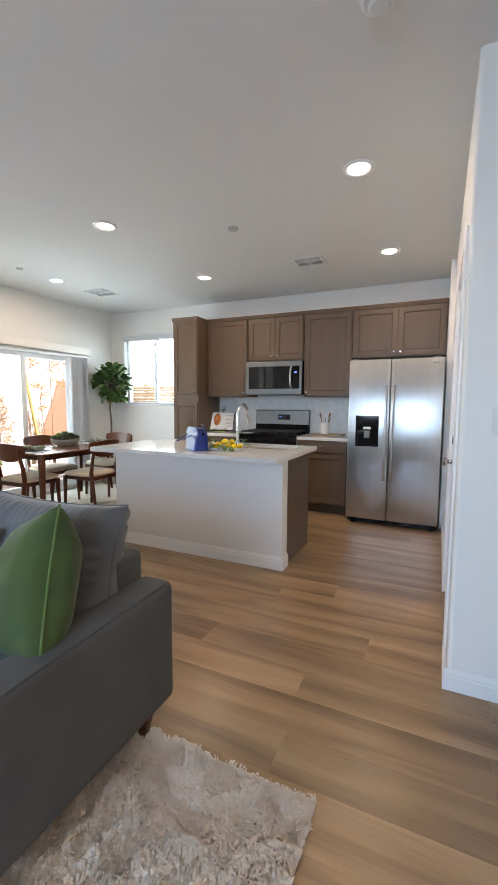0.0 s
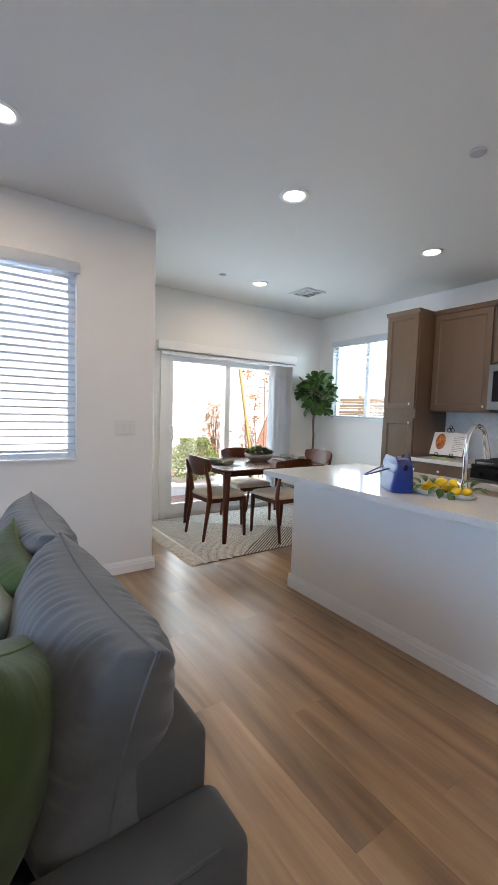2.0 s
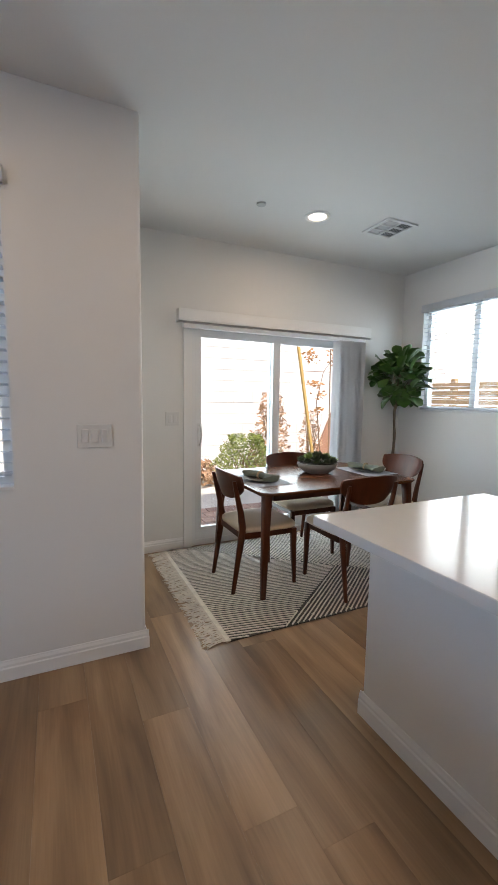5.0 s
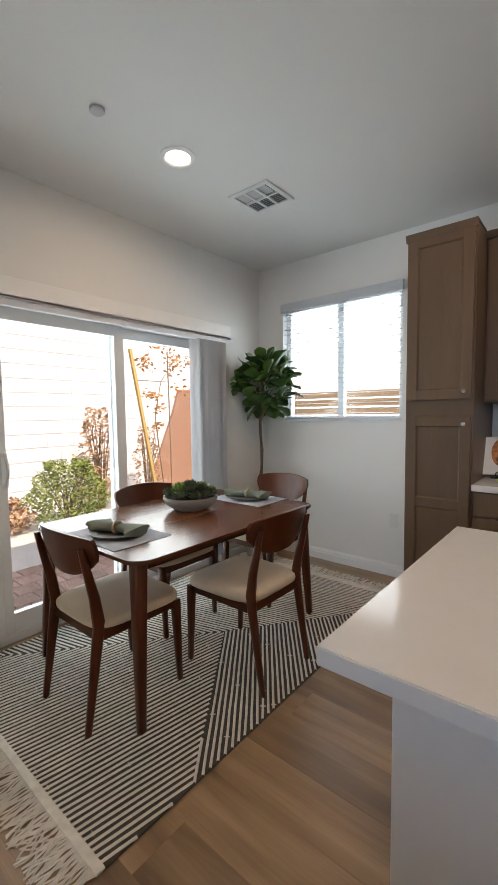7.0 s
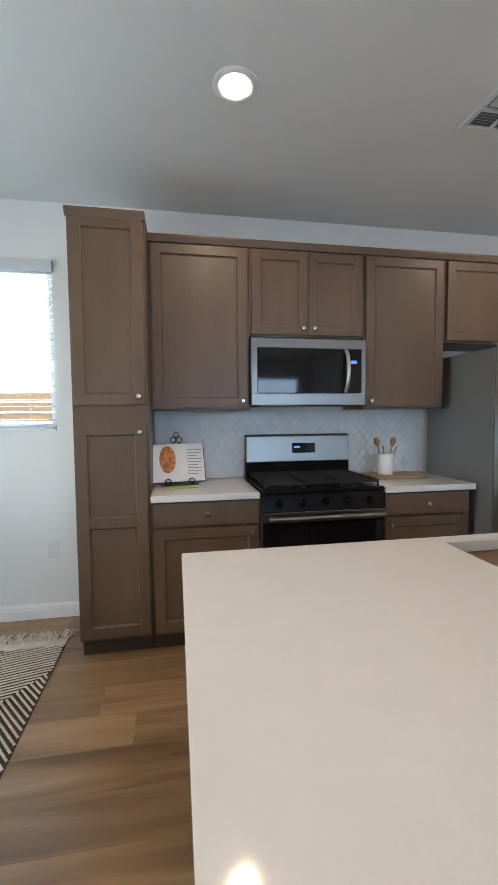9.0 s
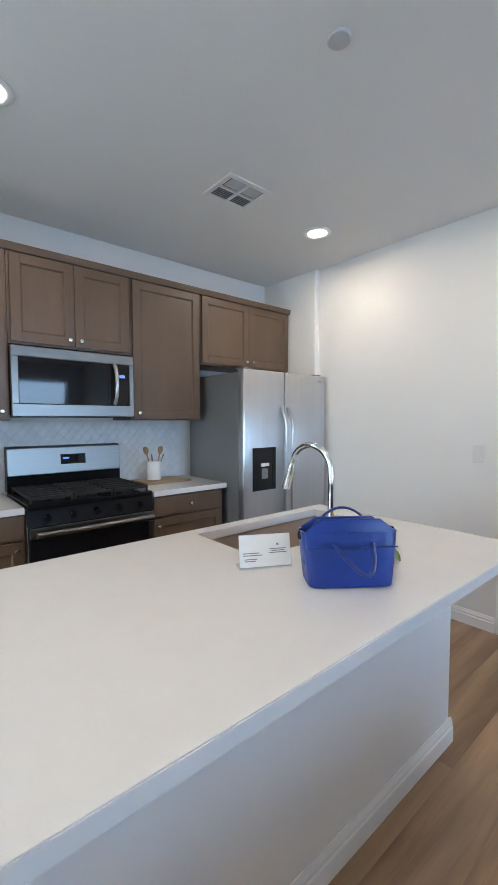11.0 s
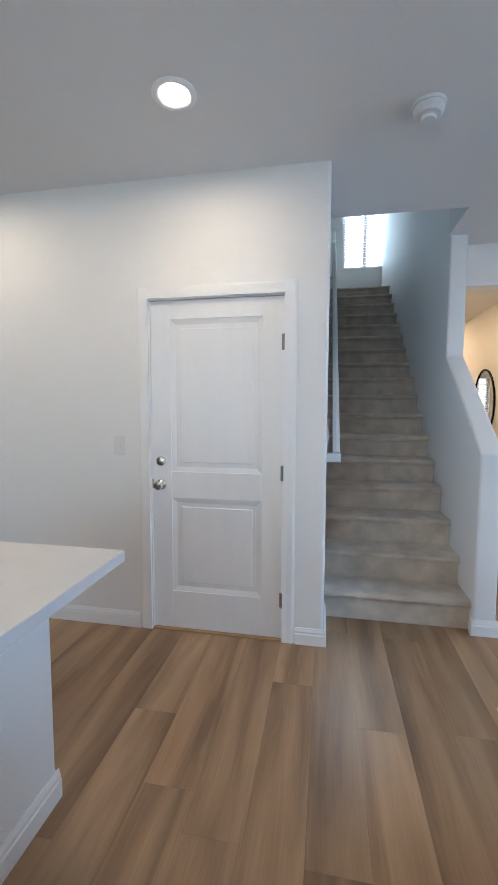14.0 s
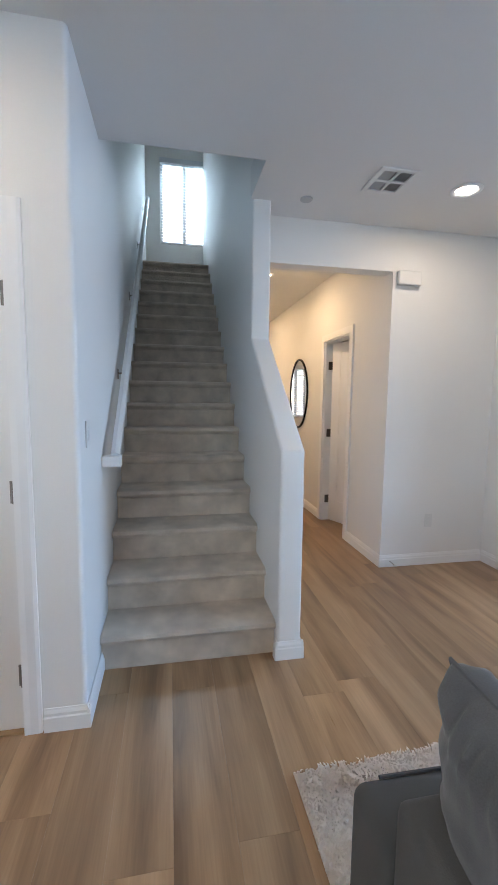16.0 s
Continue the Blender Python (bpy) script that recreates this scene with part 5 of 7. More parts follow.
def handbag():
    b = thing("handbag", (-1.525, 3.42, 0.915), "cobalt blue leather tote handbag standing on the island", "handbag", "", -36)
    w, d, h = 0.265, 0.125, 0.155
    bm = bmesh.new()
    n, rows = 40, 9
    rings = []
    for j in range(rows + 1):
        t = j / rows
        ww, dd = w / 2 * (0.93 + 0.15 * t), d / 2 * (1 - 0.35 * t ** 2)
        ring = []
        for k in range(n):
            a = 2 * math.pi * k / n
            c, s = math.cos(a), math.sin(a)
            e = 0.32
            x, y = math.copysign(abs(c) ** e, c) * ww, math.copysign(abs(s) ** e, s) * dd
            wob = noise.noise(Vector((x * 14, y * 14, t * 3))) * 0.004
            sag = 0.010 * t * (1 - (x / ww) ** 2)
            ring.append(bm.verts.new((x * (1 + wob), y + wob, 0.003 + h * t - sag * 0.6)))
        rings.append(ring)
    for a, q in zip(rings, rings[1:]):
        for k in range(n):
            bm.faces.new((a[k], a[(k + 1) % n], q[(k + 1) % n], q[k]))
    bm.faces.new(rings[0][::-1])
    inner = [bm.verts.new((v.co.x * 0.95, v.co.y * 0.90, v.co.z - 0.001)) for v in rings[-1]]
    deep = [bm.verts.new((v.co.x * 0.93, v.co.y * 0.86, 0.06)) for v in rings[-1]]
    for k in range(n):
        k2 = (k + 1) % n
        bm.faces.new((rings[-1][k], rings[-1][k2], inner[k2], inner[k]))
        bm.faces.new((inner[k], inner[k2], deep[k2], deep[k]))
    bm.faces.new(deep)
    bmesh.ops.recalc_face_normals(bm, faces=bm.faces[:])
    smooth(part("body", bm, M_BAG, b), 50)
    for y0, y1, hh in ((-0.040, -0.030, 0.040), (0.028, 0.038, 0.032)):
        smooth(part("top_panel", prism([(-w / 2 * 1.02, h - 0.03), (w / 2 * 1.02, h - 0.03), (w / 2 * 1.0, h + 0.004), (w / 2 * 0.66, h + hh), (-w / 2 * 0.66, h + hh), (-w / 2 * 1.0, h + 0.004)], "y", y0, y1, 0.004, 2), M_BAG, b), 50)
    part("zip_gusset", prism([(-w / 2 * 0.9, h - 0.02), (w / 2 * 0.9, h - 0.02), (w / 2 * 0.64, h + 0.026), (-w / 2 * 0.64, h + 0.026)], "y", -0.0295, 0.0275), M_NAVY, b, "dark zipped top")
    smooth(part("seam", tube([(-w / 2 * 1.0, -0.0575, h * 0.76), (0, -0.0590, h * 0.74), (w / 2 * 1.0, -0.0575, h * 0.76)], 0.0022, 6), M_NAVY, b))
    hp = []
    for i in range(17):
        a = math.pi * i / 16
        hp.append((-0.068 + 0.136 * i / 16 + 0.012 * math.cos(a), -0.060 - 0.120 * math.sin(a) ** 0.8, 0.130 - 0.048 * math.sin(a) ** 0.8))
    smooth(part("handle", tube(hp, 0.0065, 8, 0.6), M_NAVY, b, "dark blue strap handle"))
    hp = [(-0.075 + 0.15 * i / 16, 0.048 + 0.004 * math.sin(math.pi * i / 16), h + 0.01 + 0.045 * math.sin(math.pi * i / 16) ** 0.7) for i in range(17)]
    smooth(part("handle", tube(hp, 0.0065, 8, 0.6), M_NAVY, b, "dark blue strap handle"))
    for sx in (-1, 1):
        smooth(part("tassel", moved(lathe([(0, 0.02), (0.006, 0.018), (0.011, 0.0), (0.009, -0.012), (0, -0.014)], 12), pose(sx * w / 2 * 1.04, 0.0, h * 0.92)), M_BLACK, b))


handbag()


def acrylic_sign():
    s = thing("acrylic_sign", (-1.64, 3.65, 0.915), "small printed card in a clear acrylic stand", "sign", "", -28)
    w, h = 0.178, 0.108
    lean = pose(0, 0, 0.004, -14)
    part("stand", merge(moved(box(-w / 2, -0.002, 0, w / 2, 0.0, h), lean), box(-w / 2, -0.004, 0.0, w / 2, 0.06, 0.003)), M_ACRYLIC, s, "clear acrylic holder")
    c = part("card", moved(box(-w / 2 + 0.003, -0.0036, 0.003, w / 2 - 0.003, -0.0026, h - 0.003), lean), M_PAPER, s, "white printed card")
    for x0, x1, z in ((-0.075, -0.02, 0.045), (-0.075, -0.01, 0.038), (-0.07, -0.028, 0.026), (-0.07, -0.034, 0.020), (0.015, 0.07, 0.056), (0.02, 0.065, 0.050), (0.012, 0.072, 0.044)):
        part("text_line", moved(box(x0, -0.0041, z, x1, -0.0037, z + 0.0028), lean), M_INK, c)
    part("emblem", moved(box(0.039, -0.0041, 0.068, 0.046, -0.0037, 0.075), lean), M_INK, c)


acrylic_sign()


def leaf_mesh(length, width, curl=0.25, n=6, lobes=0.0, blunt=False):
    """A pointed leaf from the origin along +y, folded on its midrib."""
    bm = bmesh.new()
    rows = []
    for i in range(n + 1):
        t = i / n
        ww = width / 2 * (math.sin(math.pi * min(1, t * 0.97 + 0.02)) ** 0.75) * (1 + lobes * math.sin(t * 9))
        if blunt:
            ww = width / 2 * (0.10 + 0.90 * t ** 0.9) * (1 - t ** 7 * 0.85) * (1 + lobes * math.sin(t * 9))
        z = -curl * length * (t - 0.25) ** 2 + 0.02 * length * math.sin(t * 7)
        y = length * t
        rows.append([bm.verts.new((-ww, y, z + ww * 0.32)), bm.verts.new((-ww * 0.5, y, z + ww * 0.10)), bm.verts.new((0, y, z)), bm.verts.new((ww * 0.5, y, z + ww * 0.10)), bm.verts.new((ww, y, z + ww * 0.32))])
    for a, b in zip(rows, rows[1:]):
        for k in range(4):
            bm.faces.new((a[k], a[k + 1], b[k + 1], b[k]))
    return bm


def lemon_tray():
    t = thing("serving_tray", (-1.295, 3.505, 0.915), "small pale oval ceramic serving tray on the island", "tray", "", 12)
    bm = lathe([(0, 0.004), (0.15, 0.004), (0.17, 0.012), (0.178, 0.024), (0.172, 0.024), (0.16, 0.012), (0.14, 0.0075), (0, 0.0075)], 40)
    bmesh.ops.scale(bm, vec=(1.0, 0.42, 1.0), verts=bm.verts[:])
    bm2 = lathe([(0, 0), (0.13, 0), (0.13, 0.004), (0, 0.004)], 40)
    bmesh.ops.scale(bm2, vec=(1.0, 0.42, 1.0), verts=bm2.verts[:])
    smooth(part("dish", merge(bm, bm2), M_TRAY, t))
    rng = random.Random(3)
    prof = [(0, -0.036), (0.005, -0.033), (0.010, -0.028), (0.019, -0.018), (0.024, 0.0), (0.019, 0.018), (0.011, 0.028), (0.005, 0.032), (0, 0.034)]
    for i, (x, y, z) in enumerate([(-0.09, 0.01, 0.036), (-0.03, -0.02, 0.036), (0.02, 0.02, 0.037), (0.075, -0.015, 0.036), (0.12, 0.006, 0.037), (-0.06, 0.022, 0.052), (-0.005, 0.0, 0.074), (0.05, 0.012, 0.071)]):
        l = thing("lemon", (0, 0, 0), "ripe yellow lemon lying in the tray", "lemon", "lemons in the tray")
        l.matrix_world = pose(-1.295, 3.505, 0.915, 0, 0, 12) @ pose(x, y, z, 80 + rng.random() * 20, rng.random() * 30, rng.random() * 360)
        smooth(part("fruit", lathe(prof, 18), M_LEMON, l))
    for i, (x, y, z, ang, up) in enumerate([(-0.13, -0.02, 0.045, 100, 10), (-0.12, 0.01, 0.05, 70, 25), (-0.15, -0.01, 0.035, 130, 0), (0.01, -0.04, 0.045, 190, -20), (0.05, -0.05, 0.04, 215, -35), (0.0, -0.055, 0.05, 160, -10), (0.14, 0.03, 0.045, -60, 15), (-0.04, -0.03, 0.07, 30, 20), (0.09, 0.03, 0.075, 300, 20), (-0.10, 0.03, 0.06, 40, 30), (0.15, -0.01, 0.05, 250, 10), (0.13, 0.035, 0.06, 330, 30), (0.03, 0.045, 0.06, 10, 15), (-0.07, -0.045, 0.05, 150, -5)]):
        sp = thing("lemon_leaf", (0, 0, 0), "glossy dark green lemon leaf among the lemons", "leaf", "lemon leaves in the tray")
        sp.matrix_world = pose(-1.295, 3.505, 0.915, 0, 0, 12) @ pose(x, y, z, up, 0, ang)
        smooth(part("blade", leaf_mesh(0.082, 0.042, 0.4), M_LEAF, sp))


lemon_tray()


def recipe_stand():
    s = thing("recipe_stand", (-2.47, 5.58, 0.915), "black wrought iron recipe book stand on the counter", "book stand", "", 8)
    lean = pose(0, 0, 0, -18)
    bits = []
    for sx in (-1, 1):
        bits.append(tube([(sx * 0.09, -0.05, 0.004), (sx * 0.08, -0.01, 0.02), (sx * 0.05, 0.06, 0.18), (sx * 0.012, 0.088, 0.262)], 0.004, 7))
        bits.append(tube([(sx * 0.02 + 0.017 * math.cos(a) * 1.0, 0.090, 0.285 + 0.020 * math.sin(a)) for a in [2 * math.pi * k / 12 for k in range(13)]], 0.0035, 6))
        bits.append(tube([(sx * 0.075 + 0.018 * math.cos(a), -0.055, 0.028 + 0.018 * math.sin(a)) for a in [2 * math.pi * k / 12 for k in range(13)]], 0.0035, 6))
    bits.append(tube([(0.015 * math.cos(a), 0.094, 0.318 + 0.016 * math.sin(a)) for a in [2 * math.pi * k / 12 for k in range(13)]], 0.0035, 6))
    bits.append(tube([(-0.12, -0.05, 0.006), (0.12, -0.05, 0.006)], 0.004, 7))
    bits.append(tube([(0, 0.085, 0.25), (0, 0.14, 0.004)], 0.004, 7))
    smooth(part("frame", merge(*bits), M_IRON, s))
    k = thing("cookbook", (-2.47, 5.56, 0.937), "open cookbook with white pages on the stand", "book", "", 8)
    for sx, nm in ((-1, "page_block"), (1, "page_block")):
        poly = [(0, 0.008), (sx * 0.06, 0.012), (sx * 0.172, 0.004), (sx * 0.172, -0.006), (0, 0.0)]
        part(nm, moved(prism([(a, -b) for a, b in poly], "z", 0, 0.25), pose(0, 0, 0, -20)), M_PAPER, k)
    part("cover", moved(box(-0.18, 0.0075, -0.004, 0.18, 0.012, 0.254), pose(0, 0, 0, -20)), M_CAB_DARK, k)
    bm = lathe([(0, 0.0), (0.045, 0.0), (0.045, 0.0008), (0, 0.0008)], 24)
    bmesh.ops.scale(bm, vec=(1.15, 2.0, 1), verts=bm.verts[:])
    part("photo", moved(bm, pose(0, 0, 0, -20) @ pose(-0.065, -0.0135, 0.145, 90)), M_FOOD, k, "printed photo of a dish")
    for i in range(9):
        part("text_line", moved(box(0.0, -0.0008, 0.045 + 0.020 * i, 0.098 - 0.03 * (i % 3 == 0), 0.0, 0.049 + 0.020 * i), pose(0, 0, 0, -20) @ pose(0.062, -0.0122, 0, 0, 0, 4.1)), M_INK, k, "line of small grey print")
    bk = thing("booklet", (-2.45, 5.46, 0.915), "thin green booklet lying on the counter", "book", "", 6)
    part("cover", box(-0.09, -0.04, 0, 0.09, 0.04, 0.006, 0.001), M_GREENBOOK, bk)


recipe_stand()


def utensil_crock():
    b = thing("cutting_board", (-0.955, 5.60, 0.915), "round-edged wooden cutting board on the counter", "cutting board")
    part("board", box(-0.19, -0.13, 0, 0.19, 0.13, 0.016, 0.006, 3), M_BOARD, b)
    c = thing("utensil_crock", (-1.005, 5.63, 0.931), "white ceramic crock holding wooden utensils", "crock")
    smooth(part("pot", lathe([(0, 0), (0.052, 0), (0.055, 0.004), (0.056, 0.14), (0.054, 0.145), (0.050, 0.142), (0.049, 0.01), (0, 0.008)], 30), M_CROCK, c))
    for x, y, lx, ly, kind in ((-0.02, 0.0, -0.055, 0.01, 0), (0.0, 0.012, -0.005, 0.03, 1), (0.02, 0.0, 0.05, 0.0, 2), (0.01, -0.01, 0.075, -0.02, 1)):
        p0, p1 = Vector((x * 0.4, y * 0.4, 0.012)), Vector((lx, ly, 0.20))
        bits = [tube([p0, p1], 0.0055, 8)]
        if kind != 1:
            d = (p1 - p0).normalized()
            bits.append(tube([p1 - d * 0.005, p1 + d * 0.012, p1 + d * 0.032, p1 + d * 0.055, p1 + d * 0.063], [0.006, 0.016, 0.023, 0.017, 0.004], 12, 0.35))
        smooth(part("spoon" if kind != 1 else "whisk_stick", merge(*bits), M_UTENSIL if kind != 1 else M_NICKEL, c, "wooden spoon" if kind != 1 else "thin metal utensil"))


utensil_crock()

# ---- dining ----


def dining_table():
    t = thing("dining_table", (-3.955, 4.17, 0), "walnut-stained rectangular dining table with rounded corners", "table")
    W, L, R = 0.485, 0.70, 0.10
    poly = []
    for cx, cy, a0 in ((W - R, L - R, 0), (-W + R, L - R, 90), (-W + R, -L + R, 180), (W - R, -L + R, 270)):
        for k in range(7):
            a = radians(a0 + 15 * k)
            poly.append((cx + R * math.cos(a), cy + R * math.sin(a)))
    bm = prism(poly, "z", 0.727, 0.750)
    bmesh.ops.bevel(bm, geom=[e for e in bm.edges if abs(e.verts[0].co.z - e.verts[1].co.z) < 1e-5 and e.verts[0].co.z < 0.74], offset=0.012, segments=3, affect='EDGES')
    bmesh.ops.bevel(bm, geom=[e for e in bm.edges if e.verts[0].co.z > 0.749 and e.verts[1].co.z > 0.749 and len(e.link_faces) == 2 and e.calc_face_angle() > 0.5], offset=0.003, segments=2, affect='EDGES')
    smooth(part("tabletop", bm, M_WALNUT_TOP, t), 30)
    for sx in (-1, 1):
        part("apron", box(sx * 0.36 - 0.01, -0.56, 0.665, sx * 0.36 + 0.01, 0.56, 0.727), M_WALNUT, t)
        for sy in (-1, 1):
            smooth(part("leg", taper((sx * 0.445, sy * 0.672, 0), (sx * 0.405, sy * 0.635, 0.727), 0.017, (0.03, 0.03), 0.007), M_WALNUT, t), 50)
    for sy in (-1, 1):
        part("apron", box(-0.35, sy * 0.57 - 0.01, 0.665, 0.35, sy * 0.57 + 0.01, 0.727), M_WALNUT, t)


dining_table()


def dining_chair():
    """A mid-century chair facing +y, its seat's middle over the origin."""
    c = thing("dining_chair", (0, 0, 0), "walnut-stained dining chair with curved back and beige padded seat", "chair", "chairs round the dining table")
    for sx in (-1, 1):
        smooth(part("front_leg", taper((sx * 0.206, 0.225, 0), (sx * 0.208, 0.205, 0.425), 0.012, (0.018, 0.021), 0.005), M_WALNUT, c), 50)
        path = [(sx * 0.195, -0.265, 0.0), (sx * 0.195, -0.235, 0.20), (sx * 0.195, -0.205, 0.40), (sx * 0.195, -0.198, 0.46), (sx * 0.197, -0.215, 0.58), (sx * 0.200, -0.250, 0.72), (sx * 0.201, -0.268, 0.80)]
        hw = [(0.011, 0.013), (0.013, 0.018), (0.014, 0.024), (0.0135, 0.025), (0.0125, 0.022), (0.011, 0.016), (0.010, 0.012)]
        bm = bmesh.new()
        rings = [[bm.verts.new((x + a * w[0], y + b * w[1], z)) for a, b in ((-1, -0.6), (-0.6, -1), (0.6, -1), (1, -0.6), (1, 0.6), (0.6, 1), (-0.6, 1), (-1, 0.6))] for (x, y, z), w in zip(path, hw)]
        for p, q in zip(rings, rings[1:]):
            for k in range(8):
                bm.faces.new((p[k], p[(k + 1) % 8], q[(k + 1) % 8], q[k]))
        bm.faces.new(rings[0][::-1])
        bm.faces.new(rings[-1])
        smooth(part("back_leg", bm, M_WALNUT, c), 60)
        part("side_rail", box(sx * 0.199 - 0.010, -0.185, 0.385, sx * 0.199 + 0.010, 0.19, 0.428, 0.003), M_WALNUT, c)
    part("front_rail", box(-0.189, 0.197, 0.385, 0.189, 0.217, 0.428, 0.003), M_WALNUT, c)
    part("rear_rail", box(-0.182, -0.212, 0.385, 0.182, -0.192, 0.428, 0.003), M_WALNUT, c)
    # padded seat
    bm = bmesh.new()
    n, m = 32, 7
    rings = []
    for s, z in ((0.94, 0.429), (1.0, 0.434), (1.015, 0.447), (1.0, 0.462), (0.93, 0.473), (0.75, 0.480), (0.4, 0.484)):
        ring = []
        for k in range(n):
            a = 2 * math.pi * k / n
            cc, ss = math.cos(a), math.sin(a)
            e = 0.42
            x = math.copysign(abs(cc) ** e, cc)
            y = math.copysign(abs(ss) ** e, ss)
            hwid = 0.234 + 0.010 * y
            ring.append(bm.verts.new((x * hwid * s, (y * 0.232 + 0.012) * s, z)))
        rings.append(ring)
    for p, q in zip(rings, rings[1:]):
        for k in range(n):
            bm.faces.new((p[k], p[(k + 1) % n], q[(k + 1) % n], q[k]))
    bm.faces.new(rings[0][::-1])
    bm.faces.new(rings[-1])
    smooth(part("seat", bm, M_SEAT, c, "beige upholstered seat pad"), 60)
    # curved backrest panel: rounded outline bent round the sitter
    bm = bmesh.new()
    cols, rws = 16, 8
    g = {}
    for side in (0, 1):
        for i in range(cols + 1):
            u = 2 * i / cols - 1
            top = 0.856 - 0.022 * u * u
            low = 0.655 + 0.075 * abs(u) ** 3.2
            for j in range(rws + 1):
                v = j / rws
                z = low + (top - low) * v
                y = -0.262 + 0.055 * (u * u) - 0.24 * (z - 0.72) + (0.016 if side else 0.0) - 0.006
                x = u * (0.240 - 0.012 * (2 * v - 1) ** 4 - 0.03 * max(0, 0.5 - v))
                g[side, i, j] = bm.verts.new((x, y, z))
        for i in range(cols):
            for j in range(rws):
                q = [g[side, i, j], g[side, i + 1, j], g[side, i + 1, j + 1], g[side, i, j + 1]]
                bm.faces.new(q)
    for i in range(cols):
        bm.faces.new((g[0, i, 0], g[0, i + 1, 0], g[1, i + 1, 0], g[1, i, 0]))
        bm.faces.new((g[0, i, rws], g[0, i + 1, rws], g[1, i + 1, rws], g[1, i, rws]))
    for j in range(rws):
        for i in (0, cols):
            bm.faces.new((g[0, i, j], g[0, i, j + 1], g[1, i, j + 1], g[1, i, j]))
    bmesh.ops.recalc_face_normals(bm, faces=bm.faces[:])
    smooth(part("backrest", bm, M_WALNUT, c, "curved walnut backrest"), 40)
    return c


RUGZ = 0.011
chair = dining_chair()
chair.matrix_world = pose(-3.857, 3.607, RUGZ)
copy_thing(chair, pose(-3.513, 4.19, RUGZ, 0, 0, 90))
copy_thing(chair, pose(-4.235, 4.24, RUGZ, 0, 0, -90))
copy_thing(chair, pose(-3.97, 4.955, RUGZ, 0, 0, 180))


def place_setting(x, y, rz):
    m = thing("placemat", (x, y, 0.750), "grey woven placemat on the dining table", "placemat", "place settings", rz)
    part("cloth", box(-0.225, -0.16, 0.0005, 0.225, 0.16, 0.003, 0.001), M_MATCLOTH, m)
    p = thing("plate", (x, y, 0.753), "round speckled stoneware plate on a placemat", "plate", "place settings", rz)
    smooth(part("dish", lathe([(0, 0.003), (0.075, 0.003), (0.105, 0.010), (0.132, 0.016), (0.134, 0.019), (0.105, 0.014), (0.078, 0.008), (0, 0.007)], 40), M_PLATE, p))
    smooth(part("foot_ring", lathe([(0.06, 0.0), (0.07, 0.0), (0.07, 0.004), (0.06, 0.004)], 40), M_PLATE, p))
    n = thing("napkin", (x, y, 0.762), "sage green cloth napkin gathered in a ring", "napkin", "place settings", rz + 8)
    bm = bmesh.new()
    cols, rws = 26, 14
    rings = []
    for i in range(cols + 1):
        u = 2 * i / cols - 1
        wdt = 0.022 + 0.055 * abs(u) ** 1.3
        hgt = 0.020 + 0.012 * (1 - abs(u)) + 0.012 * abs(u)
        ring = []
        for k in range(rws):
            a = 2 * math.pi * k / rws
            fold = 1 + 0.22 * math.sin(3 * a + u * 5) * abs(u)
            ring.append(bm.verts.new((u * 0.15 + 0.006 * math.sin(a * 2), math.cos(a) * wdt * fold + 0.012 * math.sin(u * 3), hgt * 0.75 + math.sin(a) * hgt * 0.75 * fold)))
        rings.append(ring)
    for p_, q_ in zip(rings, rings[1:]):
        for k in range(rws):
            bm.faces.new((p_[k], p_[(k + 1) % rws], q_[(k + 1) % rws], q_[k]))
    bm.faces.new(rings[0][::-1])
    bm.faces.new(rings[-1])
    smooth(part("cloth", bm, M_NAPKIN, n), 60)
    rg = tube([(0.0, 0.029 * math.cos(a), 0.026 + 0.029 * math.sin(a)) for a in [2 * math.pi * k / 20 for k in range(21)]], 0.0075, 8)
    smooth(part("napkin_ring", rg, M_RING, n, "pale wooden napkin ring"))


place_setting(-3.905, 3.665, 0)
place_setting(-3.94, 4.72, 180)


def succulent_bowl():
    b = thing("planter_bowl", (-4.03, 4.27, 0.750), "low round grey stoneware bowl planted with succulents", "planter")
    smooth(part("bowl", lathe([(0, 0), (0.085, 0), (0.115, 0.012), (0.158, 0.045), (0.172, 0.075), (0.170, 0.088), (0.160, 0.088), (0.155, 0.07), (0.10, 0.02), (0, 0.015)], 44), M_BOWL, b))
    part("soil", lathe([(0.157, 0.074), (0.08, 0.082), (0, 0.084)], 30), M_SOIL, b)
    rng = random.Random(11)
    spots = [(0, 0, 0.066)] + [(0.078 * math.cos(a), 0.078 * math.sin(a), 0.056) for a in [k * 1.047 + 0.3 for k in range(6)]] + [(0.138 * math.cos(a), 0.138 * math.sin(a), 0.044) for a in [k * 0.63 for k in range(10)]]
    for i, (x, y, s) in enumerate(spots):
        bits = []
        for ring, (cnt, tilt, ln) in enumerate(((5, 68, 0.75), (7, 45, 1.0), (9, 20, 1.15))):
            for k in range(cnt):
                lf = leaf_mesh(s * ln, s * 0.74, -0.5, 4)
                bits.append(moved(lf, pose(x, y, 0.088 + 0.028 * (1 - (x * x + y * y) / 0.02) + s * 0.2 - ring * 0.004, 0, 0, 360 * k / cnt + ring * 20 + i * 13) @ pose(0, 0.004, 0, tilt + rng.uniform(-6, 6))))
        o = smooth(part("succulent", merge(*bits), M_SUCC2 if i in (2, 4, 5, 9) else M_SUCC, b), 60)


succulent_bowl()


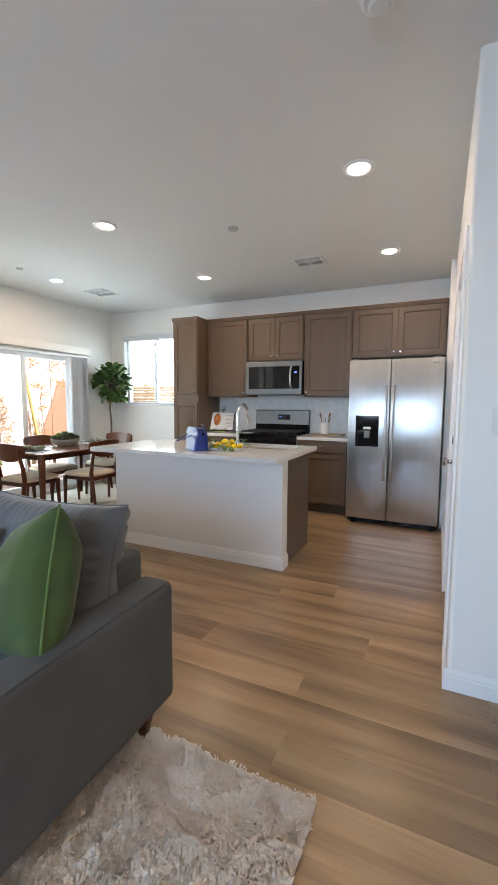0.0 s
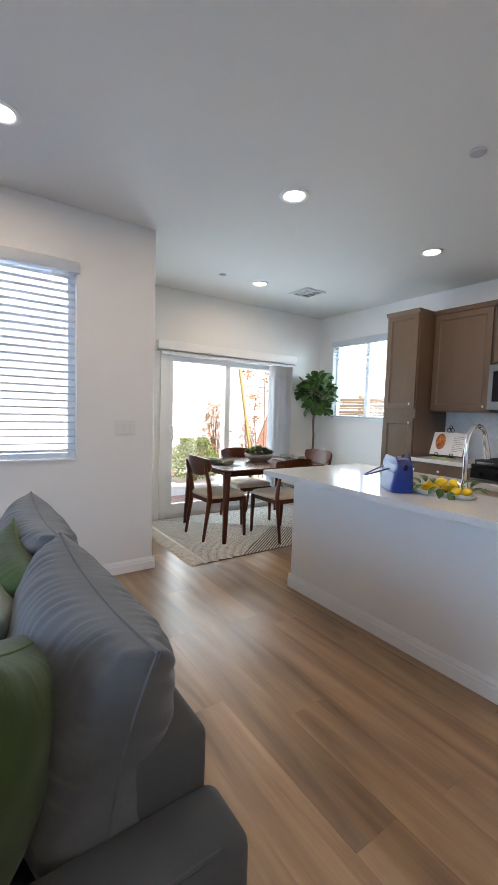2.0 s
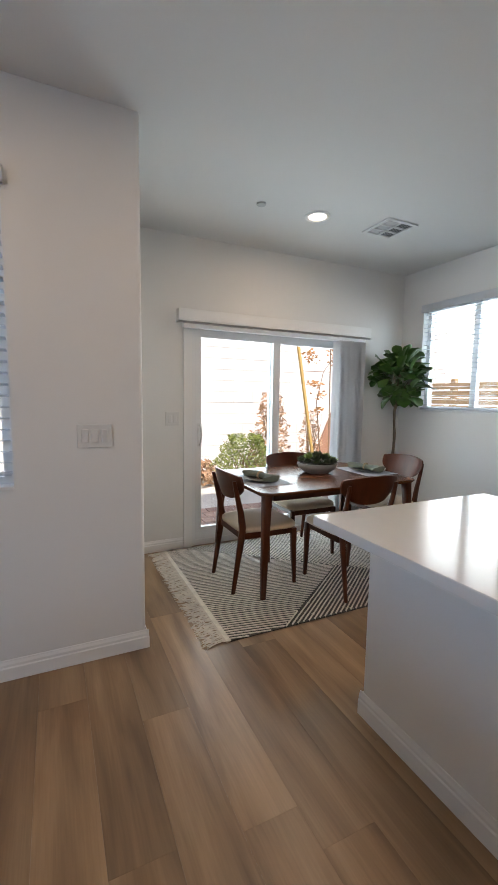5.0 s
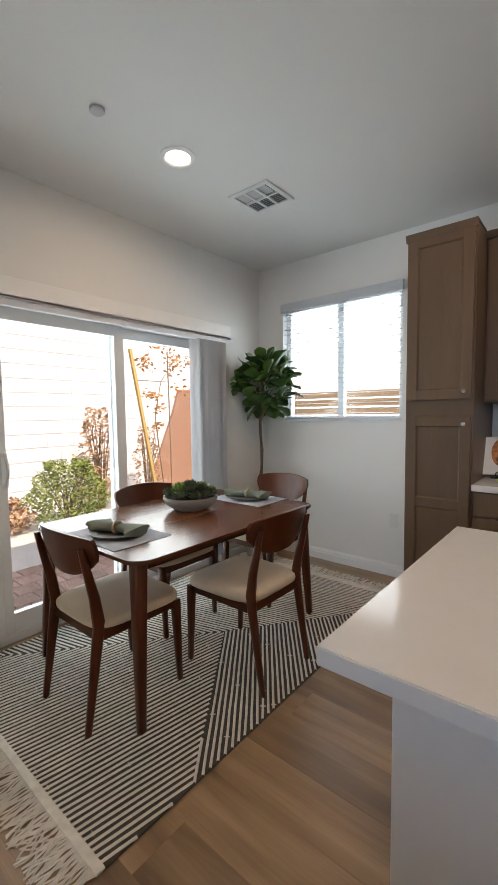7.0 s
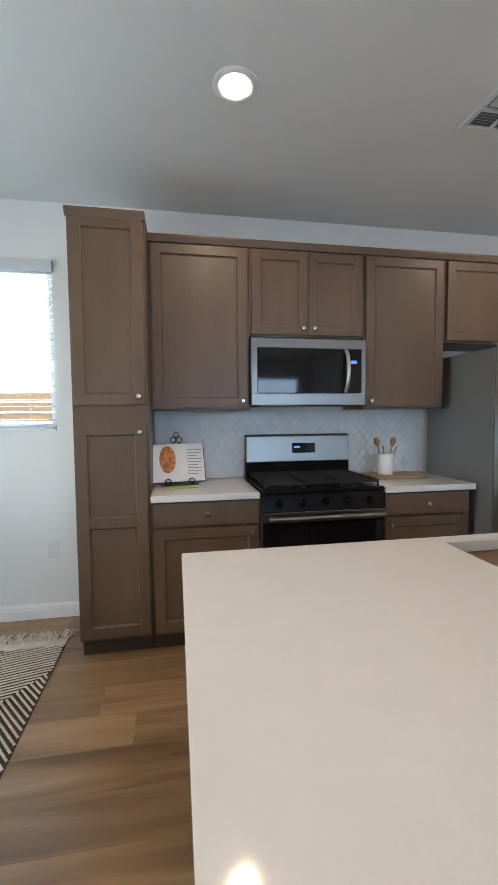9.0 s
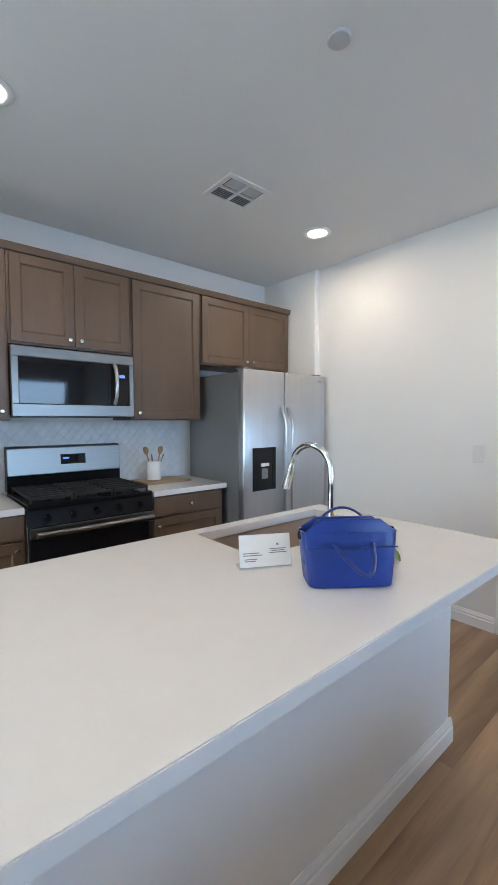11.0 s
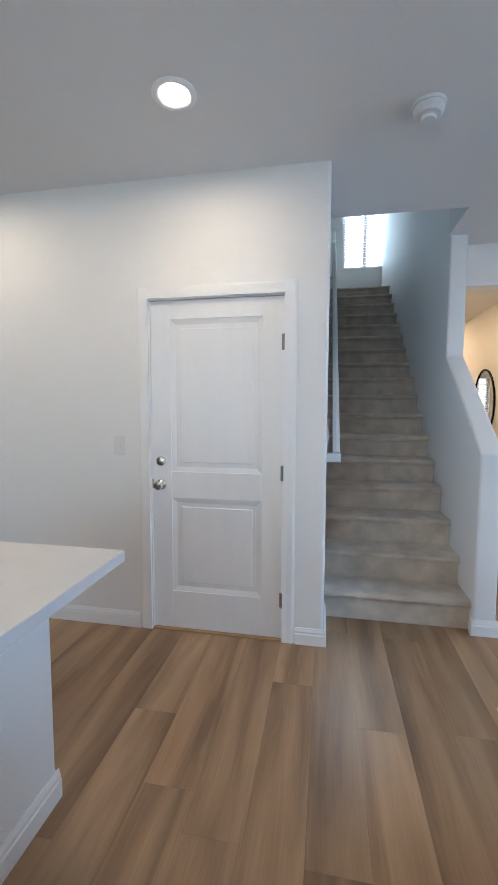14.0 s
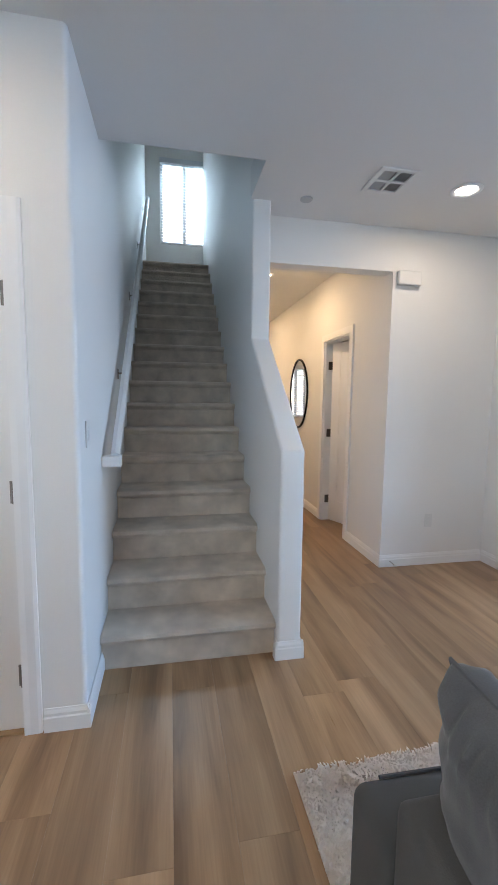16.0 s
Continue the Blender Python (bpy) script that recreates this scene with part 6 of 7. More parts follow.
def fig_tree():
    X, Y = -4.47, 5.55
    t = thing("fiddle_leaf_fig", (X, Y, 0), "potted fiddle-leaf fig tree with large glossy leaves", "houseplant")
    smooth(part("pot", lathe([(0, 0), (0.13, 0), (0.14, 0.01), (0.165, 0.30), (0.168, 0.32), (0.155, 0.32), (0.15, 0.28), (0, 0.27)], 36), M_POT, t))
    part("soil", lathe([(0.15, 0.272), (0, 0.285)], 24), M_SOIL, t)
    rng = random.Random(8)
    tr = []
    for i in range(15):
        z = 0.26 + 1.06 * i / 14
        tr.append((0.006 * math.sin(i * 0.9) + (0.006 if i > 9 else 0), 0.006 * math.cos(i * 0.7), z))
    smooth(part("trunk", tube(tr, [0.017 - 0.004 * i / 14 + 0.002 * math.sin(i * 2.1) for i in range(15)], 12), M_BARK, t))
    crown = part("branch", merge(*[tube([(0.01, 0, 1.28 + 0.04 * k), (0.05 * math.cos(k * 1.3), 0.05 * math.sin(k * 1.3), 1.40 + 0.05 * k), (0.14 * math.cos(k * 1.3), 0.14 * math.sin(k * 1.3), 1.52 + 0.05 * k)], [0.009, 0.007, 0.004], 8) for k in range(7)]), M_BARK, t)
    shapes = []
    for s in range(4):
        o = leaf_mesh(0.185 + 0.02 * s, 0.185 + 0.02 * s, 0.25 + 0.10 * s, 8, 0.04, True)
        shapes.append(o)
    meshes = []
    for s, bmx in enumerate(shapes):
        me = bpy.data.meshes.new("leaf")
        bmx.to_mesh(me)
        bmx.free()
        me.materials.append(M_LEAF)
        me.polygons.foreach_set("use_smooth", [True] * len(me.polygons))
        meshes.append(me)
    for i in range(115):
        o = new("leaf", meshes[i % 4])
        o.parent = t
        ph = rng.random() * 2 * math.pi
        v = rng.uniform(-0.85, 1.0)
        rr = math.sqrt(max(0.05, 1 - v * v)) * rng.uniform(0.3, 0.85)
        cx, cz = 0.045, 1.575
        p = Vector((cx + 0.245 * rr * math.cos(ph), -0.01 + 0.245 * rr * math.sin(ph), cz + 0.23 * v))
        o.matrix_local = Matrix.Translation(p) @ pose(0, 0, 0, 0, 0, math.degrees(ph) - 90 + rng.uniform(-40, 40)) @ pose(0, 0, 0, rng.uniform(-50, 65) + v * 20, rng.uniform(-45, 45), 0) @ Matrix.Scale(rng.uniform(0.60, 0.92), 4)
    for i, (dx, dz, an) in enumerate(((0.20, 1.62, -60), (0.27, 1.58, -85), (0.29, 1.68, -100), (0.24, 1.50, -75), (0.20, 1.44, -110), (0.24, 1.74, -70), (0.33, 1.60, -80), (0.30, 1.49, -95), (0.27, 1.78, -60), (0.16, 1.36, -120), (0.34, 1.66, -70))):
        o = new("leaf", meshes[i % 4])
        o.parent = t
        o.matrix_local = pose(dx, 0.05 - 0.02 * i, dz, -10 + 8 * i, 10, an) @ Matrix.Scale(0.7, 4)


fig_tree()


def striped_rug():
    x0, x1, y0, y1 = -4.645, -3.155, 3.105, 5.46
    r = thing("area_rug", ((x0 + x1) / 2, (y0 + y1) / 2, 0), "flatwoven charcoal rug with ivory zigzag stripes and fringe", "rug")
    W, L = (x1 - x0) / 2, (y1 - y0) / 2
    part("backing", box(-W, -L, 0.0005, W, L, 0.007, 0.002), M_RUGDARK, r, "charcoal woven ground")
    # ivory cords: parallel lines, turned from one triangle to the next
    P = 0.0250
    bits = []

    def cord(a, b):
        d = Vector((b[0] - a[0], b[1] - a[1], 0))
        if d.length < 0.02:
            return
        s = d.normalized().cross(Vector((0, 0, 1))) * 0.0062
        n = max(1, int(d.length / 0.11))
        bits.append((Vector((*a, 0)), d, s, n))

    def clip(poly, ang):
        """Cords at an angle across a convex polygon."""
        dx, dy = math.cos(radians(ang)), math.sin(radians(ang))
        nx, ny = -dy, dx
        lo, hi = min(nx * p[0] + ny * p[1] for p in poly), max(nx * p[0] + ny * p[1] for p in poly)
        c = math.floor(lo / P) * P + P / 2
        while c < hi:
            hits = []
            for i, p in enumerate(poly):
                q = poly[(i + 1) % len(poly)]
                u, v = nx * p[0] + ny * p[1] - c, nx * q[0] + ny * q[1] - c
                if (u < 0) != (v < 0):
                    f = u / (u - v)
                    hits.append((p[0] + (q[0] - p[0]) * f, p[1] + (q[1] - p[1]) * f))
            if len(hits) == 2:
                cord(*hits)
            c += P

    ay, bx, by = -L + 0.36, 0.105, -L + 1.205
    E1 = 0.004
    # three fields meeting at one point: near field, side triangle, far field
    clip([(-W + E1, -L + E1), (W - E1, -L + E1), (W - E1, ay), (bx, by), (-W + E1, by - 1.04)], 80)
    clip([(W - E1, ay + 0.004), (W - E1, by + 0.852), (bx + 0.004, by + 0.004)], 128)
    clip([(-W + E1, by - 1.032), (bx, by + 0.008), (W - E1, by + 0.856), (W - E1, L - E1), (-W + E1, L - E1)], 14)
    verts, faces = [], []
    rng = random.Random(2)
    # short ivory ticks of weft that cross the dark bands
    for a, d, s, n in list(bits):
        along = d.normalized()
        for k in range(int(d.length / 0.30)):
            if rng.random() < 0.25:
                q = a + d * rng.random()
                bits.append((q - s.normalized() * P * 0.5, s.normalized() * P, along * 0.0013, 1))
    for a, d, s, n in bits:
        base = len(verts)
        for i in range(n + 1):
            p = a + d * (i / n) + s * rng.uniform(-0.22, 0.22)
            for f, z in ((-1, 0.006), (-0.55, 0.0105), (0.55, 0.0105), (1, 0.006)):
                verts.append((p.x + s.x * f, p.y + s.y * f, z))
        for i in range(n):
            for k in range(3):
                q = base + i * 4 + k
                faces.append((q, q + 1, q + 5, q + 4))
    me = bpy.data.meshes.new("cord_weave")
    me.from_pydata(verts, [], faces)
    me.materials.append(M_RUGCORD)
    o = new("cord_weave", me)
    o.parent = r
    tagged(o, "ivory cord stripes", "", "", "stuff")
    for sy in (-1, 1):
        part("end_band", box(-W, sy * (L - 0.012) - 0.03 if sy > 0 else -L - 0.02, 0.001, W, sy * L + (0.02 if sy > 0 else 0.012), 0.011, 0.003), M_RUGCORD, r, "ivory woven end band")
        verts, faces = [], []
        nn = 260
        for i in range(nn):
            x = -W + 2 * W * (i + 0.5) / nn
            ln = 0.115 + 0.035 * rng.random()
            px, py, pz = x, sy * (L + 0.015), 0.006
            ang = 0.75 * noise.noise(Vector((i * 0.16, sy, 0))) + rng.uniform(-0.18, 0.18)
            w = 0.0042
            base = len(verts)
            seg = 5
            for k in range(seg + 1):
                t = k / seg
                verts += [(px - w, py, pz + 0.001), (px, py, pz + 0.004), (px + w, py, pz + 0.001)]
                ang += rng.uniform(-0.25, 0.25)
                px += math.sin(ang) * ln / seg
                py += sy * math.cos(ang) * ln / seg
                pz = max(0.001, 0.006 - 0.004 * t + rng.uniform(-0.001, 0.003))
            for k in range(seg):
                q = base + k * 3
                faces += [(q, q + 1, q + 4, q + 3), (q + 1, q + 2, q + 5, q + 4)]
        me = bpy.data.meshes.new("fringe")
        me.from_pydata(verts, [], faces)
        me.materials.append(M_RUGCORD)
        o = new("fringe", me)
        o.parent = r
        tagged(o, "loose ivory fringe", "", "", "stuff")


striped_rug()

# ---- living room ----


def puff(w, h, d, dome=1.0):
    """A stuffed boxy back cushion with wrinkles."""
    bm = box(-w / 2, -d / 2, 0, w / 2, d / 2, h)
    bmesh.ops.subdivide_edges(bm, edges=bm.edges[:], cuts=15, use_grid_fill=True)
    for v in bm.verts:
        u, s, t = v.co.x / (w / 2), v.co.y / (d / 2), v.co.z / h * 2 - 1
        r = (abs(u) ** 6 + abs(t) ** 6) ** (1 / 6)
        bulge = (1 - min(1, r) ** 3)
        v.co.y = s * d / 2 * (0.50 + 0.62 * bulge)
        k = 1 - 0.06 * abs(s) ** 2
        v.co.x = u * w / 2 * k * (1 - 0.03 * (1 - abs(t)) * abs(u) ** 5)
        v.co.z = h / 2 + t * h / 2 * k * (1 - 0.05 * (1 - u * u) * abs(t) ** 5 * (t > 0))
        wr = noise.noise(Vector((u * 6 + t * 1.5, t * 1.8 + s, 4.2))) * 0.018 * (0.3 + abs(t)) + noise.noise(Vector((u * 3, t * 3, s * 2))) * 0.012
        v.co.y += wr * (1 if s > 0 else -1)
        v.co.z += wr * 0.8 * (t > 0.6)
    bmesh.ops.smooth_vert(bm, verts=bm.verts[:], factor=0.5, use_axis_x=True, use_axis_y=True, use_axis_z=True)
    bmesh.ops.recalc_face_normals(bm, faces=bm.faces[:])
    return bm


SX = -0.60


def seam_loop(w, h, r):
    """Piping round the seam of a pillow."""
    pts = []
    for a, b in (((-1, -1), (1, -1)), ((1, -1), (1, 1)), ((1, 1), (-1, 1)), ((-1, 1), (-1, -1))):
        for k in range(10):
            f = k / 10
            u, v = a[0] + (b[0] - a[0]) * f, a[1] + (b[1] - a[1]) * f
            inn = 1 - 0.112 * (1 - min(abs(u), abs(v)) ** 2)
            pts.append((u * w / 2 * (inn if abs(u) > abs(v) else 1), 0, v * h / 2 * (inn if abs(v) >= abs(u) else 1)))
    pts.append(pts[0])
    return tube(pts, r, 6)


def sofa():
    s = thing("sofa", (-1.56, 1.35, 0), "dark grey velvet sofa on tapered wooden legs", "sofa")
    xo = SX + 1.56          # outer face of the arm
    yb = 1.770 - 1.35       # rear face of the back
    smooth(part("seat_base", box(-xo + 0.155, -0.44, 0.14, xo - 0.155, yb - 0.16, 0.32, 0.02, 3), M_SOFA, s), 50)
    smooth(part("back_frame", box(-xo + 0.145, yb - 0.155, 0.14, xo - 0.145, yb, 0.72, 0.022, 3), M_SOFA, s), 50)
    for sx in (-1, 1):
        x0, x1 = sorted((sx * xo, sx * (xo - 0.15)))
        arm = smooth(part("arm", prism([(-0.46, 0.13), (yb + 0.012, 0.13), (yb + 0.012, 0.615), (-0.46, 0.60)], "x", x0, x1, 0.032, 5), M_SOFA, s), 50)
        part("welt", merge(tube([(sx * (xo - 0.012), -0.44, 0.594), (sx * (xo - 0.012), yb - 0.05, 0.613)], 0.004, 6)), M_SOFA, arm)
    for i in range(2):
        w = xo - 0.16
        smooth(part("seat_cushion", moved(puff(w - 0.01, 0.72, 0.17), pose((-0.5 + i) * w, -0.47, 0.395, -90)), M_CUSH, s), 60)
    for sx in (-1, 1):
        for y in (-0.40, yb - 0.10):
            smooth(part("leg", taper((sx * (xo - 0.075), y, 0.0), (sx * (xo - 0.06), y, 0.14), 0.014, 0.026, 0.004), M_WALNUT, s), 50)
    for x, rz, h in ((0.465, 1, 0.45), (-0.325, -1, 0.44)):
        c = thing("back_cushion", (-1.56 + x, 1.540, 0.47), "loose plump grey velvet back cushion on the sofa", "cushion", "sofa back cushions", rz)
        H = h + 0.03
        up = pose(0, 0, 0, -12) @ pose(0, 0, H / 2 - 0.01)
        smooth(part("pad", moved(pillow(0.78, H, 0.29, 84, pleat=0.013, sharp=0.40), up), M_CUSH, c), 60)
        smooth(part("piping", moved(seam_loop(0.78, H, 0.0048), up), M_CUSH, c))


sofa()


def throw_pillow(at, rot, w, material, label, piping, d=0.17):
    p = thing("throw_pillow", (0, 0, 0), label, "pillow", "throw pillows on the sofa")
    p.matrix_world = pose(*at, *rot)
    smooth(part("pad", pillow(w, w, d, 48, pleat=0.005, sharp=0.50), material, p), 60)
    if piping:
        smooth(part("piping", seam_loop(w, w, 0.0042), piping, p, "lighter green piping"))


throw_pillow((-0.885, 1.385, 0.695), (-14, -22, -26), 0.46, M_GREEN, "green velvet throw pillow with piped edge", M_PIPING, 0.25)
throw_pillow((-1.36, 1.36, 0.66), (-30, 0, -10), 0.44, M_SAGE, "pale sage velvet throw pillow", None)
throw_pillow((-1.56, 1.44, 0.69), (-24, 6, 2), 0.46, M_GREEN, "green velvet throw pillow leaning behind another", M_PIPING)


def shag_rug():
    x0, x1, y0, y1 = -2.65, 0.012, -0.75, 1.70
    r = thing("shag_rug", (x0, y0, 0), "thick cream shag rug under the sofa", "rug")
    W, L = x1 - x0, y1 - y0
    part("backing", box(0, 0, 0.0005, W, L, 0.010, 0.003), M_SHAG, r)
    rng = np.random.RandomState(4)
    verts, faces = [], []

    def tufts(xa, xb, ya, yb, dens, hgt, wid):
        n = int((xb - xa) * (yb - ya) * dens)
        P = np.stack([rng.uniform(xa, xb, n), rng.uniform(ya, yb, n)], 1)
        for px, py in P:
            f = noise.noise(Vector((px * 6, py * 6, 0))) * 3.4 + noise.noise(Vector((px * 17, py * 17, 3.0))) * 1.4
            a = f * 2.0 + rng.uniform(-0.7, 0.7)
            h = hgt * rng.uniform(0.75, 1.1) * (0.78 + 0.6 * abs(noise.noise(Vector((px * 11, py * 11, 9.0)))))
            ln = h * rng.uniform(0.35, 0.95)
            dx, dy = math.cos(a), math.sin(a)
            b = len(verts)
            w = wid * rng.uniform(0.7, 1.2)
            verts.extend([(px - dy * w, py + dx * w, 0.008), (px + dy * w, py - dx * w, 0.008),
                          (px + dx * ln * 0.45 + dy * w, py + dy * ln * 0.45 - dx * w, 0.008 + h * 0.8), (px + dx * ln * 0.45 - dy * w, py + dy * ln * 0.45 + dx * w, 0.008 + h * 0.8),
                          (px + dx * ln, py + dy * ln, 0.008 + h * 0.86)])
            faces.extend([(b, b + 1, b + 2, b + 3), (b + 3, b + 2, b + 4)])
    # dense where the floor is open, sparse under the sofa
    tufts(W - 0.95, W, 0.9, L, 17000, 0.026, 0.0042)
    tufts(W - 0.95, W, 0.0, 0.9, 5000, 0.030, 0.0045)
    tufts(0.0, W - 0.95, 0.0, L, 1500, 0.028, 0.007)
    me = bpy.data.meshes.new("shag_tuft")
    me.from_pydata(verts, [], faces)
    me.materials.append(M_SHAG)
    o = new("shag_tuft", me)
    o.parent = r
    tagged(o, "long cream pile", "", "", "stuff")


shag_rug()

# ---- yard ----
# added glowing boards make the sky burn out to white through the windows
M_SKY_GLOW = glow("white_sky_glow", (1.0, 1.0, 1.0), 0.6)
setting("backdrop", box(-90, 70, -0.2, 60, 70.1, 60), M_SKY_GLOW, "glowing white board standing in for overexposed sky above the neighbouring yards", "sky")
setting("backdrop", box(-70.1, -60, -0.2, -70, 69.9, 60), M_SKY_GLOW, "glowing white board standing in for overexposed sky behind the garden wall", "sky")
setting("ground", box(-300, -300, -0.22, 300, 300, -0.16), M_GROUND, "dry bare earth of the yard", "ground")
setting("patio_slab", merge(box(-6.05, 2.3, -0.155, -4.86, 6.3, -0.075)), M_CONC, "pale concrete bed under the pavers", "patio")
pav = tagged(thing("patio", (-6.0, 2.4, -0.075), "", ""), "reddish brown paver patio outside the sliding door", "patio", "", "structure")
pm = None
for i in range(6):
    for j in range(18):
        if pm is None:
            bm = box(-0.093, -0.093, 0, 0.093, 0.093, 0.05, 0.006, 1)
            o = part("paver", bm, M_PAVER, pav)
            pm = o.data
        else:
            o = new("paver", pm)
            o.parent = pav
        o.location = (0.10 + i * 0.192, 0.10 + j * 0.192 + (i % 2) * 0.096, 0)
setting("pavement", box(-8.4, -3.0, -0.155, -6.06, 9.0, -0.06), M_CONC, "pale gravel strip along the garden wall", "pavement")


def block_wall():
    w = tagged(thing("garden_wall", (-8.45, 6.5, -0.16), "", ""), "pale concrete block garden wall in sunlight", "wall", "", "structure")
    part("mortar", box(-0.17, -11.0, 0, -0.008, 4.6, 3.2), M_MORTAR, w)
    me = None
    for r in range(15):
        for i in range(20):
            y = -3.6 + i * 0.41 + (r % 2) * 0.205
            if me is None:
                o = part("block", box(-0.05, -0.2, 0.006, 0.0, 0.2, 0.198, 0.004, 1), M_BLOCK, w)
                me = o.data
            else:
                o = new("block", me)
                o.parent = w
            o.location = (0, y, r * 0.205)


block_wall()


def side_fence():
    f = thing("yard_fence", (-4.0, 8.3, -0.16), "tan horizontal slat fence in the yard", "fence")
    for i in range(14):
        part("board", box(-4.2, -0.012, 0.10 + i * 0.125, 4.4, 0.012, 0.10 + i * 0.125 + 0.105, 0.003), M_FENCE, f)
    for x in (-4.1, -2.0, 0.1, 2.2, 4.3):
        part("post", box(x - 0.045, 0.013, 0, x + 0.045, 0.10, 1.9, 0.004), M_FENCE, f)


side_fence()
# brown panel on the block wall; its outline follows the diagonal shadow edge
g = thing("garden_gate", (-8.36, 8.0, -0.16), "reddish brown garden wall panel, its slanted edge cut to a shadow line", "garden panel")
part("panel", prism([(-0.95, 0.02), (1.4, 0.02), (1.4, 1.95), (-0.12, 1.95), (-0.24, 1.60)], "x", -0.03, 0.03), M_SHADED_PANEL, g)
part("cap", box(-0.045, -0.12, 1.951, 0.045, 1.4, 1.99, 0.004), M_SHADED_PANEL, g)
for y in (0.25, 1.2):
    part("batten", box(0.031, y, 0.03, 0.05, y + 0.05, 1.94, 0.003), M_SHADED_PANEL, g)


def shrub(at, r, h, n, leaf, label, cat, seed, size, twigs=14):
    s = thing(cat.replace(" ", "_"), at, label, cat)
    rng = random.Random(seed)
    bits = []
    for k in range(twigs):
        a, e = rng.random() * 6.28, rng.uniform(0.3, 1.0)
        bits.append(tube([(0.03 * math.cos(a), 0.03 * math.sin(a), 0), (r * 0.4 * e * math.cos(a), r * 0.4 * e * math.sin(a), h * 0.5), (r * 0.85 * e * math.cos(a + 0.3), r * 0.85 * e * math.sin(a + 0.3), h * rng.uniform(0.7, 0.98))], [0.012, 0.008, 0.003], 5))
    part("twigs", merge(*bits), M_TWIG, s)
    verts, faces = [], []
    for i in range(n):
        a, v = rng.random() * 6.28, rng.random()
        rr = r * (0.35 + 0.65 * math.sqrt(rng.random())) * (0.65 + 0.5 * math.sin(math.pi * min(1, v + 0.15))) * (0.8 + 0.3 * noise.noise(Vector((a * 1.3, v * 4, seed))))
        c = Vector((rr * math.cos(a), rr * math.sin(a), h * (0.12 + 0.9 * v)))
        m = Euler((rng.uniform(-1, 1), rng.uniform(-1, 1), rng.random() * 6.28)).to_matrix()
        l, w = size * rng.uniform(0.6, 1.2), size * 0.42
        b = len(verts)
        for p in ((0, -l / 2, 0), (w / 2, 0, 0.006), (0, l / 2, 0), (-w / 2, 0, 0.006)):
            verts.append(tuple(c + m @ Vector(p)))
        faces.append((b, b + 1, b + 2, b + 3))
    me = bpy.data.meshes.new("leaves")
    me.from_pydata(verts, [], faces)
    me.materials.append(leaf)
    o = new("leaves", me)
    o.parent = s
    tagged(o, "small leaves", "", "", "stuff")


shrub((-7.3, 5.1, -0.07), 0.56, 0.82, 2600, M_BUSH, "sunlit yellow-green garden shrub against the wall", "shrub", 5, 0.07)
# the two upright dry plants also fill in the tan shadow seen on the wall
shrub((-7.8, 5.85, -0.07), 0.38, 1.5, 1000, M_DRY, "dry brown upright plant, also standing in for tan plant shadow on the wall", "dry shrub", 9, 0.09, 22)
shrub((-7.8, 6.7, -0.07), 0.26, 1.2, 420, M_DRY, "dry brown upright plant, also standing in for tan plant shadow on the wall", "dry shrub", 21, 0.08, 16)
shrub((-7.5, 4.35, -0.07), 0.38, 0.42, 700, M_DRY, "low dry brown grass clump by the wall", "dry shrub", 12, 0.10)


def climbing_vine():
    v = thing("vine", (-7.0, 6.4, -0.07), "sparse rust-coloured vine climbing a thin trellis", "vine")
    part("pole", tube([(0, 0.16, 0), (0, 0.15, 1.2), (0, 0.13, 2.35)], 0.010, 8), M_TWIG, v, "thin upright pole")
    part("cross_wire", tube([(0, -0.46, 1.90), (0, 0.14, 1.90)], 0.007, 6), M_TWIG, v)
    part("stem", tube([(0.05, 0.02, 0), (0.03, -0.06, 0.7), (0.0, -0.12, 1.4), (0.0, 0.0, 1.9), (-0.02, 0.25, 2.2)], [0.012, 0.010, 0.008, 0.006, 0.004], 6), M_TWIG, v)
    rng = random.Random(31)
    verts, faces = [], []
    for cy, cz, rad, n in ((-0.26, 2.16, 0.13, 46), (0.28, 2.18, 0.20, 80), (-0.18, 1.70, 0.10, 34), (-0.06, 1.52, 0.10, 22), (-0.10, 1.25, 0.10, 16), (0.42, 1.80, 0.14, 30), (0.05, 2.42, 0.16, 36)):
        for i in range(n):
            c = Vector((rng.uniform(-1, 1) * rad, cy + rng.gauss(0, 0.55) * rad, cz + rng.gauss(0, 0.45) * rad))
            m = Euler((rng.uniform(-1.2, 1.2), rng.uniform(-1.2, 1.2), rng.random() * 6.28)).to_matrix()
            b = len(verts)
            for p in ((0, -0.035, 0), (0.02, 0, 0.006), (0, 0.04, 0), (-0.02, 0, 0.006)):
                verts.append(tuple(c + m @ Vector(p)))
            faces.append((b, b + 1, b + 2, b + 3))
    me = bpy.data.meshes.new("leaves")
    me.from_pydata(verts, [], faces)
    me.materials.append(M_RUST)
    o = new("leaves", me)
    o.parent = v
    tagged(o, "small rust-coloured leaves", "", "", "stuff")


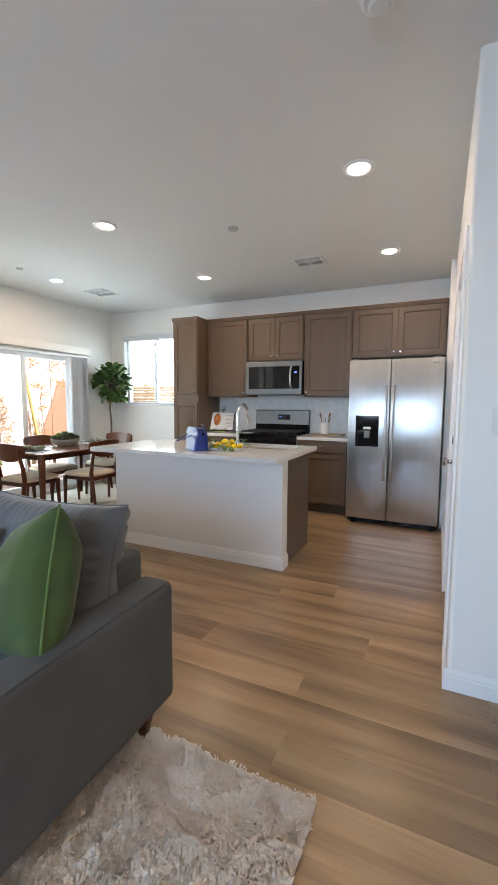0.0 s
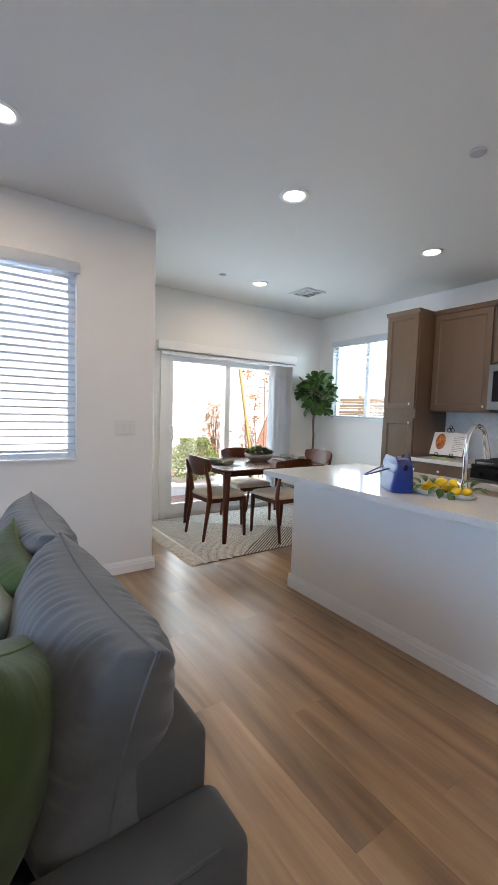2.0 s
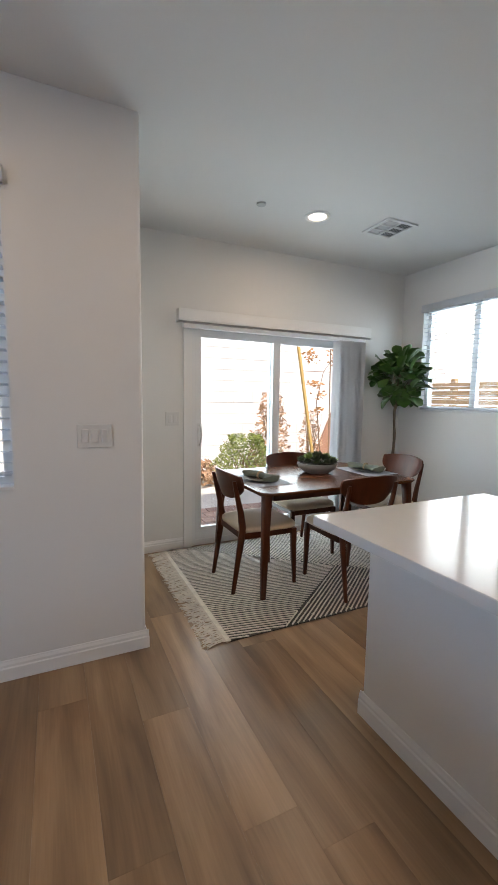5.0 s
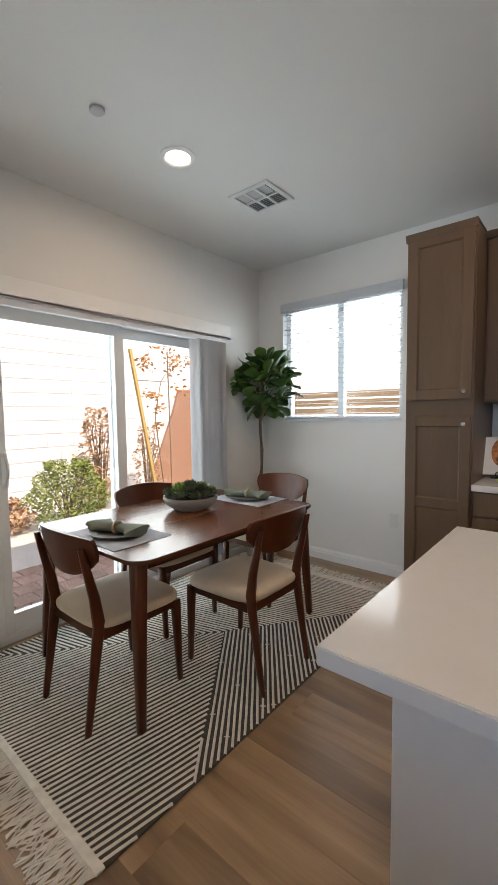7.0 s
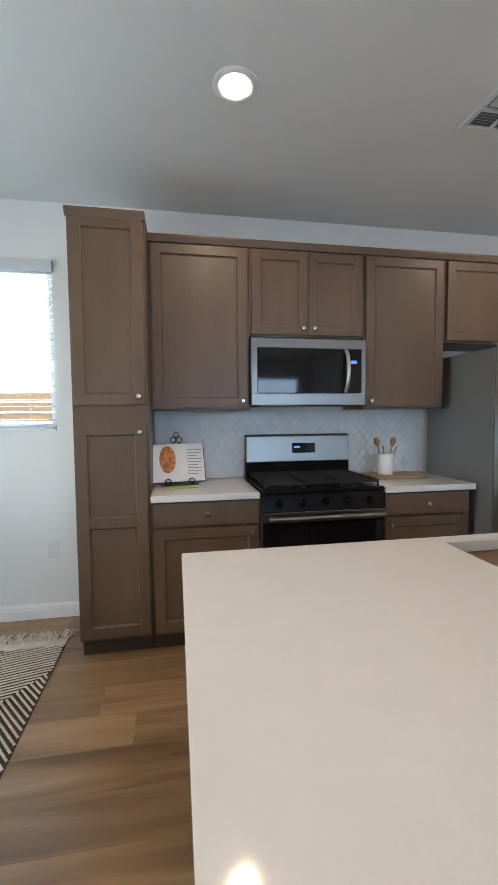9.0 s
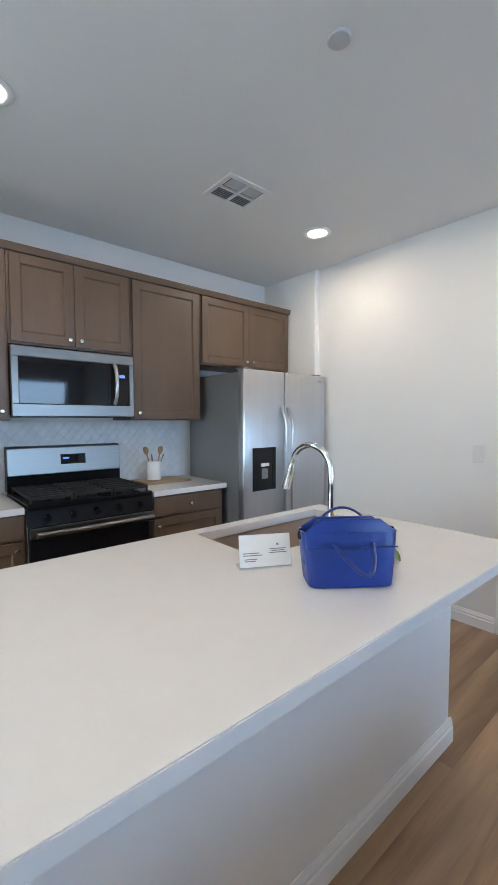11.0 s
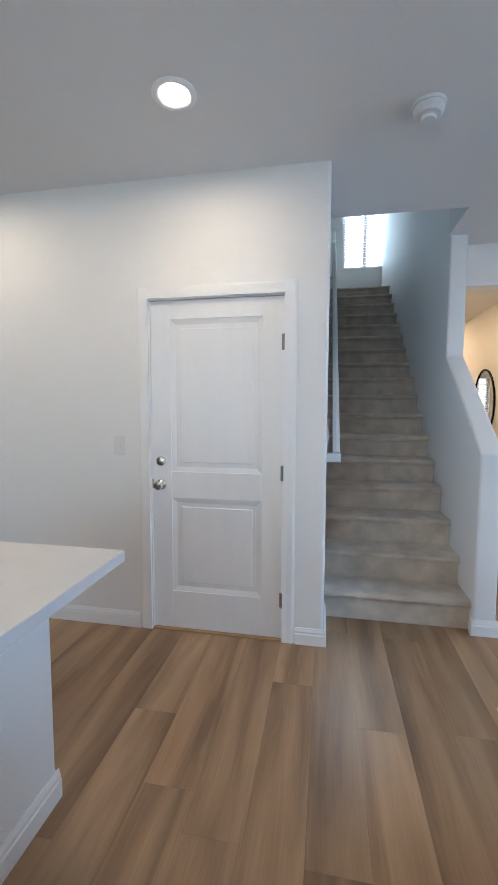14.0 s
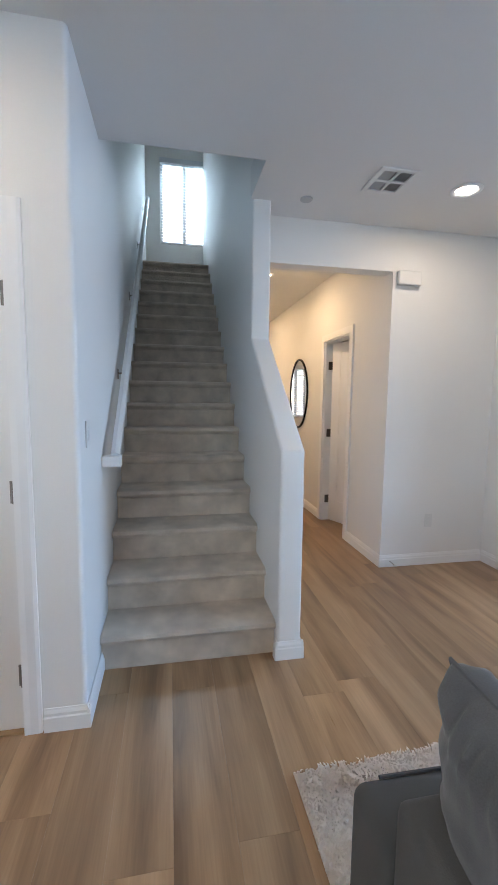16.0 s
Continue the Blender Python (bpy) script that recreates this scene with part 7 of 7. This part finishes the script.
climbing_vine()
st = thing("garden_stake", (-7.0, 6.32, -0.07), "long yellow wooden stake leaning in the garden", "stake")
part("pole", moved(box(-0.022, -0.022, 0, 0.022, 0.022, 2.36, 0.004), pose(0, 0, 0, 10.6, 0, 0)), M_STAKE, st)

# ---- floor planks ----
PW, PL = 0.203, 1.40
plank_cache = {}
floor = tagged(thing("floor", (0, 0, -0.012), "", ""), "brown oak-look vinyl plank floor", "floor", "", "structure")
rng = random.Random(5)
rows_total = int(8.05 / PW) + 1
for r in range(rows_total):
    y = -2.2 + 0.08 + (r - 1) * PW
    ya, yb = max(y, -2.198), min(y + PW, 5.818)
    if yb - ya < 0.01:
        continue
    xmin = -4.688 if ya >= 2.67 - PW else -3.31
    xmax = 0.51 if ya > 2.4 else (6.49 if ya > -1.3 else 0.95)
    x = xmin - (0.15 + 1.2 * rng.random())
    while x < xmax:
        xa, xb = max(x, xmin), min(x + PL, xmax)
        x += PL
        if xb - xa < 0.03:
            continue
        key = (round(xb - xa, 4), round(yb - ya, 4))
        if key not in plank_cache:
            w2, h2, g = (xb - xa) / 2, (yb - ya) / 2, 0.0001
            bm = bmesh.new()
            lo = [bm.verts.new((sx * (w2 - g), sy * (h2 - g), 0.004)) for sx, sy in ((-1, -1), (1, -1), (1, 1), (-1, 1))]
            md = [bm.verts.new((sx * (w2 - g), sy * (h2 - g), 0.0114)) for sx, sy in ((-1, -1), (1, -1), (1, 1), (-1, 1))]
            hi = [bm.verts.new((sx * (w2 - g - 0.0003), sy * (h2 - g - 0.0003), 0.012)) for sx, sy in ((-1, -1), (1, -1), (1, 1), (-1, 1))]
            bm.faces.new(hi)
            for k in range(4):
                bm.faces.new((lo[k], lo[(k + 1) % 4], md[(k + 1) % 4], md[k]))
                bm.faces.new((md[k], md[(k + 1) % 4], hi[(k + 1) % 4], hi[k]))
            o = part("plank", bm, M_PLANK, floor)
            plank_cache[key] = o.data
        else:
            o = new("plank", plank_cache[key])
            o.parent = floor
        o.location = ((xa + xb) / 2, (ya + yb) / 2, 0)
